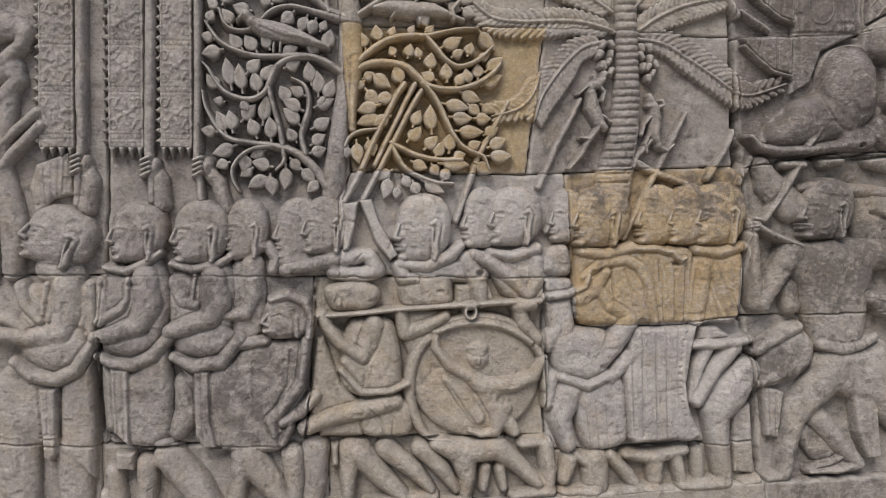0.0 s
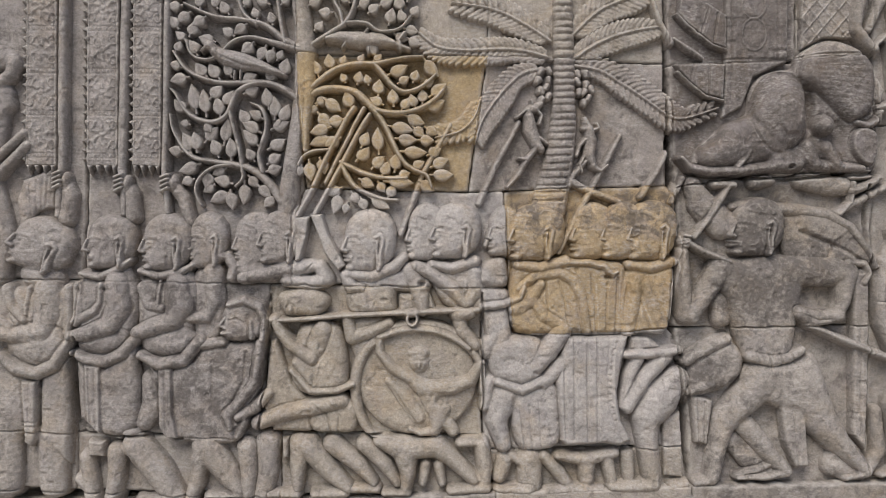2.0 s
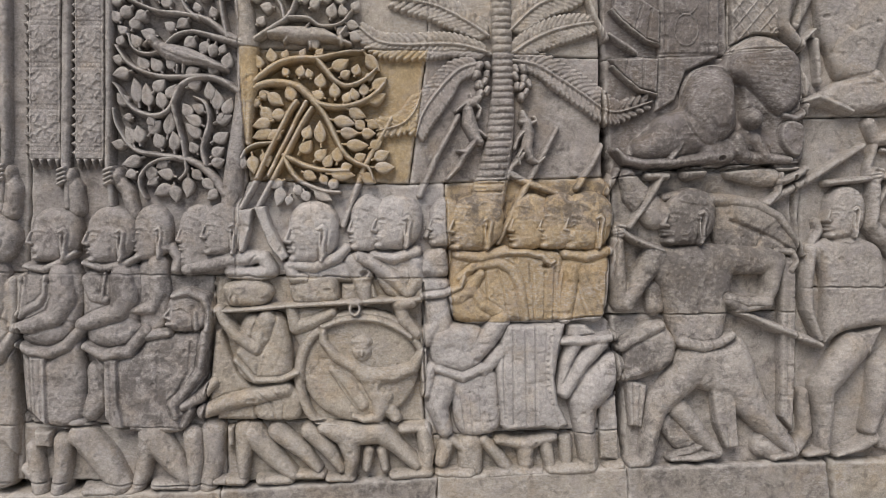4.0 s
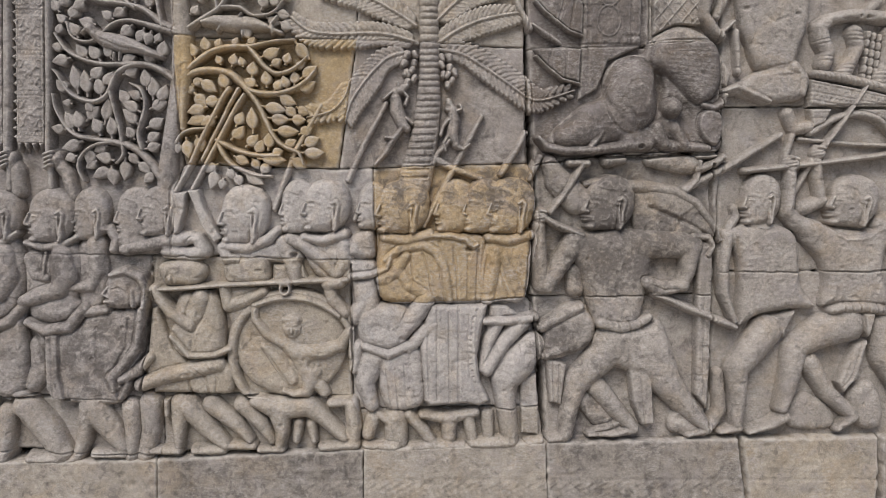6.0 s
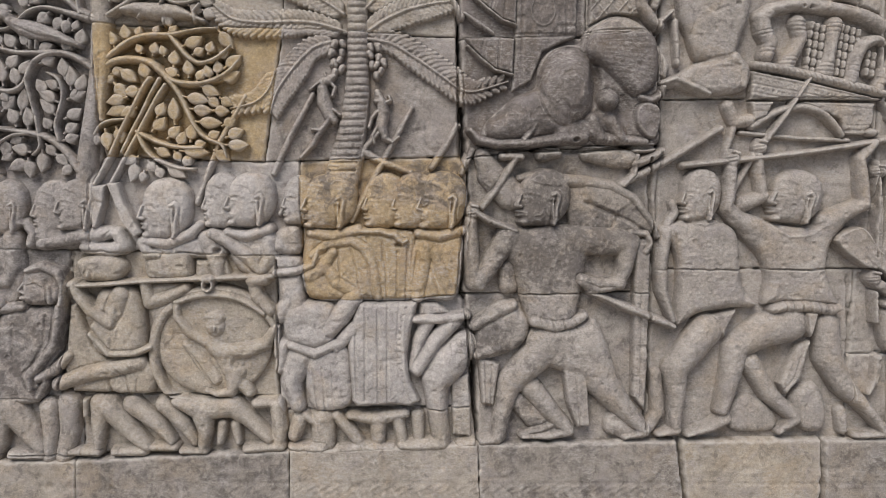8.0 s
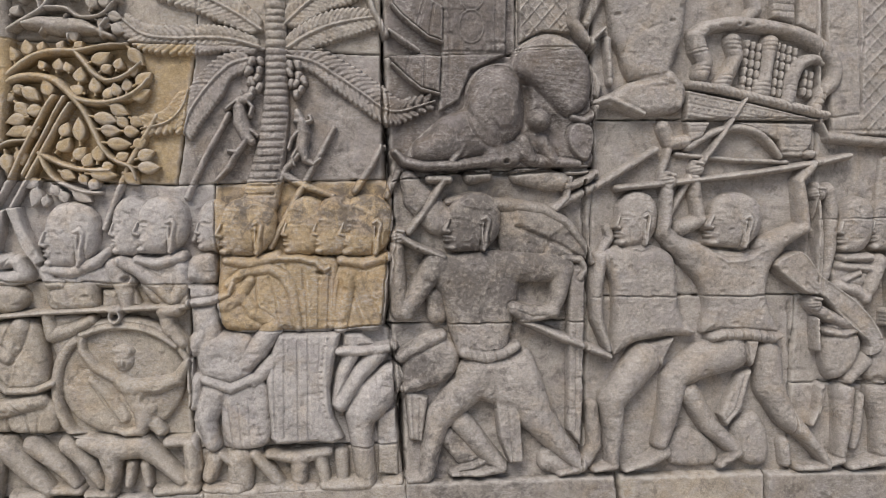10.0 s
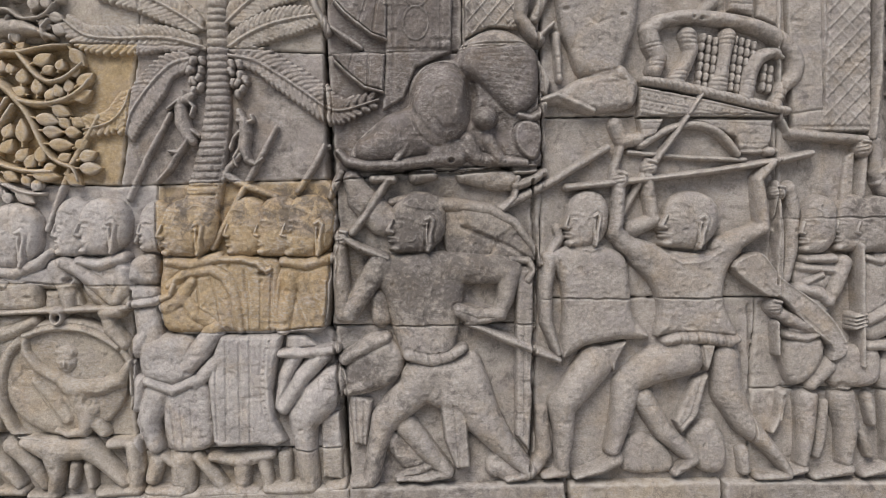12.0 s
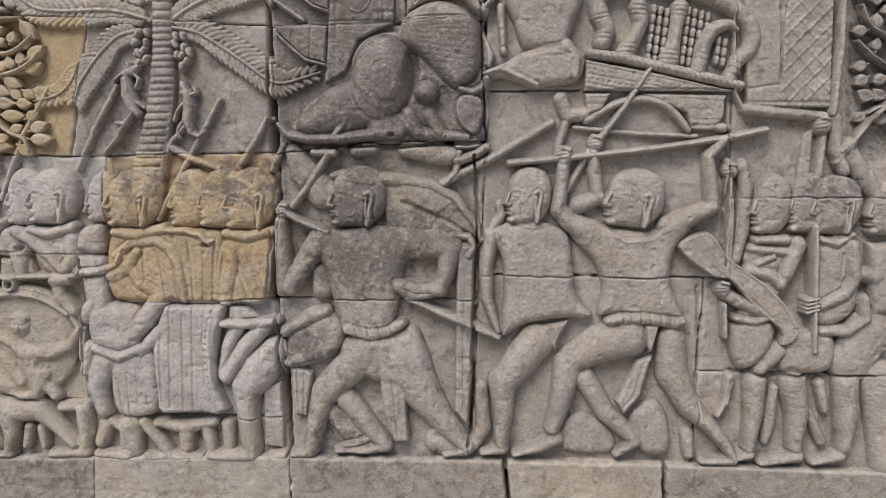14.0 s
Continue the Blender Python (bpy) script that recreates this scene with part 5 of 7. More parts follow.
f.limb([(2.970, 1.595, 0.0462), (3.061, 1.645, 0.0340), (3.114, 1.671, 0.0294)], 0.060).limb([(3.119, 1.671, 0.0280), (3.104, 1.782, 0.0273), (3.094, 1.848, 0.0231), (3.143, 1.906, 0.0210)], 0.060)
f.head((2.729, 1.804), (2.958, 1.589), 0.060, -4)
f.groove([(2.737, 1.601), (2.813, 1.554), (2.891, 1.561), (2.949, 1.599)], 0.008, 0.006).ridge([(2.746, 1.585), (2.813, 1.540), (2.896, 1.547), (2.962, 1.587)], 0.004, 0.006)
f.limb([(2.645, 1.666, 0.0340), (2.719, 1.695, 0.0260)], 0.044).limb([(2.715, 1.700, 0.0260), (2.696, 1.798, 0.0252), (2.695, 1.855, 0.0210)], 0.044)
f.limb([(2.768, 1.255, 0.0168), (2.809, 1.267, 0.0210), (2.893, 1.268, 0.0231), (3.002, 1.256, 0.0220), (3.026, 1.264, 0.0147)], 0.066, 0.03)
for g in ([(2.813, 1.288), (2.818, 1.238)], [(2.842, 1.288), (2.847, 1.236)], [(2.876, 1.286), (2.881, 1.237)], [(2.909, 1.284), (2.914, 1.235)], [(2.947, 1.281), (2.952, 1.233)], [(2.980, 1.277), (2.983, 1.231)]):
    f.groove(g, 0.008, 0.004)
f.limb([(2.848, 1.197, 0.0714), (2.732, 1.165, 0.0693), (2.650, 1.113, 0.0567)], 0.066).limb([(2.629, 1.092, 0.0546), (2.610, 0.972, 0.0420), (2.579, 0.855, 0.0315)], 0.064).limb([(2.592, 0.818, 0.0294), (2.530, 0.784, 0.0231), (2.443, 0.757, 0.0147)], 0.060)
f.limb([(2.995, 1.190, 0.0540), (3.001, 1.069, 0.0588), (3.062, 0.957, 0.0462), (3.131, 0.890, 0.0315)], 0.064).limb([(3.122, 0.903, 0.0315), (3.195, 0.823, 0.0252), (3.230, 0.773, 0.0210)], 0.060).limb([(3.230, 0.760, 0.0189), (3.117, 0.756, 0.0168)], 0.056)
f.poly([(2.893, 1.247), (2.947, 1.247), (2.928, 1.168), (2.916, 1.139), (2.903, 1.168)], 0.058, 0.010)
f.thing("carved_soldier", "carved pole-bearer in a tunic with raised arms, grey sandstone", "relief figure", MARCH)
f = Carving()
f.form([(2.612, 0.868), (2.691, 0.910), (2.788, 0.847), (2.797, 0.772), (2.622, 0.772)], 0.020, 0.03)
f.limb([(2.688, 1.043, 0.0420), (2.766, 0.918, 0.0360), (2.872, 0.827, 0.0294)], 0.050).limb([(2.876, 0.814, 0.0273), (2.810, 0.768, 0.0147)], 0.050)
f.poly([(2.871, 1.114), (2.929, 1.135), (2.890, 0.981), (2.833, 0.910), (2.802, 0.960)], 0.038, 0.014).groove([(2.900, 1.118), (2.861, 0.981), (2.824, 0.939)], 0.005)
f.form([(2.858, 0.902), (2.936, 0.969), (2.992, 0.906), (2.998, 0.781), (2.902, 0.777)], 0.038, 0.035).limb([(3.064, 0.848, 0.0252), (3.074, 0.777, 0.0231)], 0.034)
f.thing("carved_walker", "half-hidden carved walker, legs and hanging sash behind the bearers, grey sandstone", "relief figure", BACKROW)
f = Carving()
f.limb([(2.397, 1.811, 0.0142), (2.639, 1.838, 0.0121), (2.939, 1.878, 0.0120), (3.157, 1.916, 0.0139), (3.291, 1.947, 0.0139)], 0.050, 0.0)
f.thing("carved_pole", "long straight carved pole borne overhead, grey sandstone", "relief pole")
f = Carving()
f.limb([(2.157, 1.734, 0.0168), (2.339, 1.831, 0.0168), (2.541, 1.957, 0.0147)], 0.036, 0.0)
f.thing("carved_pole", "long slanting carved pole, grey sandstone", "relief pole")
f = Carving()
f.limb([(2.707, 1.894, 0.0135), (2.794, 2.016, 0.0125), (2.888, 2.167, 0.0110)], 0.044, 0.0).limb([(2.602, 1.720, 0.0141), (2.659, 1.822, 0.0141), (2.688, 1.873, 0.0141)], 0.026)
f.fist((2.698, 1.887), 0.032, 0.056, 0.0)
f.thing("carved_hammer", "carved mallet with slanting handle, grey sandstone", "relief weapon")
f = Carving()
f.limb([(2.571, 2.040, 0.0287), (2.599, 1.985, 0.0287), (2.656, 1.990, 0.0266)], 0.040).pit((2.622, 2.033), 0.018, 0.022, 0.03)
f.poly([(2.652, 2.063), (2.747, 2.065), (2.718, 2.005), (2.665, 1.986)], 0.038, 0.010)
f.groove([(2.670, 2.046), (2.737, 2.048)], 0.003, 0.003).groove([(2.664, 2.025), (2.731, 2.026)], 0.003, 0.003)
f.limb([(2.591, 1.955, 0.0155), (2.570, 1.884, 0.0155), (2.563, 1.830, 0.0133)], 0.030)
f.thing("carved_cloth", "looped hanging cloth end below the rider, grey sandstone", "relief drapery")
bow = empty("carved_bow", ((2.863, 1.921)[0], WALL_Y - 0.01, (2.863, 1.921)[1]), "bent carved bow with its string, grey sandstone", "relief weapon")
Carving().limb(smooth_path([(2.665, 1.969, 0.0177), (2.771, 2.029, 0.0156), (2.871, 2.046, 0.0157), (2.955, 2.014, 0.0157), (3.024, 1.941, 0.0135)]), 0.034).part("stave", bow)
Carving().limb([(2.622, 1.943, 0.0089), (2.841, 1.925, 0.0090), (3.054, 1.920, 0.0090)], 0.020).part("string", bow)
f = Carving()
f.poly([(2.848, 2.067), (3.152, 2.067), (3.145, 1.991), (3.122, 1.943), (3.033, 1.942), (3.014, 2.000), (2.916, 2.043)], 0.022, 0.010)
f.groove([(3.037, 1.978), (3.136, 1.980)], 0.003, 0.003).groove([(3.037, 1.959), (3.132, 1.961)], 0.003, 0.003).groove([(2.949, 2.057), (3.143, 2.043)], 0.003, 0.003)
f.blob((3.144, 1.952), 0.030, 0.018, 0.040)
f.thing("carved_cloth", "patterned hanging cloth beside the bow, grey sandstone", "relief drapery")

# ---- the rider and the howdah ----
f = Carving()
f.form([(2.347, 2.729), (2.631, 2.736), (2.641, 2.427), (2.608, 2.302), (2.571, 2.215), (2.441, 2.213), (2.399, 2.299), (2.357, 2.422)], 0.050, 0.040)
f.form([(2.300, 2.113), (2.371, 2.167), (2.454, 2.213), (2.583, 2.240), (2.634, 2.216), (2.651, 2.166), (2.626, 2.104), (2.530, 2.084), (2.463, 2.080), (2.379, 2.107)], 0.054, 0.034)
f.limb([(2.300, 2.125, 0.0105), (2.354, 2.142, 0.0126), (2.413, 2.118, 0.0120), (2.484, 2.088, 0.0105)], 0.058, 0.02).limb([(2.583, 2.227, 0.0252), (2.621, 2.178, 0.0189), (2.618, 2.121, 0.0147)], 0.058, 0.02).groove([(2.441, 2.197), (2.546, 2.215), (2.596, 2.199)], 0.006, 0.005)
f.limb([(2.257, 2.625, 0.0300), (2.224, 2.501, 0.0315), (2.216, 2.419, 0.0252), (2.262, 2.362, 0.0252), (2.287, 2.346, 0.0231)], 0.056).limb([(2.279, 2.346, 0.0100), (2.336, 2.401, 0.0084)], 0.050).limb([(2.315, 2.523, 0.0210), (2.270, 2.420, 0.0168)], 0.030)
f.limb([(2.349, 2.360, 0.0168), (2.364, 2.204, 0.0126)], 0.034).poly([(2.287, 2.277), (2.333, 2.195), (2.321, 2.142), (2.288, 2.154)], 0.026, 0.012)
f.groove([(2.461, 2.423), (2.493, 2.399), (2.534, 2.416)], 0.004, 0.006).pit((2.382, 2.451), 0.012, 0.008, 0.012).pit((2.587, 2.434), 0.010, 0.007, 0.010)
f.thing("carved_rider", "seated carved rider with folded leg, grey sandstone", "relief figure")
howdah = empty("carved_howdah", ((2.915, 2.073)[0], WALL_Y - 0.02, (2.915, 2.073)[1]), "ornate carved elephant seat with curling serpent ends, grey sandstone", "relief seat")
f = Carving()
f.limb([(2.673, 2.202, 0.0180), (2.793, 2.187, 0.0200), (2.897, 2.164, 0.0200), (3.063, 2.128, 0.0210), (3.197, 2.099, 0.0168)], 0.052, 0.01)
for i in range(24):
    a, b = (2.681, 2.202), (3.184, 2.103)
    x, z = a[0] + (b[0] - a[0]) * i / 23, a[1] + (b[1] - a[1]) * i / 23
    f.groove([(x - 0.006, z + 0.012), (x + 0.006, z - 0.014)], 0.005, 0.0032)
f.part("seat_rail", howdah, "rail cut with slanting notches")
f = Carving()
f.poly([(2.657, 2.181), (2.897, 2.140), (3.085, 2.100), (3.202, 2.079), (2.650, 2.071)], 0.034, 0.008)
for a, b in (((2.661, 2.165), (3.064, 2.093)), ((2.658, 2.132), (2.960, 2.082)), ((2.654, 2.100), (2.795, 2.077))):
    f.groove([a, b], 0.004, 0.003)
    for i in range(16):
        f.pit((a[0] + (b[0] - a[0]) * i / 15, a[1] + (b[1] - a[1]) * i / 15 - 0.016), 0.004, 0.005, 0.004)
f.part("seat_panel", howdah, "panel carved in beaded bands")
f = Carving()
f.limb([(2.709, 2.239, 0.0315), (2.725, 2.288, 0.0315), (2.699, 2.336, 0.0357), (2.686, 2.385, 0.0336), (2.727, 2.418, 0.0260), (2.801, 2.438, 0.0220)], 0.050)
for k in ([(2.662, 2.328), (2.736, 2.345)], [(2.667, 2.314), (2.741, 2.331)], [(2.684, 2.271), (2.762, 2.268)], [(2.680, 2.255), (2.759, 2.252)]):
    f.groove(k, 0.005, 0.003)
f.part("arm_rest", howdah, "curling serpent-shaped end")
for line in ([(2.831, 2.367, 0.0340), (2.844, 2.310, 0.0252), (2.822, 2.261, 0.0273), (2.792, 2.208, 0.0357)], [(2.976, 2.365, 0.0340), (2.966, 2.302, 0.0252), (2.957, 2.241, 0.0273), (2.944, 2.186, 0.0399)]):
    f = Carving()
    f.limb(line, 0.050)
    for q in range(2):
        p = line[0] if q == 0 else line[-1]
        for k in (0.0, 0.016, 0.032):
            f.groove([(p[0] - 0.034, p[1] + (0.004 - k if q == 0 else k)), (p[0] + 0.034, p[1] + (-k if q == 0 else k - 0.004))], 0.005, 0.003)
    f.part("baluster", howdah)
for cols, rows_, a in ((3, 6, (2.889, 2.368)), (4, 6, (3.009, 2.362)), (2, 3, (3.117, 2.262))):
    for i in range(cols):
        f = Carving(0.003)
        for j in range(rows_):
            x, z = a[0] + i * 0.023 - j * 0.003, a[1] - j * 0.034 - i * 0.006
            f.limb([(x, z, 0.0110), (x - 0.002, z - 0.016, 0.0095)], 0.028, 0.0, 1.0, 0.002)
        f.part("bead_string", howdah)
f = Carving()
f.limb(smooth_path([(2.731, 2.418, 0.0231), (2.830, 2.438, 0.0260), (2.954, 2.428, 0.0280), (3.078, 2.404, 0.0294), (3.175, 2.357, 0.0336), (3.226, 2.292, 0.0336), (3.223, 2.227, 0.0315), (3.179, 2.181, 0.0260), (3.155, 2.115, 0.0273)]), 0.050)
f.limb(smooth_path([(3.046, 2.150, 0.0294), (3.061, 2.232, 0.0294), (3.093, 2.290, 0.0273), (3.147, 2.311, 0.0189), (3.172, 2.291, 0.0105)]), 0.052)
for k in ([(3.149, 2.193), (3.204, 2.165)], [(3.137, 2.172), (3.192, 2.148)], [(3.125, 2.147), (3.184, 2.132)], [(3.025, 2.191), (3.083, 2.180)], [(3.024, 2.211), (3.087, 2.200)]):
    f.groove(k, 0.004, 0.003)
f.groove([(2.789, 2.419), (2.954, 2.406), (3.079, 2.379), (3.171, 2.328), (3.202, 2.275)], 0.004, 0.004)
for p in ((2.768, 2.427), (2.780, 2.423), (2.846, 2.432), (2.875, 2.429)):
    f.pit(p, 0.007, 0.006, 0.012)
f.part("back_scroll", howdah, "tall serpent scroll curling forward")
f = Carving()
f.poly([(2.975, 2.653), (3.069, 2.656), (3.071, 2.447), (2.981, 2.465)], 0.024, 0.012).poly([(3.083, 2.657), (3.177, 2.660), (3.177, 2.403), (3.085, 2.443)], 0.018, 0.010)
for k in range(6):
    a = (2.986, 2.461)
    f.groove([(a[0], a[1] + k * 0.028), (a[0] + 0.085, a[1] + k * 0.028 - 0.004)], 0.005, 0.004)
f.limb([(2.887, 2.458, 0.0201), (2.918, 2.491, 0.0268), (2.900, 2.565, 0.0267)], 0.036)
f.part("cushion", howdah)

# ---- the banner on its pole, and the soldiers at the end ----
f = Carving(0.004)
f.poly([(3.182, 2.642), (3.499, 2.646), (3.513, 2.028), (3.222, 2.023)], 0.026, 0.008)
a, b = (3.337, 2.430), (3.505, 2.432)
w = b[0] - a[0]
for i in range(18):
    z = a[1] - 0.47 + i * 0.062
    f.ridge([(a[0], z), (b[0], z + 0.18)], 0.0045, 0.0035).ridge([(a[0], z + 0.18), (b[0], z)], 0.0045, 0.0035)
f.groove([(3.221, 2.043), (3.508, 2.048)], 0.005, 0.004)
f.limb([(3.216, 2.017, 0.0179), (3.491, 1.998, 0.0178)], 0.044, 0.01).groove([(3.313, 2.644), (3.337, 2.105)], 0.010, 0.004)
f.limb([(3.151, 2.642, 0.0078), (3.180, 2.072, 0.0079), (3.213, 2.009, 0.0079)], 0.036)
banner = f.thing("carved_banner", "tall lattice-patterned carved banner, grey sandstone", "relief banner")
f = Carving()
f.limb([(3.530, 2.646, 0.0156), (3.534, 2.236, 0.0157), (3.518, 2.009, 0.0158)], 0.050, 0.01).limb([(3.493, 1.948, 0.0158), (3.479, 1.748, 0.0159)], 0.034)
f.fist((3.484, 1.968), 0.034, 0.056)
f.part("pole", banner)
f = Carving()
f.poly([(3.426, 1.937), (3.461, 1.958), (3.453, 1.747), (3.407, 1.747)], 0.012, 0.01).limb([(3.531, 1.989, 0.0237), (3.540, 1.879, 0.0277), (3.569, 1.810, 0.0237)], 0.044)
f.thing("carved_bearer", "raised carved arm of a banner-bearer, grey sandstone", "relief figure")
f = Carving()
f.form([(3.242, 1.522), (3.400, 1.556), (3.434, 1.476), (3.364, 1.352), (3.343, 1.270), (3.222, 1.277), (3.248, 1.390)], 0.040, 0.034)
f.head((3.246, 1.795), (3.401, 1.577), 0.054, ear=False)
f.limb([(3.274, 1.558, 0.0160), (3.380, 1.562, 0.0180)], 0.056, 0.01).limb([(3.260, 1.527, 0.0180), (3.376, 1.519, 0.0180)], 0.054, 0.01)
f.limb([(3.419, 1.545, 0.0320), (3.387, 1.455, 0.0300), (3.361, 1.403, 0.0220)], 0.060, 0.02).limb([(3.255, 1.452, 0.0220), (3.332, 1.433, 0.0240), (3.369, 1.401, 0.0200)], 0.058, 0.02).limb([(3.278, 1.476, 0.0140), (3.333, 1.502, 0.0140)], 0.054, 0.02)
f.form([(3.215, 1.267), (3.333, 1.280), (3.358, 1.209), (3.314, 1.122), (3.234, 1.095), (3.198, 1.180)], 0.052, 0.040)
f.limb([(3.214, 1.279, 0.0140), (3.279, 1.268, 0.0160), (3.342, 1.291, 0.0140)], 0.058, 0.02).limb([(3.313, 1.306, 0.0252), (3.224, 1.337, 0.0240), (3.170, 1.368, 0.0220)], 0.060, 0.02).fist((3.164, 1.384), 0.030, 0.068)
f.limb([(3.372, 1.164, 0.0360), (3.311, 1.097, 0.0260)], 0.052).limb([(3.297, 1.047, 0.0440), (3.297, 0.939, 0.0378), (3.283, 0.810, 0.0260)], 0.056).limb([(3.288, 0.785, 0.0220), (3.220, 0.764, 0.0140)], 0.054)
f.limb([(3.207, 1.061, 0.0180), (3.195, 0.969, 0.0160), (3.168, 0.923, 0.0126)], 0.036).groove([(3.212, 1.053), (3.188, 0.940)], 0.004).limb([(3.366, 1.024, 0.0180), (3.356, 0.899, 0.0240), (3.343, 0.833, 0.0160)], 0.026)
f.thing("carved_soldier", "carved soldier with bearded face and bound belt, grey sandstone", "relief figure", MARCH)
f = Carving()
f.form([(2.996, 1.529), (3.102, 1.584), (3.181, 1.494), (3.309, 1.408), (3.382, 1.337), (3.430, 1.259), (3.418, 1.204), (3.368, 1.187), (3.367, 1.242), (3.273, 1.316), (3.187, 1.411), (3.119, 1.427)], 0.062, 0.008)
f.ridge([(3.106, 1.576), (3.181, 1.485), (3.309, 1.397), (3.378, 1.327), (3.417, 1.259)], 0.006, 0.004).groove([(3.123, 1.460), (3.268, 1.345), (3.358, 1.267)], 0.004)
f.thing("carved_sword", "broad curved carved sword blade, grey sandstone", "relief weapon")
f = Carving()
f.limb([(3.217, 1.823, 0.0239), (3.234, 1.743, 0.0279), (3.226, 1.591, 0.0280), (3.205, 1.489, 0.0241)], 0.042).limb([(3.191, 1.808, 0.0199), (3.217, 1.817, 0.0219)], 0.044)
f.fist((3.172, 1.802), 0.030, 0.058)
f.thing("carved_bearer", "raised carved arm gripping an upright spear, grey sandstone", "relief figure")
f = Carving()
f.limb([(3.166, 1.832, 0.0160), (3.181, 1.631, 0.0180), (3.177, 1.427, 0.0181)], 0.050)
f.thing("carved_spear", "upright carved spear with gripping hand, grey sandstone", "relief weapon")
f = Carving(lift=-0.010)
f.head((3.373, 1.797), (3.532, 1.586), 0.056, ear=False)
f.thing("carved_soldier", "carved soldier's face between two others, grey sandstone", "relief head", BACKROW)
f = Carving()
f.form([(3.486, 1.558), (3.608, 1.581), (3.639, 1.441), (3.633, 1.319), (3.532, 1.251), (3.462, 1.310), (3.480, 1.437)], 0.046, 0.040)
f.head((3.443, 1.795), (3.643, 1.582), 0.060)
f.limb([(3.497, 1.567, 0.0140), (3.550, 1.552, 0.0152), (3.604, 1.585, 0.0133)], 0.058, 0.02)
f.form([(3.405, 1.231), (3.545, 1.245), (3.573, 1.153), (3.536, 1.091), (3.392, 1.087), (3.377, 1.148)], 0.050, 0.040)
f.limb([(3.605, 1.549, 0.0280), (3.619, 1.440, 0.0280), (3.590, 1.379, 0.0260), (3.512, 1.336, 0.0220), (3.461, 1.326, 0.0180)], 0.064, 0.02).limb([(3.655, 1.360, 0.0220), (3.666, 1.291, 0.0220), (3.605, 1.244, 0.0220), (3.513, 1.242, 0.0180)], 0.060, 0.02)
for k in range(4):
    f.limb([((3.452, 1.351)[0], (3.452, 1.351)[1] - 0.014 * k, 0.0075), ((3.491, 1.360)[0], (3.491, 1.360)[1] - 0.013 * k, 0.0080)], 0.074, 0.04, 1.0, 0.003)
f.limb([(3.430, 1.047, 0.0520), (3.451, 0.944, 0.0440), (3.444, 0.819, 0.0315)], 0.058).limb([(3.454, 0.786, 0.0280), (3.390, 0.771, 0.0220), (3.326, 0.757, 0.0140)], 0.056)
f.limb([(3.526, 1.049, 0.0220), (3.547, 0.957, 0.0180)], 0.034).limb([(3.491, 0.945, 0.0160), (3.540, 0.843, 0.0220)], 0.030).groove([(3.575, 1.516), (3.571, 1.439)], 0.006)
f.thing("carved_soldier", "smiling carved soldier in a tall cap, grey sandstone", "relief figure", MARCH)
f = Carving()
f.limb([(3.172, 1.323, 0.0120), (3.179, 1.212, 0.0120)], 0.058)
f.thing("carved_hilt", "short carved sword hilt below a fist, grey sandstone", "relief weapon")
f = Carving()
f.limb([(3.473, 1.611, 0.0120), (3.481, 1.396, 0.0130), (3.488, 1.172, 0.0110)], 0.072, 0.03)
f.thing("carved_spear", "straight carved spear shaft held before a soldier, grey sandstone", "relief weapon")
f = Carving()
f.head(*[(3.644, 1.781), (3.828, 1.584)], 0.054)
f.poly([(3.661, 1.560), (3.829, 1.564), (3.862, 1.322), (3.684, 1.297)], 0.042, 0.03).limb([(3.697, 1.440, 0.0318), (3.647, 1.449, 0.0279)], 0.05).limb([(3.687, 1.236, 0.0899), (3.632, 1.132, 0.0801)], 0.05)
f.limb([(3.618, 1.052, 0.0480), (3.627, 0.949, 0.0441), (3.618, 0.824, 0.0300)], 0.056).limb([(3.607, 0.791, 0.0240), (3.511, 0.767, 0.0168)], 0.054).limb([(3.736, 1.073, 0.0680), (3.772, 0.763, 0.0523)], 0.045)
f.limb([(3.556, 1.880, 0.0277), (3.584, 1.904, 0.0276)], 0.052).limb([(3.586, 1.870, 0.0336), (3.650, 1.782, 0.0395), (3.702, 1.723, 0.0395)], 0.046).limb([(3.538, 1.839, 0.0119), (3.649, 1.991, 0.0138), (3.724, 2.062, 0.0137)], 0.046)
f.thing("carved_soldier", "carved soldier with raised arm at the wall's end, grey sandstone", "relief figure", MARCH)

# ---- trees ----
rng = random.Random(11)


def leaf_mesh(at, turn, length, wide, h, bend):
    """A thick almond leaf, swelling towards a raised midrib, with a drawn-out tip and a short stalk."""
    us = np.concatenate([(0.0, 0.10, 0.19), np.linspace(0.22, 1, 12)])
    vs = np.array((-1.16, -1, -0.82, -0.5, -0.14, 0, 0.14, 0.5, 0.82, 1, 1.16))
    u, v = np.meshgrid(us, vs, indexing="ij")
    q = np.clip((u - 0.19) / 0.81, 0, 1)
    half = wide * 3.4 * q ** 0.75 * (1 - q) ** 1.10 + 0.0046 * (1 - q * 0.9)
    lx, lz = u * length, v * half + bend * length * np.sin(q * 3.0)
    c, s = math.cos(turn), math.sin(turn)
    x, z = at[0] + lx * c - lz * s, at[1] + lx * s + lz * c
    y = h * (1 - 0.14 * v ** 2) - 0.0012 * np.exp(-(v / 0.10) ** 2) * (q > 0.02) - 0.003 * (u < 0.2) - 0.006 * q ** 3 + (cloud(x, z, 70, 2) - 0.5) * 0.003
    y = np.where(np.abs(v) > 0.99, y - 0.007, y)
    y = np.where(np.abs(v) > 1.1, -0.045, y)
    n, m = x.shape
    return grid_mesh("leaf", x, WALL_Y - y, z, np.ones((n - 1, m - 1), bool), stone_colours(x, z))


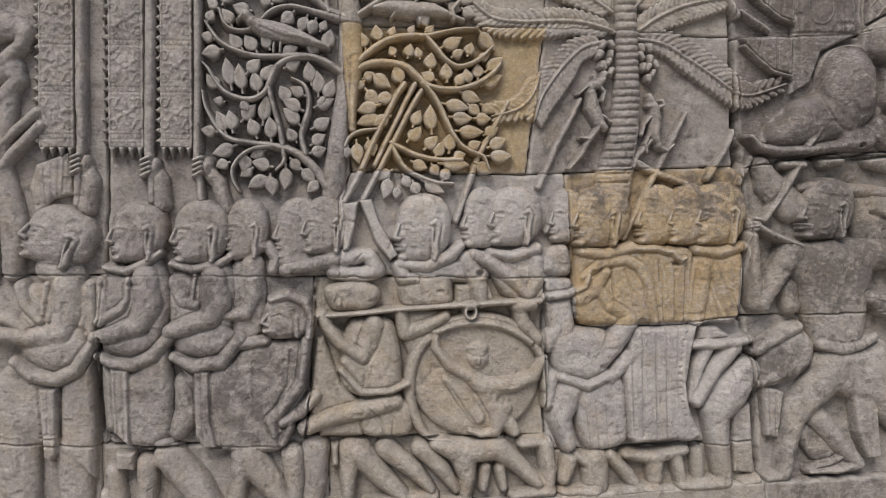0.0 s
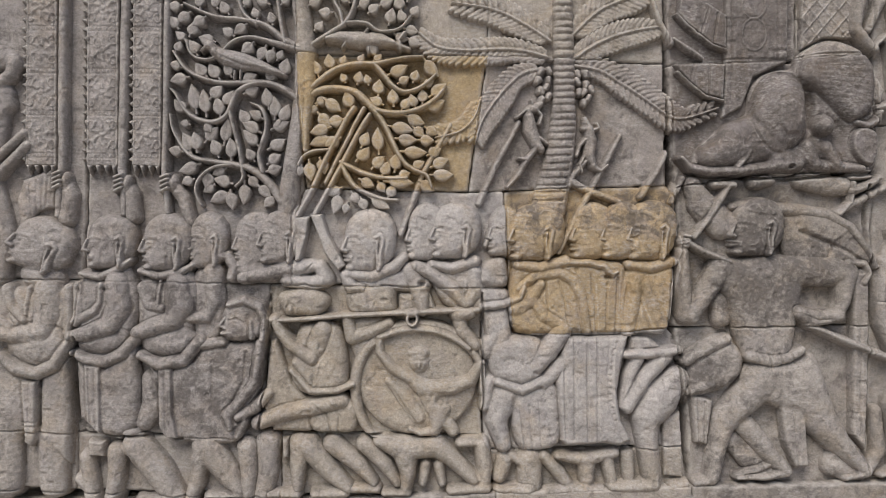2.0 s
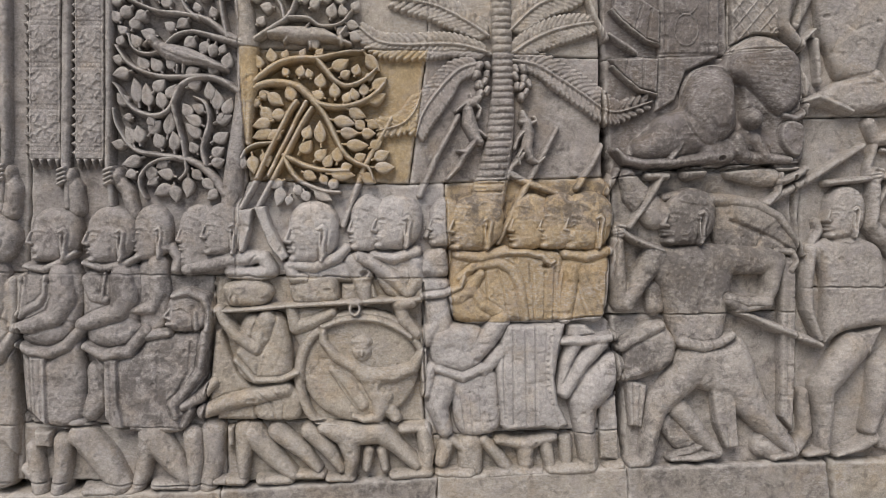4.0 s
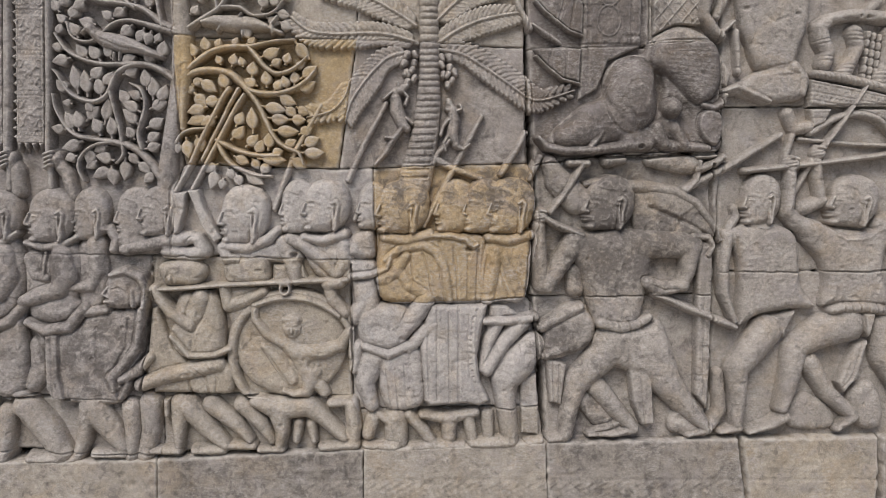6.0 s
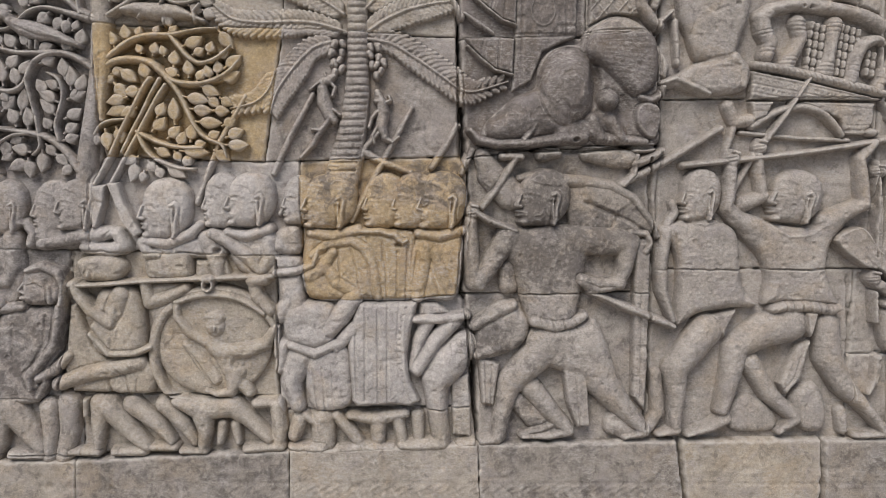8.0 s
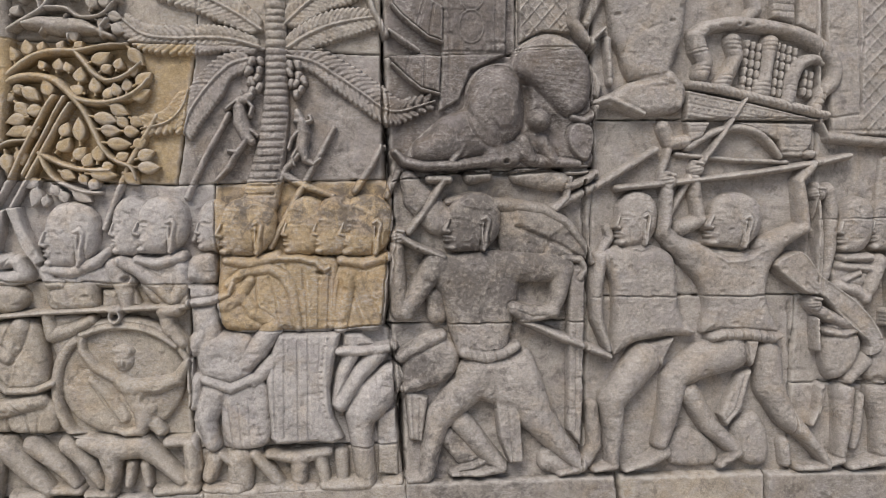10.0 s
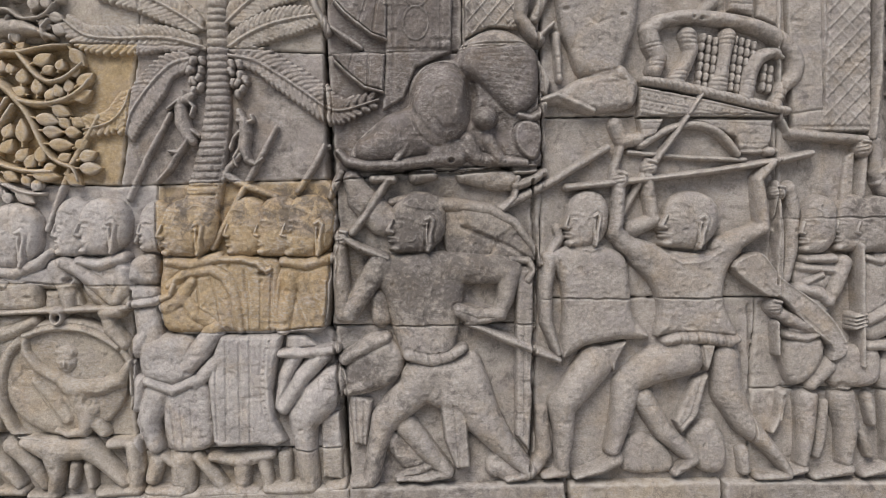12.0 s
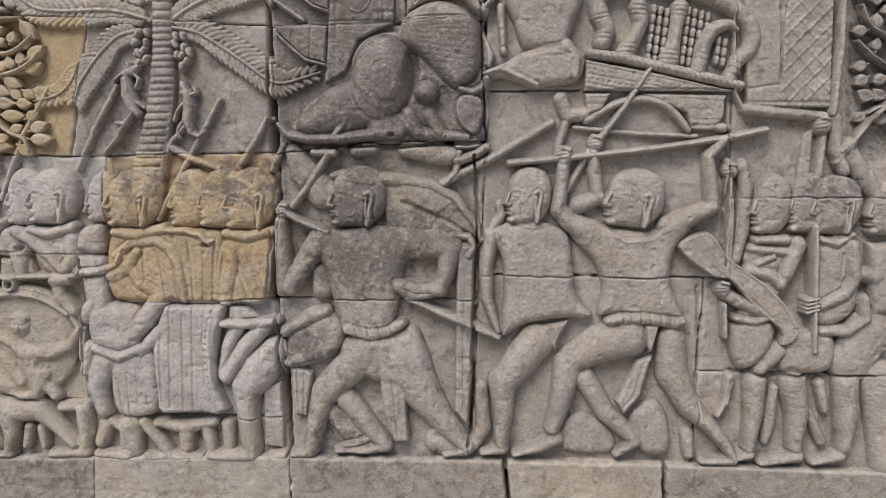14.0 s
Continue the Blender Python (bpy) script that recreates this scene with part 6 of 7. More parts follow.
def place_leaf(parent, a, b, h):
    turn, length = math.atan2(b[1] - a[1], b[0] - a[0]), math.hypot(b[0] - a[0], b[1] - a[1])
    wide = min(length * rng.uniform(0.27, 0.32), 0.0205)
    ob = new("leaf", leaf_mesh(a, turn, length, wide, h, rng.uniform(-0.05, 0.05)))
    ob.parent = parent
    ob.matrix_parent_inverse = Matrix.Translation(parent.location).inverted()


def tree(label, trunk, branches, crown, spacing, avoid=(), h=0.034):
    """A carved tree: each branch comes with its leaves (stalk, tip, stalk, tip ...); the crown's outline is filled with more."""
    base = min(trunk, key=lambda q: q[1])
    ob = empty("carved_tree", (base[0], WALL_Y - 0.02, base[1]), label, "relief tree")
    Carving().limb(smooth_path(trunk), 0.044, edge=1.0).part("trunk", ob)
    lines, placed = [], []
    for b, leaves in branches:
        b = [(x, z, r * 0.86) for x, z, r in smooth_path(b)]
        lines.append(b)
        Carving().limb(b, 0.040, edge=1.0).part("branch", ob)
        for p, q in zip(leaves[::2], leaves[1::2]):
            place_leaf(ob, p, q, h * rng.uniform(0.8, 1.05))
            placed += [(p[0] + (q[0] - p[0]) * k, p[1] + (q[1] - p[1]) * k) for k in (0.25, 0.5, 0.8)]
    if not crown:
        return ob
    allp = [(p[0] + (q[0] - p[0]) * k / 3, p[1] + (q[1] - p[1]) * k / 3, p[2], math.atan2(q[1] - p[1], q[0] - p[0]))
            for b in lines + [smooth_path(trunk)] for p, q in zip(b, b[1:]) for k in range(3)]
    x0, x1, z0, z1 = box_of(crown)
    for k in range(4000):
        x, z = rng.uniform(x0, x1), rng.uniform(z0, z1)
        if not inside(np.array([x]), np.array([z]), crown)[0]:
            continue
        if any(math.hypot(x - a, z - b) < r for a, b, r in avoid):
            continue
        near = min(allp, key=lambda q: math.hypot(q[0] - x, q[1] - z) - q[2])
        gap = math.hypot(near[0] - x, near[1] - z) - near[2]
        if gap < 0.018 or any(math.hypot(x - a, z - b) < spacing for a, b in placed):
            continue
        placed.append((x, z))
        away = math.atan2(z - near[1], x - near[0])
        off = math.atan2(math.sin(away - near[3]), math.cos(away - near[3]))
        turn = near[3] + max(-1.15, min(1.15, off)) * rng.uniform(0.7, 1.0)
        length = min(0.066, 0.046 + gap * 0.4) * rng.uniform(0.85, 1.15)
        c, s = math.cos(turn) * length * 0.5, math.sin(turn) * length * 0.5
        place_leaf(ob, (x - c, z - s), (x + c, z + s), h * rng.uniform(0.75, 1.05))
    return ob


birds = [(*(-0.092, 2.289), 0.05), (*(-0.029, 2.268), 0.05), (*(-0.150, 2.312), 0.04), (*(0.362, 2.360), 0.06), (*(0.458, 2.369), 0.055), (*(0.276, 2.362), 0.055)]
grey_limbs = []
grey_limbs += [
    ([(0.139, 2.138, 0.0171), (0.104, 2.164, 0.0171), (0.057, 2.186, 0.0152), (0.000, 2.193, 0.0152), (-0.074, 2.191, 0.0126), (-0.149, 2.192, 0.0114), (-0.213, 2.210, 0.0108), (-0.263, 2.237, 0.0090), (-0.292, 2.274, 0.0072), (-0.311, 2.304, 0.0057)],
     [(-0.186, 2.208), (-0.230, 2.264), (-0.139, 2.200), (-0.182, 2.261), (-0.065, 2.195), (-0.005, 2.223), (-0.249, 2.211), (-0.324, 2.193), (0.029, 2.193), (0.061, 2.246), (0.091, 2.213), (0.106, 2.285), (-0.222, 2.286), (-0.255, 2.346), (-0.278, 2.244), (-0.329, 2.258)]),
    ([(0.004, 2.193, 0.0152), (-0.041, 2.181, 0.0152), (-0.076, 2.156, 0.0144), (-0.095, 2.119, 0.0144), (-0.110, 2.080, 0.0135), (-0.135, 2.055, 0.0133), (-0.172, 2.045, 0.0133), (-0.216, 2.054, 0.0117), (-0.253, 2.074, 0.0099), (-0.282, 2.111, 0.0081), (-0.301, 2.145, 0.0076), (-0.319, 2.165, 0.0057)],
     [(-0.056, 2.150), (0.002, 2.177), (-0.188, 2.062), (-0.201, 2.167), (-0.224, 2.073), (-0.245, 2.185), (-0.135, 2.059), (-0.155, 2.139), (-0.179, 2.126), (-0.130, 2.179), (-0.131, 2.102), (-0.089, 2.163), (-0.260, 2.076), (-0.308, 2.128), (-0.246, 2.035), (-0.286, 2.042), (-0.196, 2.045), (-0.168, 2.006)]),
    ([(-0.105, 2.089, 0.0124), (-0.092, 2.037, 0.0114), (-0.077, 1.984, 0.0108), (-0.065, 1.935, 0.0114), (-0.057, 1.882, 0.0117), (-0.054, 1.839, 0.0095), (-0.080, 1.810, 0.0057)],
     [(-0.124, 1.957), (-0.110, 2.063), (-0.095, 1.901), (-0.103, 1.989), (-0.141, 1.912), (-0.168, 1.983), (-0.196, 1.968), (-0.146, 2.029), (-0.221, 1.930), (-0.235, 2.009), (-0.048, 1.833), (-0.052, 1.742), (-0.035, 1.852), (0.002, 1.807), (-0.088, 1.818), (-0.162, 1.836), (-0.099, 1.799), (-0.090, 1.723)]),
    ([(0.111, 1.726, 0.0266), (0.066, 1.790, 0.0209), (0.027, 1.837, 0.0190), (-0.020, 1.871, 0.0171), (-0.067, 1.886, 0.0152), (-0.123, 1.895, 0.0133), (-0.178, 1.902, 0.0117), (-0.230, 1.913, 0.0108), (-0.267, 1.941, 0.0095), (-0.294, 1.984, 0.0090), (-0.312, 2.023, 0.0072), (-0.321, 2.072, 0.0054)],
     [(0.033, 1.890), (0.086, 1.929), (-0.269, 1.935), (-0.328, 1.944), (-0.206, 1.895), (-0.291, 1.862), (-0.001, 1.818), (0.049, 1.769), (0.066, 1.781), (0.023, 1.735), (-0.243, 1.926), (-0.276, 2.005), (-0.095, 1.791), (-0.174, 1.750), (0.029, 1.864), (0.089, 1.883)]),
    ([(0.018, 1.864, 0.0126), (0.005, 1.920, 0.0126), (0.018, 1.974, 0.0133), (0.030, 2.019, 0.0117), (0.028, 2.064, 0.0114), (0.011, 2.098, 0.0095), (-0.026, 2.117, 0.0057)],
     [(0.041, 2.091), (0.028, 2.174), (0.062, 2.053), (0.058, 2.144), (0.079, 2.042), (0.113, 2.115), (0.045, 2.019), (0.116, 2.050), (-0.027, 2.037), (-0.066, 2.093), (0.015, 2.006), (-0.060, 2.045), (0.007, 1.955), (-0.057, 2.018), (-0.009, 1.900), (-0.040, 1.950), (0.035, 1.945), (0.101, 1.986), (0.022, 2.057), (-0.034, 2.086)]),
    ([(-0.091, 1.891, 0.0114), (-0.150, 1.882, 0.0108), (-0.195, 1.857, 0.0099), (-0.223, 1.817, 0.0090), (-0.222, 1.776, 0.0076), (-0.203, 1.738, 0.0054)],
     [(-0.177, 1.870), (-0.188, 1.799), (-0.113, 1.878), (-0.166, 1.851), (-0.155, 1.818), (-0.199, 1.787)])]
grey_limbs += [
    ([(0.155, 2.316, 0.0190), (0.095, 2.330, 0.0171), (0.042, 2.344, 0.0133), (-0.017, 2.358, 0.0108), (-0.062, 2.355, 0.0108), (-0.100, 2.338, 0.0095), (-0.133, 2.303, 0.0072), (-0.174, 2.276, 0.0090), (-0.222, 2.279, 0.0072), (-0.250, 2.301, 0.0076), (-0.264, 2.346, 0.0054)],
     [(0.029, 2.333), (-0.001, 2.272), (0.068, 2.273), (0.089, 2.315), (-0.014, 2.343), (-0.063, 2.301), (0.057, 2.322), (0.035, 2.265)]),
    ([(0.163, 2.319, 0.0212), (0.097, 2.349, 0.0180), (0.023, 2.405, 0.0128), (-0.072, 2.425, 0.0117), (-0.167, 2.435, 0.0106), (-0.273, 2.481, 0.0063)], []),
    ([(-0.009, 2.408, 0.0106), (-0.051, 2.442, 0.0095), (-0.073, 2.495, 0.0084), (-0.084, 2.559, 0.0063)], []),
    ([(0.198, 2.335, 0.0148), (0.266, 2.381, 0.0138), (0.319, 2.418, 0.0127), (0.350, 2.480, 0.0117), (0.366, 2.565, 0.0095)], []),
    ([(0.319, 2.418, 0.0106), (0.393, 2.417, 0.0106), (0.447, 2.386, 0.0096), (0.521, 2.400, 0.0085), (0.555, 2.441, 0.0053)], []),
    ([(0.309, 2.411, 0.0095), (0.298, 2.458, 0.0095), (0.276, 2.500, 0.0085), (0.265, 2.585, 0.0064)], []),
    ([(0.097, 2.339, 0.0127), (0.075, 2.455, 0.0106), (0.064, 2.561, 0.0085)], [])]
tree("spreading carved tree with pointed leaves and deep-cut gaps, grey sandstone",
     [(0.111, 1.693, 0.0418), (0.115, 1.792, 0.0380), (0.125, 1.897, 0.0323), (0.143, 2.001, 0.0342), (0.156, 2.096, 0.0342), (0.164, 2.191, 0.0342), (0.172, 2.296, 0.0399), (0.167, 2.371, 0.0361), (0.149, 2.499, 0.0317), (0.137, 2.626, 0.0254)],
     grey_limbs,
     [(-0.321, 2.661), (0.572, 2.675), (0.575, 2.329), (0.224, 2.325), (0.130, 2.286), (0.135, 1.904), (0.101, 1.830), (-0.057, 1.784), (-0.236, 1.793), (-0.311, 1.900)], 0.040, birds)
ochre_limbs = [
    ([(0.196, 2.177, 0.0171), (0.231, 2.208, 0.0152), (0.273, 2.239, 0.0152), (0.322, 2.259, 0.0160), (0.380, 2.267, 0.0143), (0.430, 2.268, 0.0133), (0.488, 2.281, 0.0114), (0.546, 2.293, 0.0095), (0.604, 2.298, 0.0080)],
     [(0.269, 2.239), (0.256, 2.303), (0.223, 2.215), (0.204, 2.279), (0.364, 2.187), (0.374, 2.240), (0.322, 2.194), (0.303, 2.232), (0.303, 2.258), (0.319, 2.297), (0.365, 2.267), (0.388, 2.302), (0.604, 2.294), (0.666, 2.222), (0.407, 2.187), (0.395, 2.229), (0.422, 2.276), (0.453, 2.303)]),
    ([(0.430, 2.264, 0.0133), (0.464, 2.223, 0.0140), (0.495, 2.187, 0.0124), (0.536, 2.166, 0.0114), (0.584, 2.177, 0.0110), (0.623, 2.202, 0.0100), (0.655, 2.234, 0.0057)],
     [(0.472, 2.223), (0.550, 2.264), (0.511, 2.193), (0.557, 2.220), (0.569, 2.198), (0.584, 2.248), (0.441, 2.146), (0.447, 2.211), (0.499, 2.108), (0.493, 2.177), (0.604, 2.190), (0.647, 2.210)]),
    ([(0.193, 2.150, 0.0190), (0.242, 2.172, 0.0171), (0.303, 2.174, 0.0171), (0.360, 2.160, 0.0180), (0.397, 2.128, 0.0171), (0.431, 2.100, 0.0152), (0.487, 2.087, 0.0143), (0.553, 2.092, 0.0133), (0.611, 2.112, 0.0130), (0.654, 2.143, 0.0120), (0.682, 2.176, 0.0076)],
     [(0.464, 2.115), (0.410, 2.142), (0.526, 2.093), (0.557, 2.144), (0.580, 2.102), (0.561, 2.159), (0.611, 2.098), (0.689, 2.138), (0.627, 2.145), (0.693, 2.199), (0.236, 2.139), (0.306, 2.091), (0.345, 2.095), (0.320, 2.167), (0.208, 2.116), (0.253, 2.139), (0.537, 2.082), (0.615, 2.048)]),
    ([(0.414, 2.109, 0.0152), (0.447, 2.071, 0.0143), (0.473, 2.029, 0.0140), (0.494, 1.983, 0.0140), (0.516, 1.938, 0.0124), (0.545, 1.899, 0.0114), (0.583, 1.874, 0.0120), (0.622, 1.859, 0.0100), (0.642, 1.813, 0.0057)],
     [(0.475, 2.039), (0.576, 2.021), (0.502, 1.993), (0.588, 1.988), (0.521, 1.945), (0.626, 1.942), (0.630, 1.859), (0.724, 1.862), (0.446, 1.931), (0.441, 2.035), (0.504, 1.866), (0.512, 1.939), (0.634, 1.886), (0.704, 1.918), (0.591, 1.840), (0.653, 1.801), (0.564, 1.886), (0.615, 1.909)]),
    ([(0.306, 1.903, 0.0133), (0.344, 1.883, 0.0133), (0.398, 1.860, 0.0123), (0.465, 1.847, 0.0114), (0.548, 1.847, 0.0100)],
     [(0.359, 1.904), (0.410, 1.962), (0.417, 1.877), (0.467, 1.928), (0.455, 1.849), (0.486, 1.908), (0.463, 1.835), (0.575, 1.828), (0.371, 1.843), (0.430, 1.816), (0.513, 1.847), (0.564, 1.867)]),
    ([(0.310, 1.892, 0.0133), (0.332, 1.848, 0.0133), (0.363, 1.810, 0.0114), (0.417, 1.783, 0.0105), (0.467, 1.768, 0.0095), (0.517, 1.766, 0.0057)],
     [(0.378, 1.778), (0.399, 1.724), (0.407, 1.780), (0.488, 1.734), (0.301, 1.796), (0.280, 1.712), (0.332, 1.758), (0.320, 1.712), (0.313, 1.812), (0.252, 1.781), (0.344, 1.797), (0.374, 1.751)]),
    ([(0.150, 1.891, 0.0095), (0.169, 1.924, 0.0095), (0.207, 1.943, 0.0095), (0.260, 1.949, 0.0076)],
     [(0.188, 1.914), (0.199, 1.830), (0.226, 1.922), (0.248, 1.857), (0.161, 1.895), (0.153, 1.849), (0.217, 2.088), (0.266, 2.035), (0.272, 2.033), (0.190, 2.009), (0.283, 1.995), (0.188, 1.965), (0.308, 1.995), (0.245, 1.960), (0.219, 2.116), (0.188, 2.081), (0.322, 2.064), (0.253, 2.048)]),
    ([(0.352, 2.103, 0.0140), (0.324, 2.060, 0.0133), (0.295, 2.003, 0.0133), (0.256, 1.926, 0.0133), (0.225, 1.857, 0.0133), (0.195, 1.789, 0.0133), (0.149, 1.705, 0.0133)], []),
    ([(0.410, 2.080, 0.0114), (0.379, 2.030, 0.0133), (0.344, 1.963, 0.0133), (0.311, 1.898, 0.0140), (0.275, 1.829, 0.0133), (0.246, 1.773, 0.0133), (0.213, 1.712, 0.0133)], [(0.379, 1.954), (0.406, 2.015)]),
    ([(0.389, 2.103, 0.0114), (0.360, 2.049, 0.0114), (0.325, 1.976, 0.0114), (0.290, 1.907, 0.0120), (0.252, 1.827, 0.0114)], [])]
tree("wind-bent carved branches with pointed leaves, ochre sandstone",
     [(0.176, 1.947, 0.0127), (0.176, 2.053, 0.0191), (0.183, 2.160, 0.0309), (0.181, 2.234, 0.0320), (0.176, 2.300, 0.0320)],
     ochre_limbs,
     [(0.219, 2.283), (0.600, 2.290), (0.640, 2.187), (0.620, 2.134), (0.655, 1.930), (0.600, 1.860), (0.526, 1.790), (0.357, 1.756), (0.270, 1.790), (0.206, 1.861), (0.200, 2.053)], 0.034)

# birds in the tree
f = Carving()
f.limb([(-0.174, 2.323, 0.0190), (-0.152, 2.299, 0.0228), (-0.111, 2.281, 0.0342), (-0.055, 2.267, 0.0360), (-0.003, 2.257, 0.0247), (0.095, 2.220, 0.0108)], 0.058).limb([(-0.178, 2.325, 0.0209)], 0.062).limb([(-0.193, 2.317, 0.0095), (-0.207, 2.304, 0.0036)], 0.050)
f.limb([(-0.085, 2.233, 0.0054), (-0.087, 2.202, 0.0054)], 0.044).limb([(-0.063, 2.233, 0.0057), (-0.065, 2.203, 0.0057)], 0.044)
f.groove([(-0.126, 2.281), (-0.055, 2.252), (0.034, 2.238)], 0.005).groove([(-0.111, 2.300), (-0.037, 2.275), (0.020, 2.253)], 0.004).groove([(-0.152, 2.322), (-0.144, 2.292)], 0.004)
f.pit((-0.185, 2.327), 0.004, 0.004, 0.004)
f.thing("carved_bird", "plump carved bird perched in the branches, grey sandstone", "relief bird")
f = Carving()
f.limb([(0.254, 2.357, 0.0127), (0.298, 2.363, 0.0254), (0.373, 2.355, 0.0339), (0.447, 2.356, 0.0276), (0.495, 2.344, 0.0149)], 0.050, 0.0).limb([(0.522, 2.325, 0.0128), (0.516, 2.355, 0.0106), (0.537, 2.382, 0.0096)], 0.046)
f.limb([(0.405, 2.324, 0.0085), (0.405, 2.309, 0.0074)], 0.04).limb([(0.320, 2.342, 0.0074), (0.309, 2.326, 0.0064)], 0.04).pit((0.343, 2.395), 0.006, 0.005, 0.02).limb([(0.495, 2.344, 0.0117), (0.553, 2.322, 0.0096)], 0.044)
f.limb([(0.394, 2.383, 0.0074), (0.402, 2.394, 0.0042)], 0.046)
f.thing("carved_animal", "small carved squirrel crouched on a branch, grey sandstone", "relief animal")

# ---- the palm ----
palm = empty("carved_palm", ((1.047, 1.746)[0], WALL_Y - 0.02, (1.047, 1.746)[1]), "carved sugar palm with ringed trunk and drooping fronds, buff sandstone", "relief tree")
f = Carving()
f.limb([(1.121, 2.637, 0.0341), (1.132, 2.296, 0.0396), (1.134, 2.187, 0.0418), (1.131, 2.056, 0.0484), (1.122, 1.957, 0.0528), (1.105, 1.869, 0.0594), (1.080, 1.747, 0.0660)], 0.044, edge=1.0)
z0, z1 = (1.117, 2.598)[1], (1.047, 1.746)[1]
xa, xb = (1.121, 2.598)[0], (1.047, 1.746)[0]
k = z0
while k > z1:
    q = (z0 - k) / (z0 - z1)
    x = xa + (xb - xa) * max(0, (q - 0.45) / 0.55) ** 1.4
    w = 0.045 + 0.03 * q
    f.groove([(x - w, k + 0.004), (x, k - 0.002), (x + w, k + 0.002)], 0.010, 0.0050)
    k -= rng.uniform(0.024, 0.031)
f.part("trunk", palm, "ringed trunk")


def frond(rib, side_a, side_b, count):
    rib = [(x, z, r * 0.6) for x, z, r in smooth_path(rib, 8)]
    f = Carving(0.003)
    f.crease = 0.003
    for i in range(count):
        q = 0.06 + 0.92 * i / count
        j = min(int(q * (len(rib) - 1)), len(rib) - 2)
        a, b = rib[j], rib[j + 1]
        t = q * (len(rib) - 1) - j
        x, z = a[0] + (b[0] - a[0]) * t, a[1] + (b[1] - a[1]) * t
        d = math.atan2(b[1] - a[1], b[0] - a[0])
        taper = math.sin(math.pi * (0.12 + 0.84 * q)) ** 0.6
        for side, long in ((1, side_a), (-1, side_b)):
            if long:
                e, m_ = d + side * 0.60, d + side * 0.95
                mx, mz = x + math.cos(m_) * long * 0.5 * taper, z + math.sin(m_) * long * 0.5 * taper
                f.limb([(x, z, 0.0100), (mx, mz, 0.0135), (mx + math.cos(e) * long * 0.5 * taper, mz + math.sin(e) * long * 0.5 * taper, 0.0085)], 0.017, 0.004, 1.0, 0.001)
    f.limb(rib, 0.024, 0.0, 1.0)
    f.part("frond", palm)


frond([(1.047, 2.259, 0.0132), (0.977, 2.240, 0.0132), (0.921, 2.193, 0.0132), (0.869, 2.129, 0.0110), (0.826, 2.061, 0.0110), (0.803, 1.984, 0.0063)], 0.085, 0.062, 20)
frond([(1.170, 2.271, 0.0132), (1.258, 2.255, 0.0132), (1.347, 2.207, 0.0132), (1.437, 2.148, 0.0110), (1.518, 2.093, 0.0110), (1.583, 2.081, 0.0110), (1.709, 2.121, 0.0066)], 0.085, 0.062, 26)
frond([(1.086, 2.295, 0.0132), (0.985, 2.323, 0.0132), (0.894, 2.329, 0.0126), (0.754, 2.323, 0.0110), (0.659, 2.336, 0.0105), (0.589, 2.386, 0.0088)], 0.075, 0.06, 24)
frond([(1.157, 2.288, 0.0132), (1.217, 2.332, 0.0132), (1.300, 2.376, 0.0132), (1.388, 2.404, 0.0110), (1.489, 2.421, 0.0088)], 0.065, 0.080, 18)
frond([(1.078, 2.363, 0.0120), (0.988, 2.419, 0.0120), (0.869, 2.475, 0.0099), (0.712, 2.500, 0.0059)], 0.08, 0.07, 16)
frond([(1.159, 2.384, 0.0121), (1.270, 2.484, 0.0122), (1.433, 2.547, 0.0082)], 0.07, 0.09, 14)
frond([(0.821, 2.141, 0.0088), (0.795, 2.071, 0.0088), (0.743, 2.022, 0.0088), (0.652, 1.998, 0.0063)], 0.045, 0.080, 11)
for x_, z_, n_ in ((*(1.040, 2.249), 3), (*(1.072, 2.257), 4), (*(1.044, 2.182), 2), (*(1.183, 2.247), 3), (*(1.209, 2.240), 4), (*(1.229, 2.189), 2)):
    for i in range(n_):
        f = Carving(0.0026)
        u, v = x_ + rng.uniform(-0.006, 0.006), z_ - i * 0.033 + rng.uniform(-0.004, 0.004)
        f.limb([(u, v, rng.uniform(0.012, 0.017)), (u + rng.uniform(-0.008, 0.008), v - 0.012, 0.012)], 0.036)
        f.part("fruit", palm)
f = Carving(0.0025)
f.limb([(1.002, 2.104, 0.0180), (1.024, 2.112, 0.0200), (1.044, 2.128, 0.0120)], 0.040).limb([(0.988, 2.103, 0.0080), (0.956, 2.076, 0.0080)], 0.030).limb([(1.000, 2.078, 0.0220), (1.007, 2.029, 0.0280), (1.027, 1.981, 0.0240), (1.047, 1.959, 0.0160)], 0.042)
f.limb([(1.028, 2.108, 0.0080), (1.048, 2.085, 0.0080), (1.040, 2.053, 0.0080)], 0.032).limb([(1.043, 2.000, 0.0080), (1.067, 1.981, 0.0080)], 0.032).limb([(1.027, 1.961, 0.0120), (0.997, 1.922, 0.0120), (0.963, 1.924, 0.0060)], 0.036).limb([(0.991, 1.912, 0.0120), (0.963, 1.863, 0.0120), (0.923, 1.818, 0.0080)], 0.034)
f.limb([(1.012, 2.127, 0.0080), (1.008, 2.139, 0.0060)], 0.036)
f.thing("carved_squirrel", "carved squirrel climbing the palm trunk, buff sandstone", "relief animal")
f = Carving(0.0025)
f.limb([(1.209, 2.071, 0.0121), (1.215, 2.051, 0.0182), (1.209, 2.039, 0.0142)], 0.036).limb([(1.225, 2.036, 0.0182), (1.233, 1.992, 0.0243), (1.225, 1.941, 0.0223), (1.241, 1.902, 0.0162)], 0.042).limb([(1.241, 2.032, 0.0081), (1.261, 2.040, 0.0061), (1.253, 2.056, 0.0061)], 0.032)
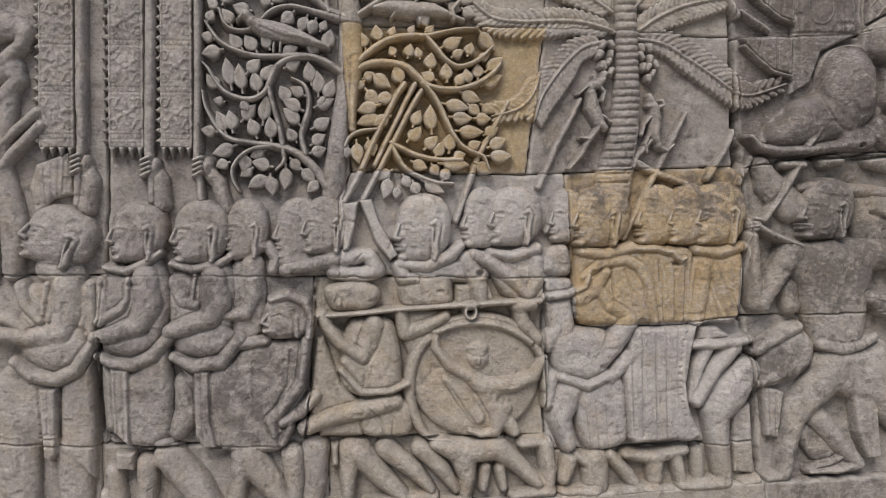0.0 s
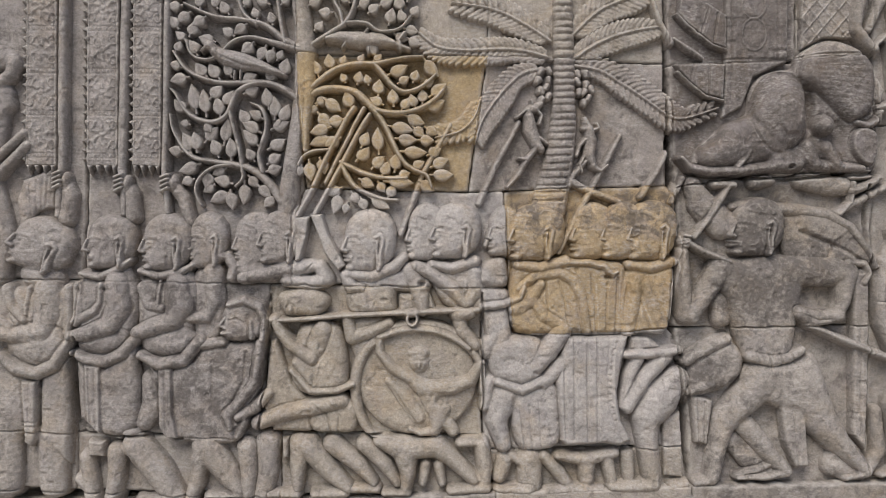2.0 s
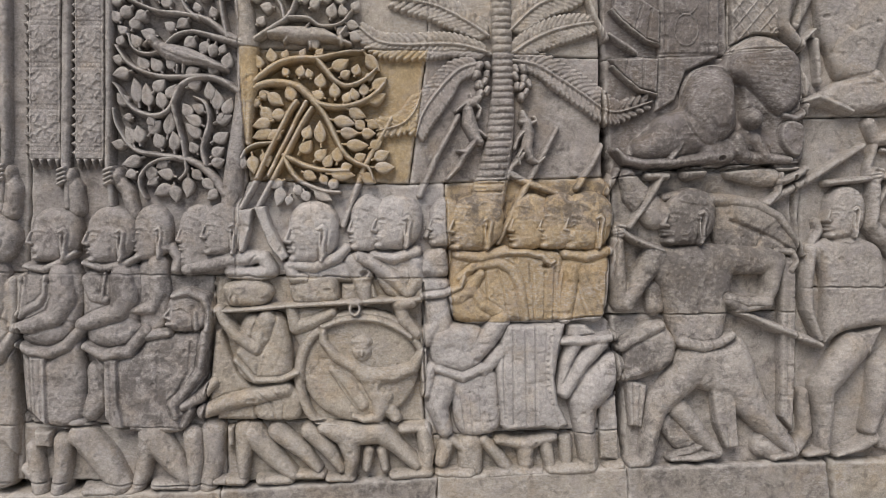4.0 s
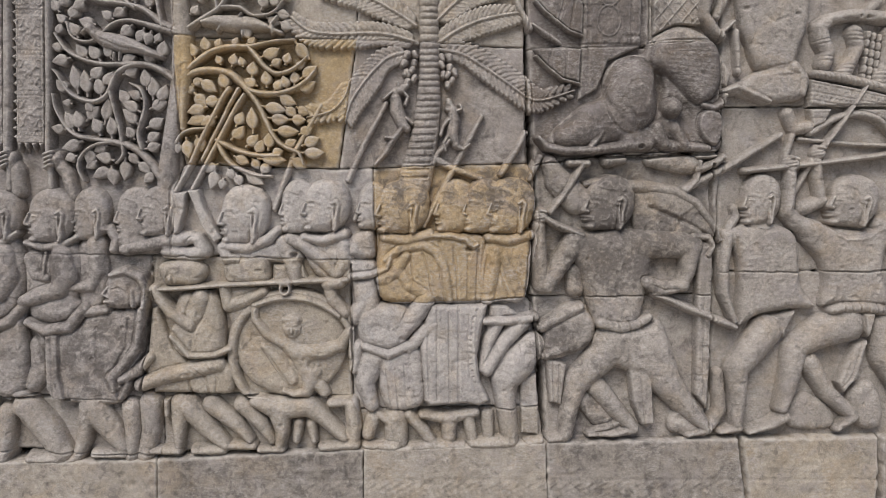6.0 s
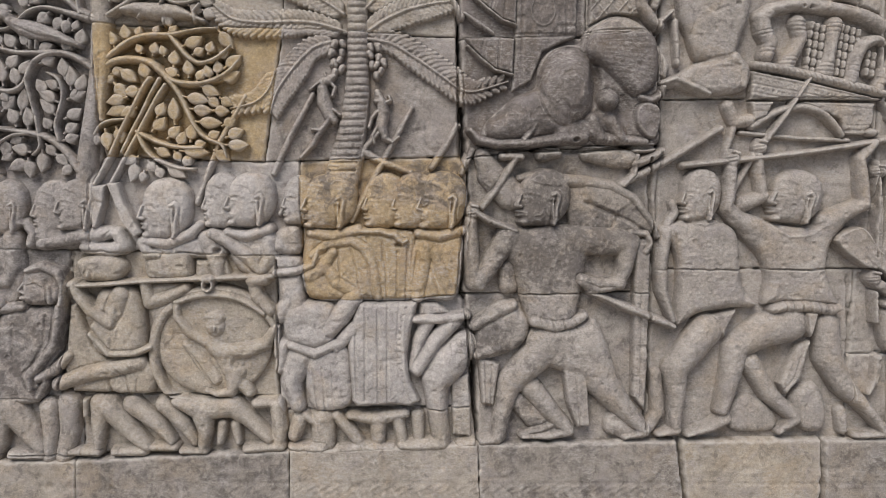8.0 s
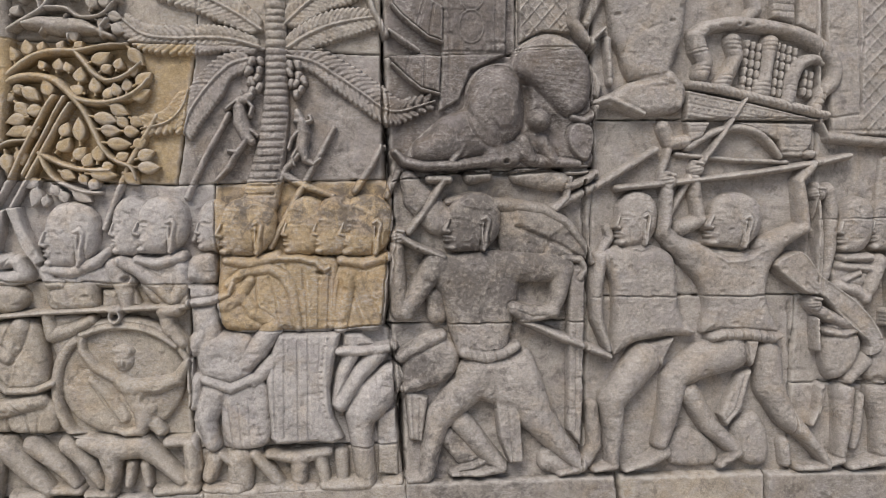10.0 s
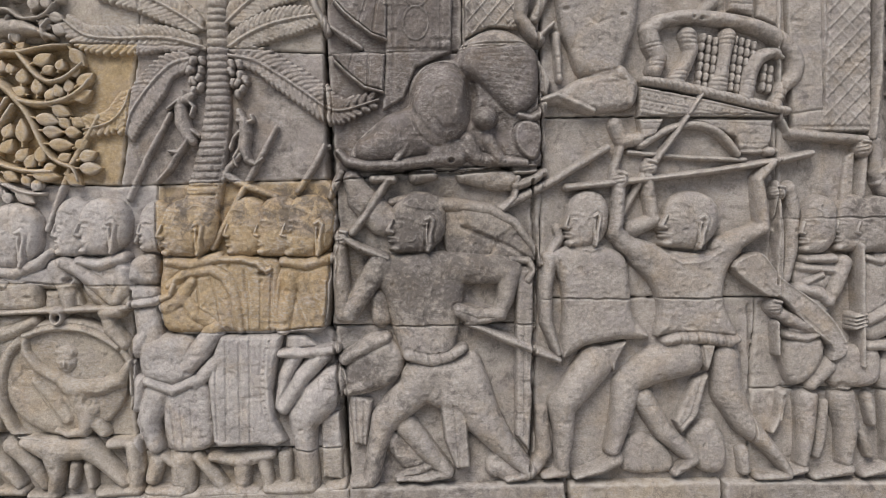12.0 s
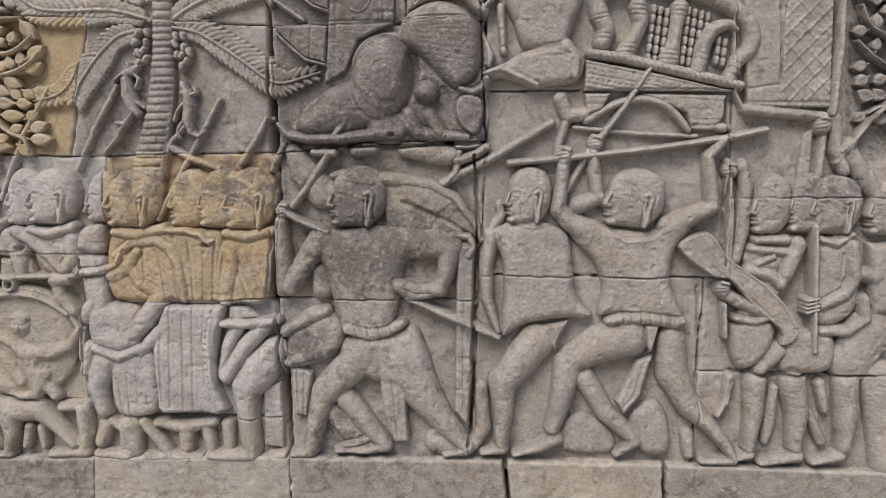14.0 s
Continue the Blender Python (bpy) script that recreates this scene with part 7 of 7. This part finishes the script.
f.limb([(1.209, 1.996, 0.0101), (1.190, 1.972, 0.0081), (1.180, 1.937, 0.0081)], 0.032).limb([(1.237, 1.898, 0.0122), (1.269, 1.882, 0.0102), (1.294, 1.902, 0.0061)], 0.036).limb([(1.208, 1.933, 0.0081), (1.192, 1.904, 0.0081), (1.200, 1.878, 0.0061)], 0.030)
f.thing("carved_squirrel", "second carved squirrel on the palm trunk, buff sandstone", "relief animal")

# spears raised over the crowd
for spear in ([(0.529, 1.639, 0.0117), (0.612, 1.871, 0.0117), (0.710, 2.046, 0.0098)], [(0.818, 1.755, 0.0119), (0.878, 1.892, 0.0119), (0.964, 2.058, 0.0100)], [(0.843, 1.600, 0.0099), (0.903, 1.726, 0.0099)], [(1.117, 1.579, 0.0121), (1.218, 1.776, 0.0122), (1.341, 2.013, 0.0102)], [(1.422, 1.786, 0.0123), (1.484, 1.886, 0.0124), (1.515, 1.951, 0.0103)],
              [(1.097, 1.883, 0.0141), (1.208, 1.815, 0.0142), (1.340, 1.766, 0.0123)], [(1.117, 1.756, 0.0121), (1.168, 1.864, 0.0121), (1.229, 1.933, 0.0101)], [(1.536, 1.767, 0.0124), (1.577, 1.856, 0.0124)]):
    f = Carving(0.003)
    f.limb(spear, 0.024, 0.0)
    f.thing("carved_spear", "slender carved spear shaft raised above the crowd, buff sandstone", "relief weapon", "raised carved spears")

# ---- embroidered parasols with toothed edges ----
def parasol(lo, hi, pole, seed, label):
    x0, z0, x1, z1 = lo[0], lo[1], hi[0], hi[1]
    ob = empty("carved_parasol", ((x0 + x1) / 2, WALL_Y - 0.01, z0), label, "relief parasol", "carved parasols over the marchers")
    f = Carving(0.003)
    f.poly([(x0, z0), (x1, z0), (x1, z1), (x0, z1)], 0.026, 0.006)
    w = x1 - x0
    z = z0 + 0.03
    while z < z1:
        f.groove([(x0, z), (x1, z)], 0.0035, 0.003).groove([(x0, z + 0.016), (x1, z + 0.016)], 0.003, 0.003)
        for i in range(8):
            f.pit((x0 + w * (i + 0.5) / 8, z + 0.008), 0.004, 0.004, 0.003)
        c = ((x0 + x1) / 2, z + 0.085)
        f.crease = 0.002
        f.blob(c, 0.011, 0.011, 0.032, base=0.024)
        for i in range(6):
            t = i * math.pi / 3 + 0.2 * seed
            f.ridge([(c[0] + 0.017 * math.cos(t), c[1] + 0.017 * math.sin(t)), (c[0] + 0.034 * math.cos(t + 0.2), c[1] + 0.034 * math.sin(t + 0.2))], 0.0050, 0.0070)
        for u, v in ((-0.34, 0.036), (0.34, 0.036), (-0.34, -0.036), (0.34, -0.036)):
            f.ring((c[0] + w * u, c[1] + v), 0.013, 0.015, 0.0022, 0.030, 0.02)
            f.ridge([(c[0] + w * u * 0.55, c[1] + v * 1.3), (c[0] + w * u * 0.9, c[1] + v * 0.7)], 0.004, 0.0045)
        z += 0.155
    for s in (0.10, 0.90):
        f.groove([(x0 + w * s, z0), (x0 + w * s, z1)], 0.0035, 0.003)
    f.part("cloth", ob, "cloth worked with flowers in bands", wear=0.0045)
    z, step = z0 + 0.01, 0.034
    while z < z1:
        k = rng.uniform(0.8, 1.15)
        Carving(0.003).poly([(x0 + 0.005, z), (x0 - 0.020 * k, z + step * 0.45), (x0 + 0.005, z + step * 0.88)], 0.026, 0.008).part("tooth", ob)
        z += step
    n = int(w / 0.026)
    for i in range(n):
        a, b = x0 + w * (i + 0.04) / n, x0 + w * (i + 0.96) / n
        Carving(0.003).poly([(a, z0 + 0.006), ((a + b) / 2, z0 - 0.034 * rng.uniform(0.85, 1.1)), (b, z0 + 0.006)], 0.033, 0.010).part("fringe", ob)
    p = Carving(0.0035)
    p.limb(pole, 0.040, 0.0, 0.9)
    p.part("pole", ob, "smooth round pole")


parasol((-0.850, 1.878), (-0.734, 2.566), [(-0.712, 2.566, 0.0197), (-0.714, 2.068, 0.0197), (-0.712, 1.901, 0.0180), (-0.722, 1.808, 0.0162), (-0.726, 1.697, 0.0162)], 1, "embroidered carved parasol with toothed edge, grey sandstone")
parasol((-0.628, 1.879), (-0.510, 2.572), [(-0.485, 2.573, 0.0200), (-0.492, 2.089, 0.0200), (-0.497, 1.865, 0.0182), (-0.487, 1.809, 0.0164), (-0.487, 1.706, 0.0164)], 2, "flower-patterned carved parasol with toothed edge, grey sandstone")
parasol((-0.461, 1.880), (-0.353, 2.576), [(-0.335, 2.577, 0.0147), (-0.336, 2.091, 0.0147), (-0.340, 1.847, 0.0147), (-0.326, 1.712, 0.0147)], 3, "dark flower-patterned carved parasol on a slim pole, grey sandstone")
for arm in ([(-0.701, 1.688, 0.0360), (-0.686, 1.771, 0.0324), (-0.709, 1.827, 0.0270)], [(-0.456, 1.697, 0.0329), (-0.461, 1.772, 0.0311), (-0.486, 1.818, 0.0255)], [(-0.245, 1.678, 0.0259), (-0.272, 1.763, 0.0277), (-0.318, 1.819, 0.0240)]):
    f = Carving()
    f.limb(arm, 0.040)
    x, z, r = arm[-1]
    f.blob((x + 0.004, z), 0.026, 0.034, 0.050, -20)
    for i in range(4):
        f.limb([(x - 0.030, z + 0.020 - i * 0.017, 0.0085), (x - 0.006, z + 0.030 - i * 0.016, 0.0090)], 0.056, 0.02, 1.0, 0.003)
    f.thing("carved_bearer", "raised carved arm of a bearer gripping a parasol pole, grey sandstone", "relief figure", "carved arms holding parasols")

# leaves of the next tree at the wall's end
tree("edge of another carved leafy tree, grey sandstone", [(3.837, 1.785, 0.0315), (3.812, 2.241, 0.0312), (3.793, 2.591, 0.0194)],
     [(b, []) for b in [[(3.814, 2.201, 0.0117), (3.693, 2.278, 0.0098), (3.632, 2.316, 0.0078), (3.600, 2.385, 0.0059)], [(3.823, 2.044, 0.0118), (3.719, 2.161, 0.0098), (3.637, 2.218, 0.0078), (3.592, 2.261, 0.0059)], [(3.829, 1.925, 0.0118), (3.706, 2.032, 0.0098), (3.638, 2.011, 0.0059)], [(3.806, 2.358, 0.0117), (3.686, 2.415, 0.0078), (3.623, 2.492, 0.0058)]]],
     [(3.582, 2.550), (3.747, 2.552), (3.779, 1.944), (3.619, 1.991)], 0.046, h=0.024)

# ---- the stones of the wall, last ----
def band(x, z):
    """A shallow cut band of scrolls along the foot of the plinth, worn away to the left."""
    z0 = 0.50
    s = np.sin(x * 130 + 2.4 * np.sin((z - z0) * 90)) * np.sin((z - z0) * 120)
    there = np.exp(-((z - z0) / 0.05) ** 4) * np.clip((x - 0.2) * 1.2, 0, 1) * np.clip((2.45 - x) * 6, 0, 1)
    return 0.004 * there * np.clip(s * 2, -1, 1) - 0.004 * np.exp(-((z - 0.565) / 0.004) ** 2) * np.clip((x - 0.2) * 2, 0, 1)


lay_stones(wall, BLOCKS, GROUND_Y)
lay_stones(wall, PLINTH, WALL_Y - 0.050, True, band)
# plain courses above and at the foot close the wall
for i in range(8):
    x0 = -2.4 + i * 0.95
    slab("stone_block", (0.944, 0.3, 0.55), (x0, WALL_Y + 0.12, 3.13), STONE, bevel=0.012, kind="").parent = wall
    slab("stone_block", (0.944, 0.4, 0.225), (x0 + 0.4, WALL_Y + 0.13, 0.115), STONE, bevel=0.012, kind="").parent = wall
for ob in wall.children:
    ob.matrix_parent_inverse = Matrix.Translation(wall.location).inverted()
